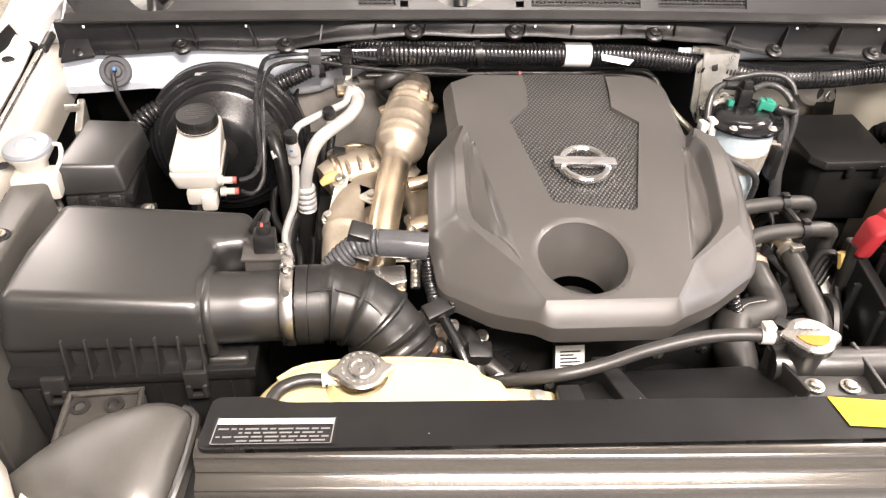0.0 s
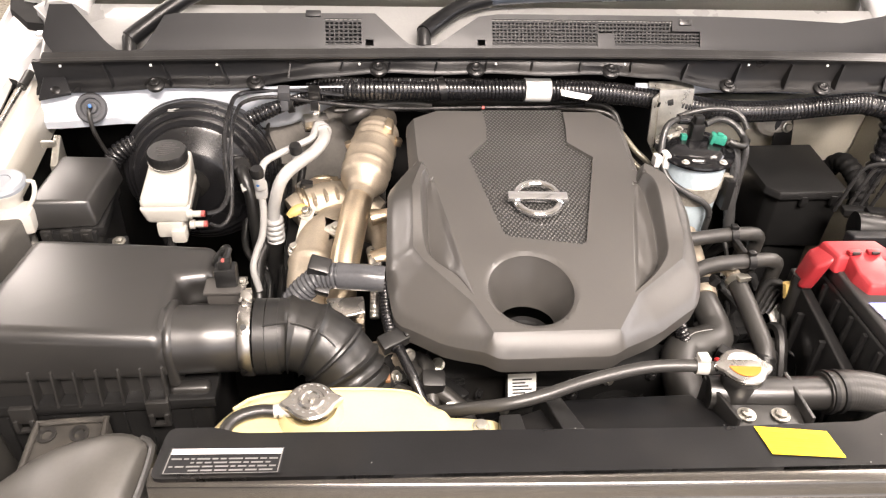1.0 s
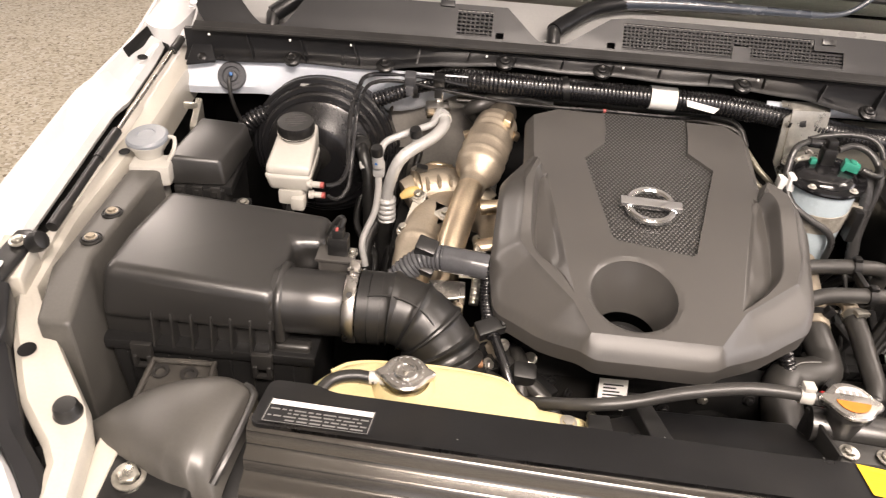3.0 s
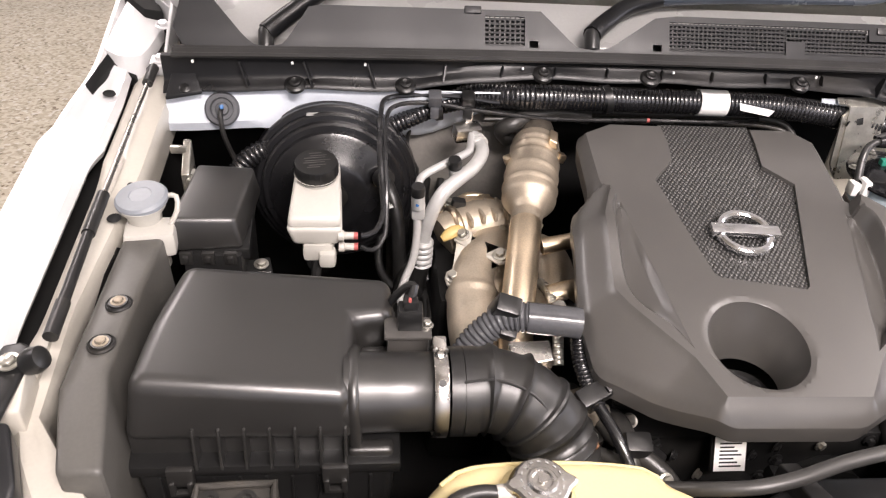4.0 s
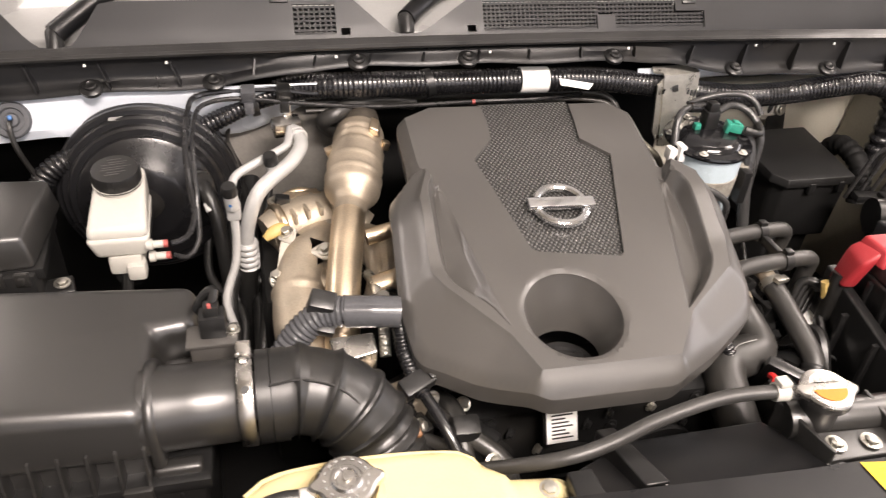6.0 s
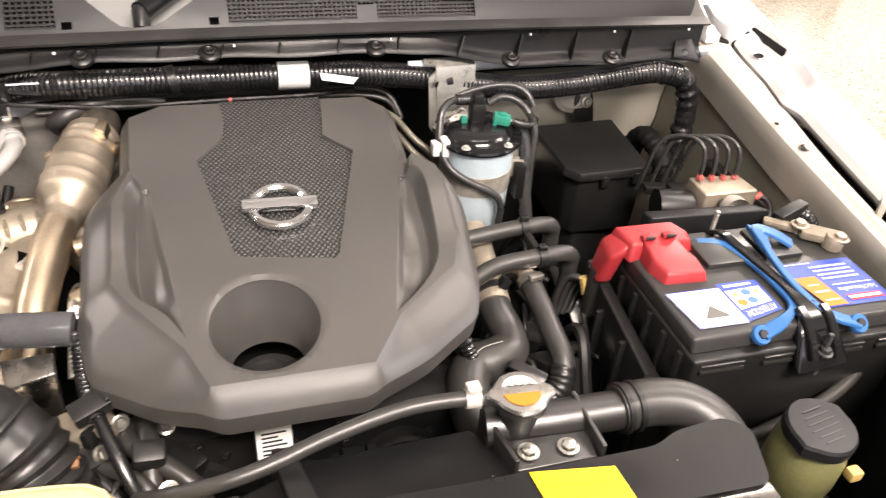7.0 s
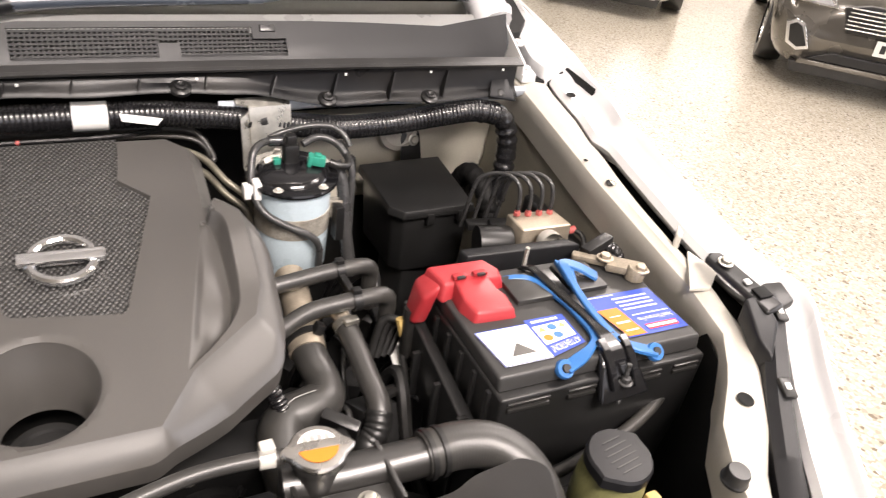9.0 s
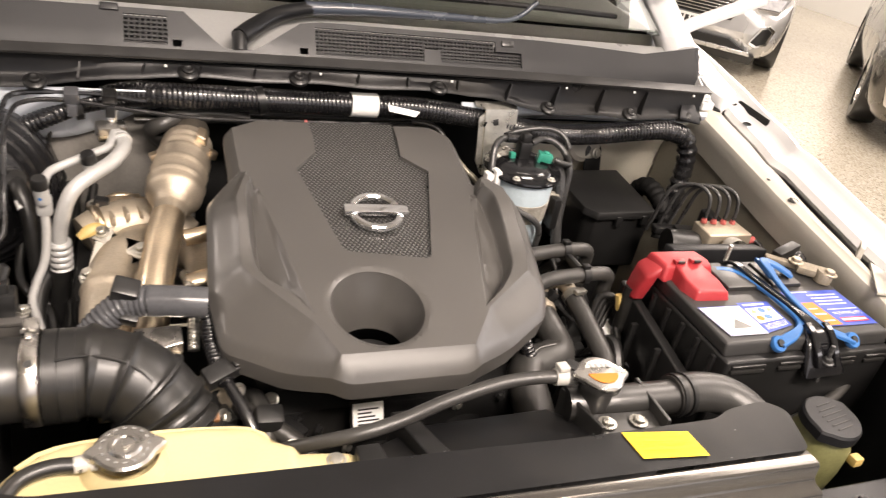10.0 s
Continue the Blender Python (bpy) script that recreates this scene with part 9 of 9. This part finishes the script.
# ---- parked cars ----
def parked_car(name, x, y, turn, paint, label):
    """A hatchback seen from the front: lofted body, wheels, lamps, grille and plate. Its nose points along -y before turning."""
    car = thing(name, (x, y, 0), label, "car", "parked cars")
    m = pose(x, y, 0, 0, 0, turn)
    half = ((-0.02, 0.60), (0.02, 0.74), (0.12, 0.84), (0.35, 0.89), (1.0, 0.90), (3.0, 0.90), (4.0, 0.86), (4.2, 0.76))
    nose = ((0.0, 0.20, 0.58), (0.06, 0.18, 0.70), (0.25, 0.18, 0.80), (0.7, 0.20, 0.92), (1.15, 0.22, 0.98), (1.9, 0.22, 1.46), (2.6, 0.22, 1.50), (3.5, 0.22, 1.42), (4.15, 0.24, 1.0))
    sec = []
    for yy, z0, z1 in nose:
        w = lerp_table(half, yy)
        rows = [(0, z1), (0.35 * w, z1 - 0.005), (0.66 * w, z1 - 0.03), (0.84 * w, z1 - 0.10 * (1 if z1 < 1.1 else 1.6)), (0.95 * w, min(z1 - 0.16, 0.90)), (w, 0.66 if z1 > 0.72 else z1 - 0.2), (w, 0.42), (0.97 * w, z0 + 0.08), (0.90 * w, z0), (0, z0)]
        right = [m @ Vector((a, yy, b)) for a, b in rows]
        left = [m @ Vector((-a, yy, b)) for a, b in rows[::-1][1:-1]]
        sec.append(right + left + [right[0]])
    bm = bmesh.new()
    rr = [[bm.verts.new(p) for p in s[:-1]] for s in sec]
    n = len(rr[0])
    for a, b in zip(rr, rr[1:]):
        for i in range(n):
            bm.faces.new((a[i], a[(i + 1) % n], b[(i + 1) % n], b[i]))
    bm.faces.new(rr[0])
    bm.faces.new(rr[-1])
    bmesh.ops.recalc_face_normals(bm, faces=bm.faces)
    bmesh.ops.subdivide_edges(bm, edges=bm.edges, cuts=1, use_grid_fill=True, smooth=0.4)
    part("body", bm, paint, car, angle=60)

    def blob(nm, pts, depth, mat_, lab="", r=0.006, parent=None):
        bm = bmesh.new()
        hexa(bm, [m @ Vector(p) for p in pts], [m @ (Vector(p) + Vector((0, depth, 0))) for p in pts], r)
        return part(nm, bm, mat_, parent or car, lab)

    g = blob("grille", [(-0.40, -0.03, 0.46), (0.40, -0.03, 0.46), (0.46, -0.01, 0.62), (0.30, -0.02, 0.66), (-0.30, -0.02, 0.66), (-0.46, -0.01, 0.62)], 0.06, BLACK, "black grille")
    for k in range(6):
        z = 0.485 + 0.028 * k
        blob("grille_bar", [(-0.42, -0.04, z), (0.42, -0.04, z), (0.42, -0.04, z + 0.008), (-0.42, -0.04, z + 0.008)], 0.02, CHROME, "", 0.002, g)
    blob("lower_intake", [(-0.60, -0.045, 0.235), (0.60, -0.045, 0.235), (0.44, -0.05, 0.305), (-0.44, -0.05, 0.305)], 0.10, BLACK)
    blob("chin", [(-0.66, -0.060, 0.195), (0.66, -0.060, 0.195), (0.64, -0.070, 0.232), (-0.64, -0.070, 0.232)], 0.14, paint)
    blob("air_dam", [(-0.68, -0.02, 0.12), (0.68, -0.02, 0.12), (0.70, -0.03, 0.20), (-0.70, -0.03, 0.20)], 0.12, BLACK)
    for s in (-1, 1):
        bm = bmesh.new()
        pts = [(s * 0.60, -0.045, 0.30), (s * 0.68, -0.035, 0.275), (s * 0.765, 0.000, 0.31), (s * 0.80, 0.025, 0.45), (s * 0.74, -0.010, 0.49), (s * 0.68, -0.035, 0.47)]
        f = blob("fog_surround", pts, 0.10, CHROME, "bright fog lamp surround")
        pts = [(s * 0.625, -0.053, 0.32), (s * 0.685, -0.045, 0.30), (s * 0.748, -0.018, 0.328), (s * 0.775, 0.002, 0.435), (s * 0.735, -0.026, 0.465), (s * 0.695, -0.044, 0.45)]
        blob("fog_lamp", pts, 0.05, BLACK, "", 0.004, f)
        pts = [(s * 0.50, -0.015, 0.60), (s * 0.79, 0.09, 0.60), (s * 0.84, 0.26, 0.73), (s * 0.56, 0.03, 0.705)]
        h = blob("headlight", pts, 0.05, CHROME, "clear headlight")
        pts = [(s * 0.54, -0.020, 0.615), (s * 0.775, 0.070, 0.615), (s * 0.81, 0.19, 0.705), (s * 0.59, 0.015, 0.69)]
        blob("lens", pts, 0.02, material("lamp_lens", (0.5, 0.5, 0.52), 0.08, metal=0.3), "", 0.004, h)
        for yy in (0.75, 3.35):
            bm = bmesh.new()
            lathe(bm, [(0, -0.10), (0.24, -0.10), (0.315, -0.09), (0.325, -0.04), (0.325, 0.06), (0.31, 0.10), (0.22, 0.105)], m @ pose(s * 0.80, yy, 0.325, 0, 90 * s, 0), 36)
            w = part("wheel", bm, RUBBER, car)
            bm = bmesh.new()
            lathe(bm, [(0.22, 0.09), (0.215, 0.06), (0.06, 0.07), (0.05, 0.09), (0, 0.09)], m @ pose(s * 0.80, yy, 0.325, 0, 90 * s, 0), 10)
            part("rim", bm, STEEL, w)
    p = blob("number_plate", [(-0.186, -0.052, 0.345), (0.186, -0.052, 0.345), (0.186, -0.052, 0.45), (-0.186, -0.052, 0.45)], 0.008, PAPER, "white plate with characters as plain bars", 0.001)
    bm = bmesh.new()
    for k in range(6):
        q = [(-0.15 + 0.05 * k, -0.0535, 0.37), (-0.115 + 0.05 * k, -0.0535, 0.37), (-0.115 + 0.05 * k, -0.0535, 0.428), (-0.15 + 0.05 * k, -0.0535, 0.428)]
        bm.faces.new([bm.verts.new(m @ Vector(v)) for v in q])
    part("plate_bars", bm, INK, p)
    pts = [(-0.62, 1.22, 1.02), (0.62, 1.22, 1.02), (0.52, 1.86, 1.45), (-0.52, 1.86, 1.45)]
    blob("windscreen", pts, 0.02, GLOSSBLK, "dark tinted windscreen", 0.003)
    return car


GREYCAR = material("bronze_grey_metallic_paint", (0.13, 0.12, 0.105), 0.25, metal=0.6, vary=0.05, scale=4, coat=0.8)
SILVER = material("silver_metallic_paint", (0.55, 0.55, 0.55), 0.25, metal=0.5, vary=0.04, scale=4, coat=0.8)
parked_car("parked_hatchback", 5.45, 3.25, -47, GREYCAR, "dark bronze-grey parked hatchback with a dark grille")
parked_car("parked_hatchback", 4.6, 5.85, -45, SILVER, "silver parked hatchback behind the fender")
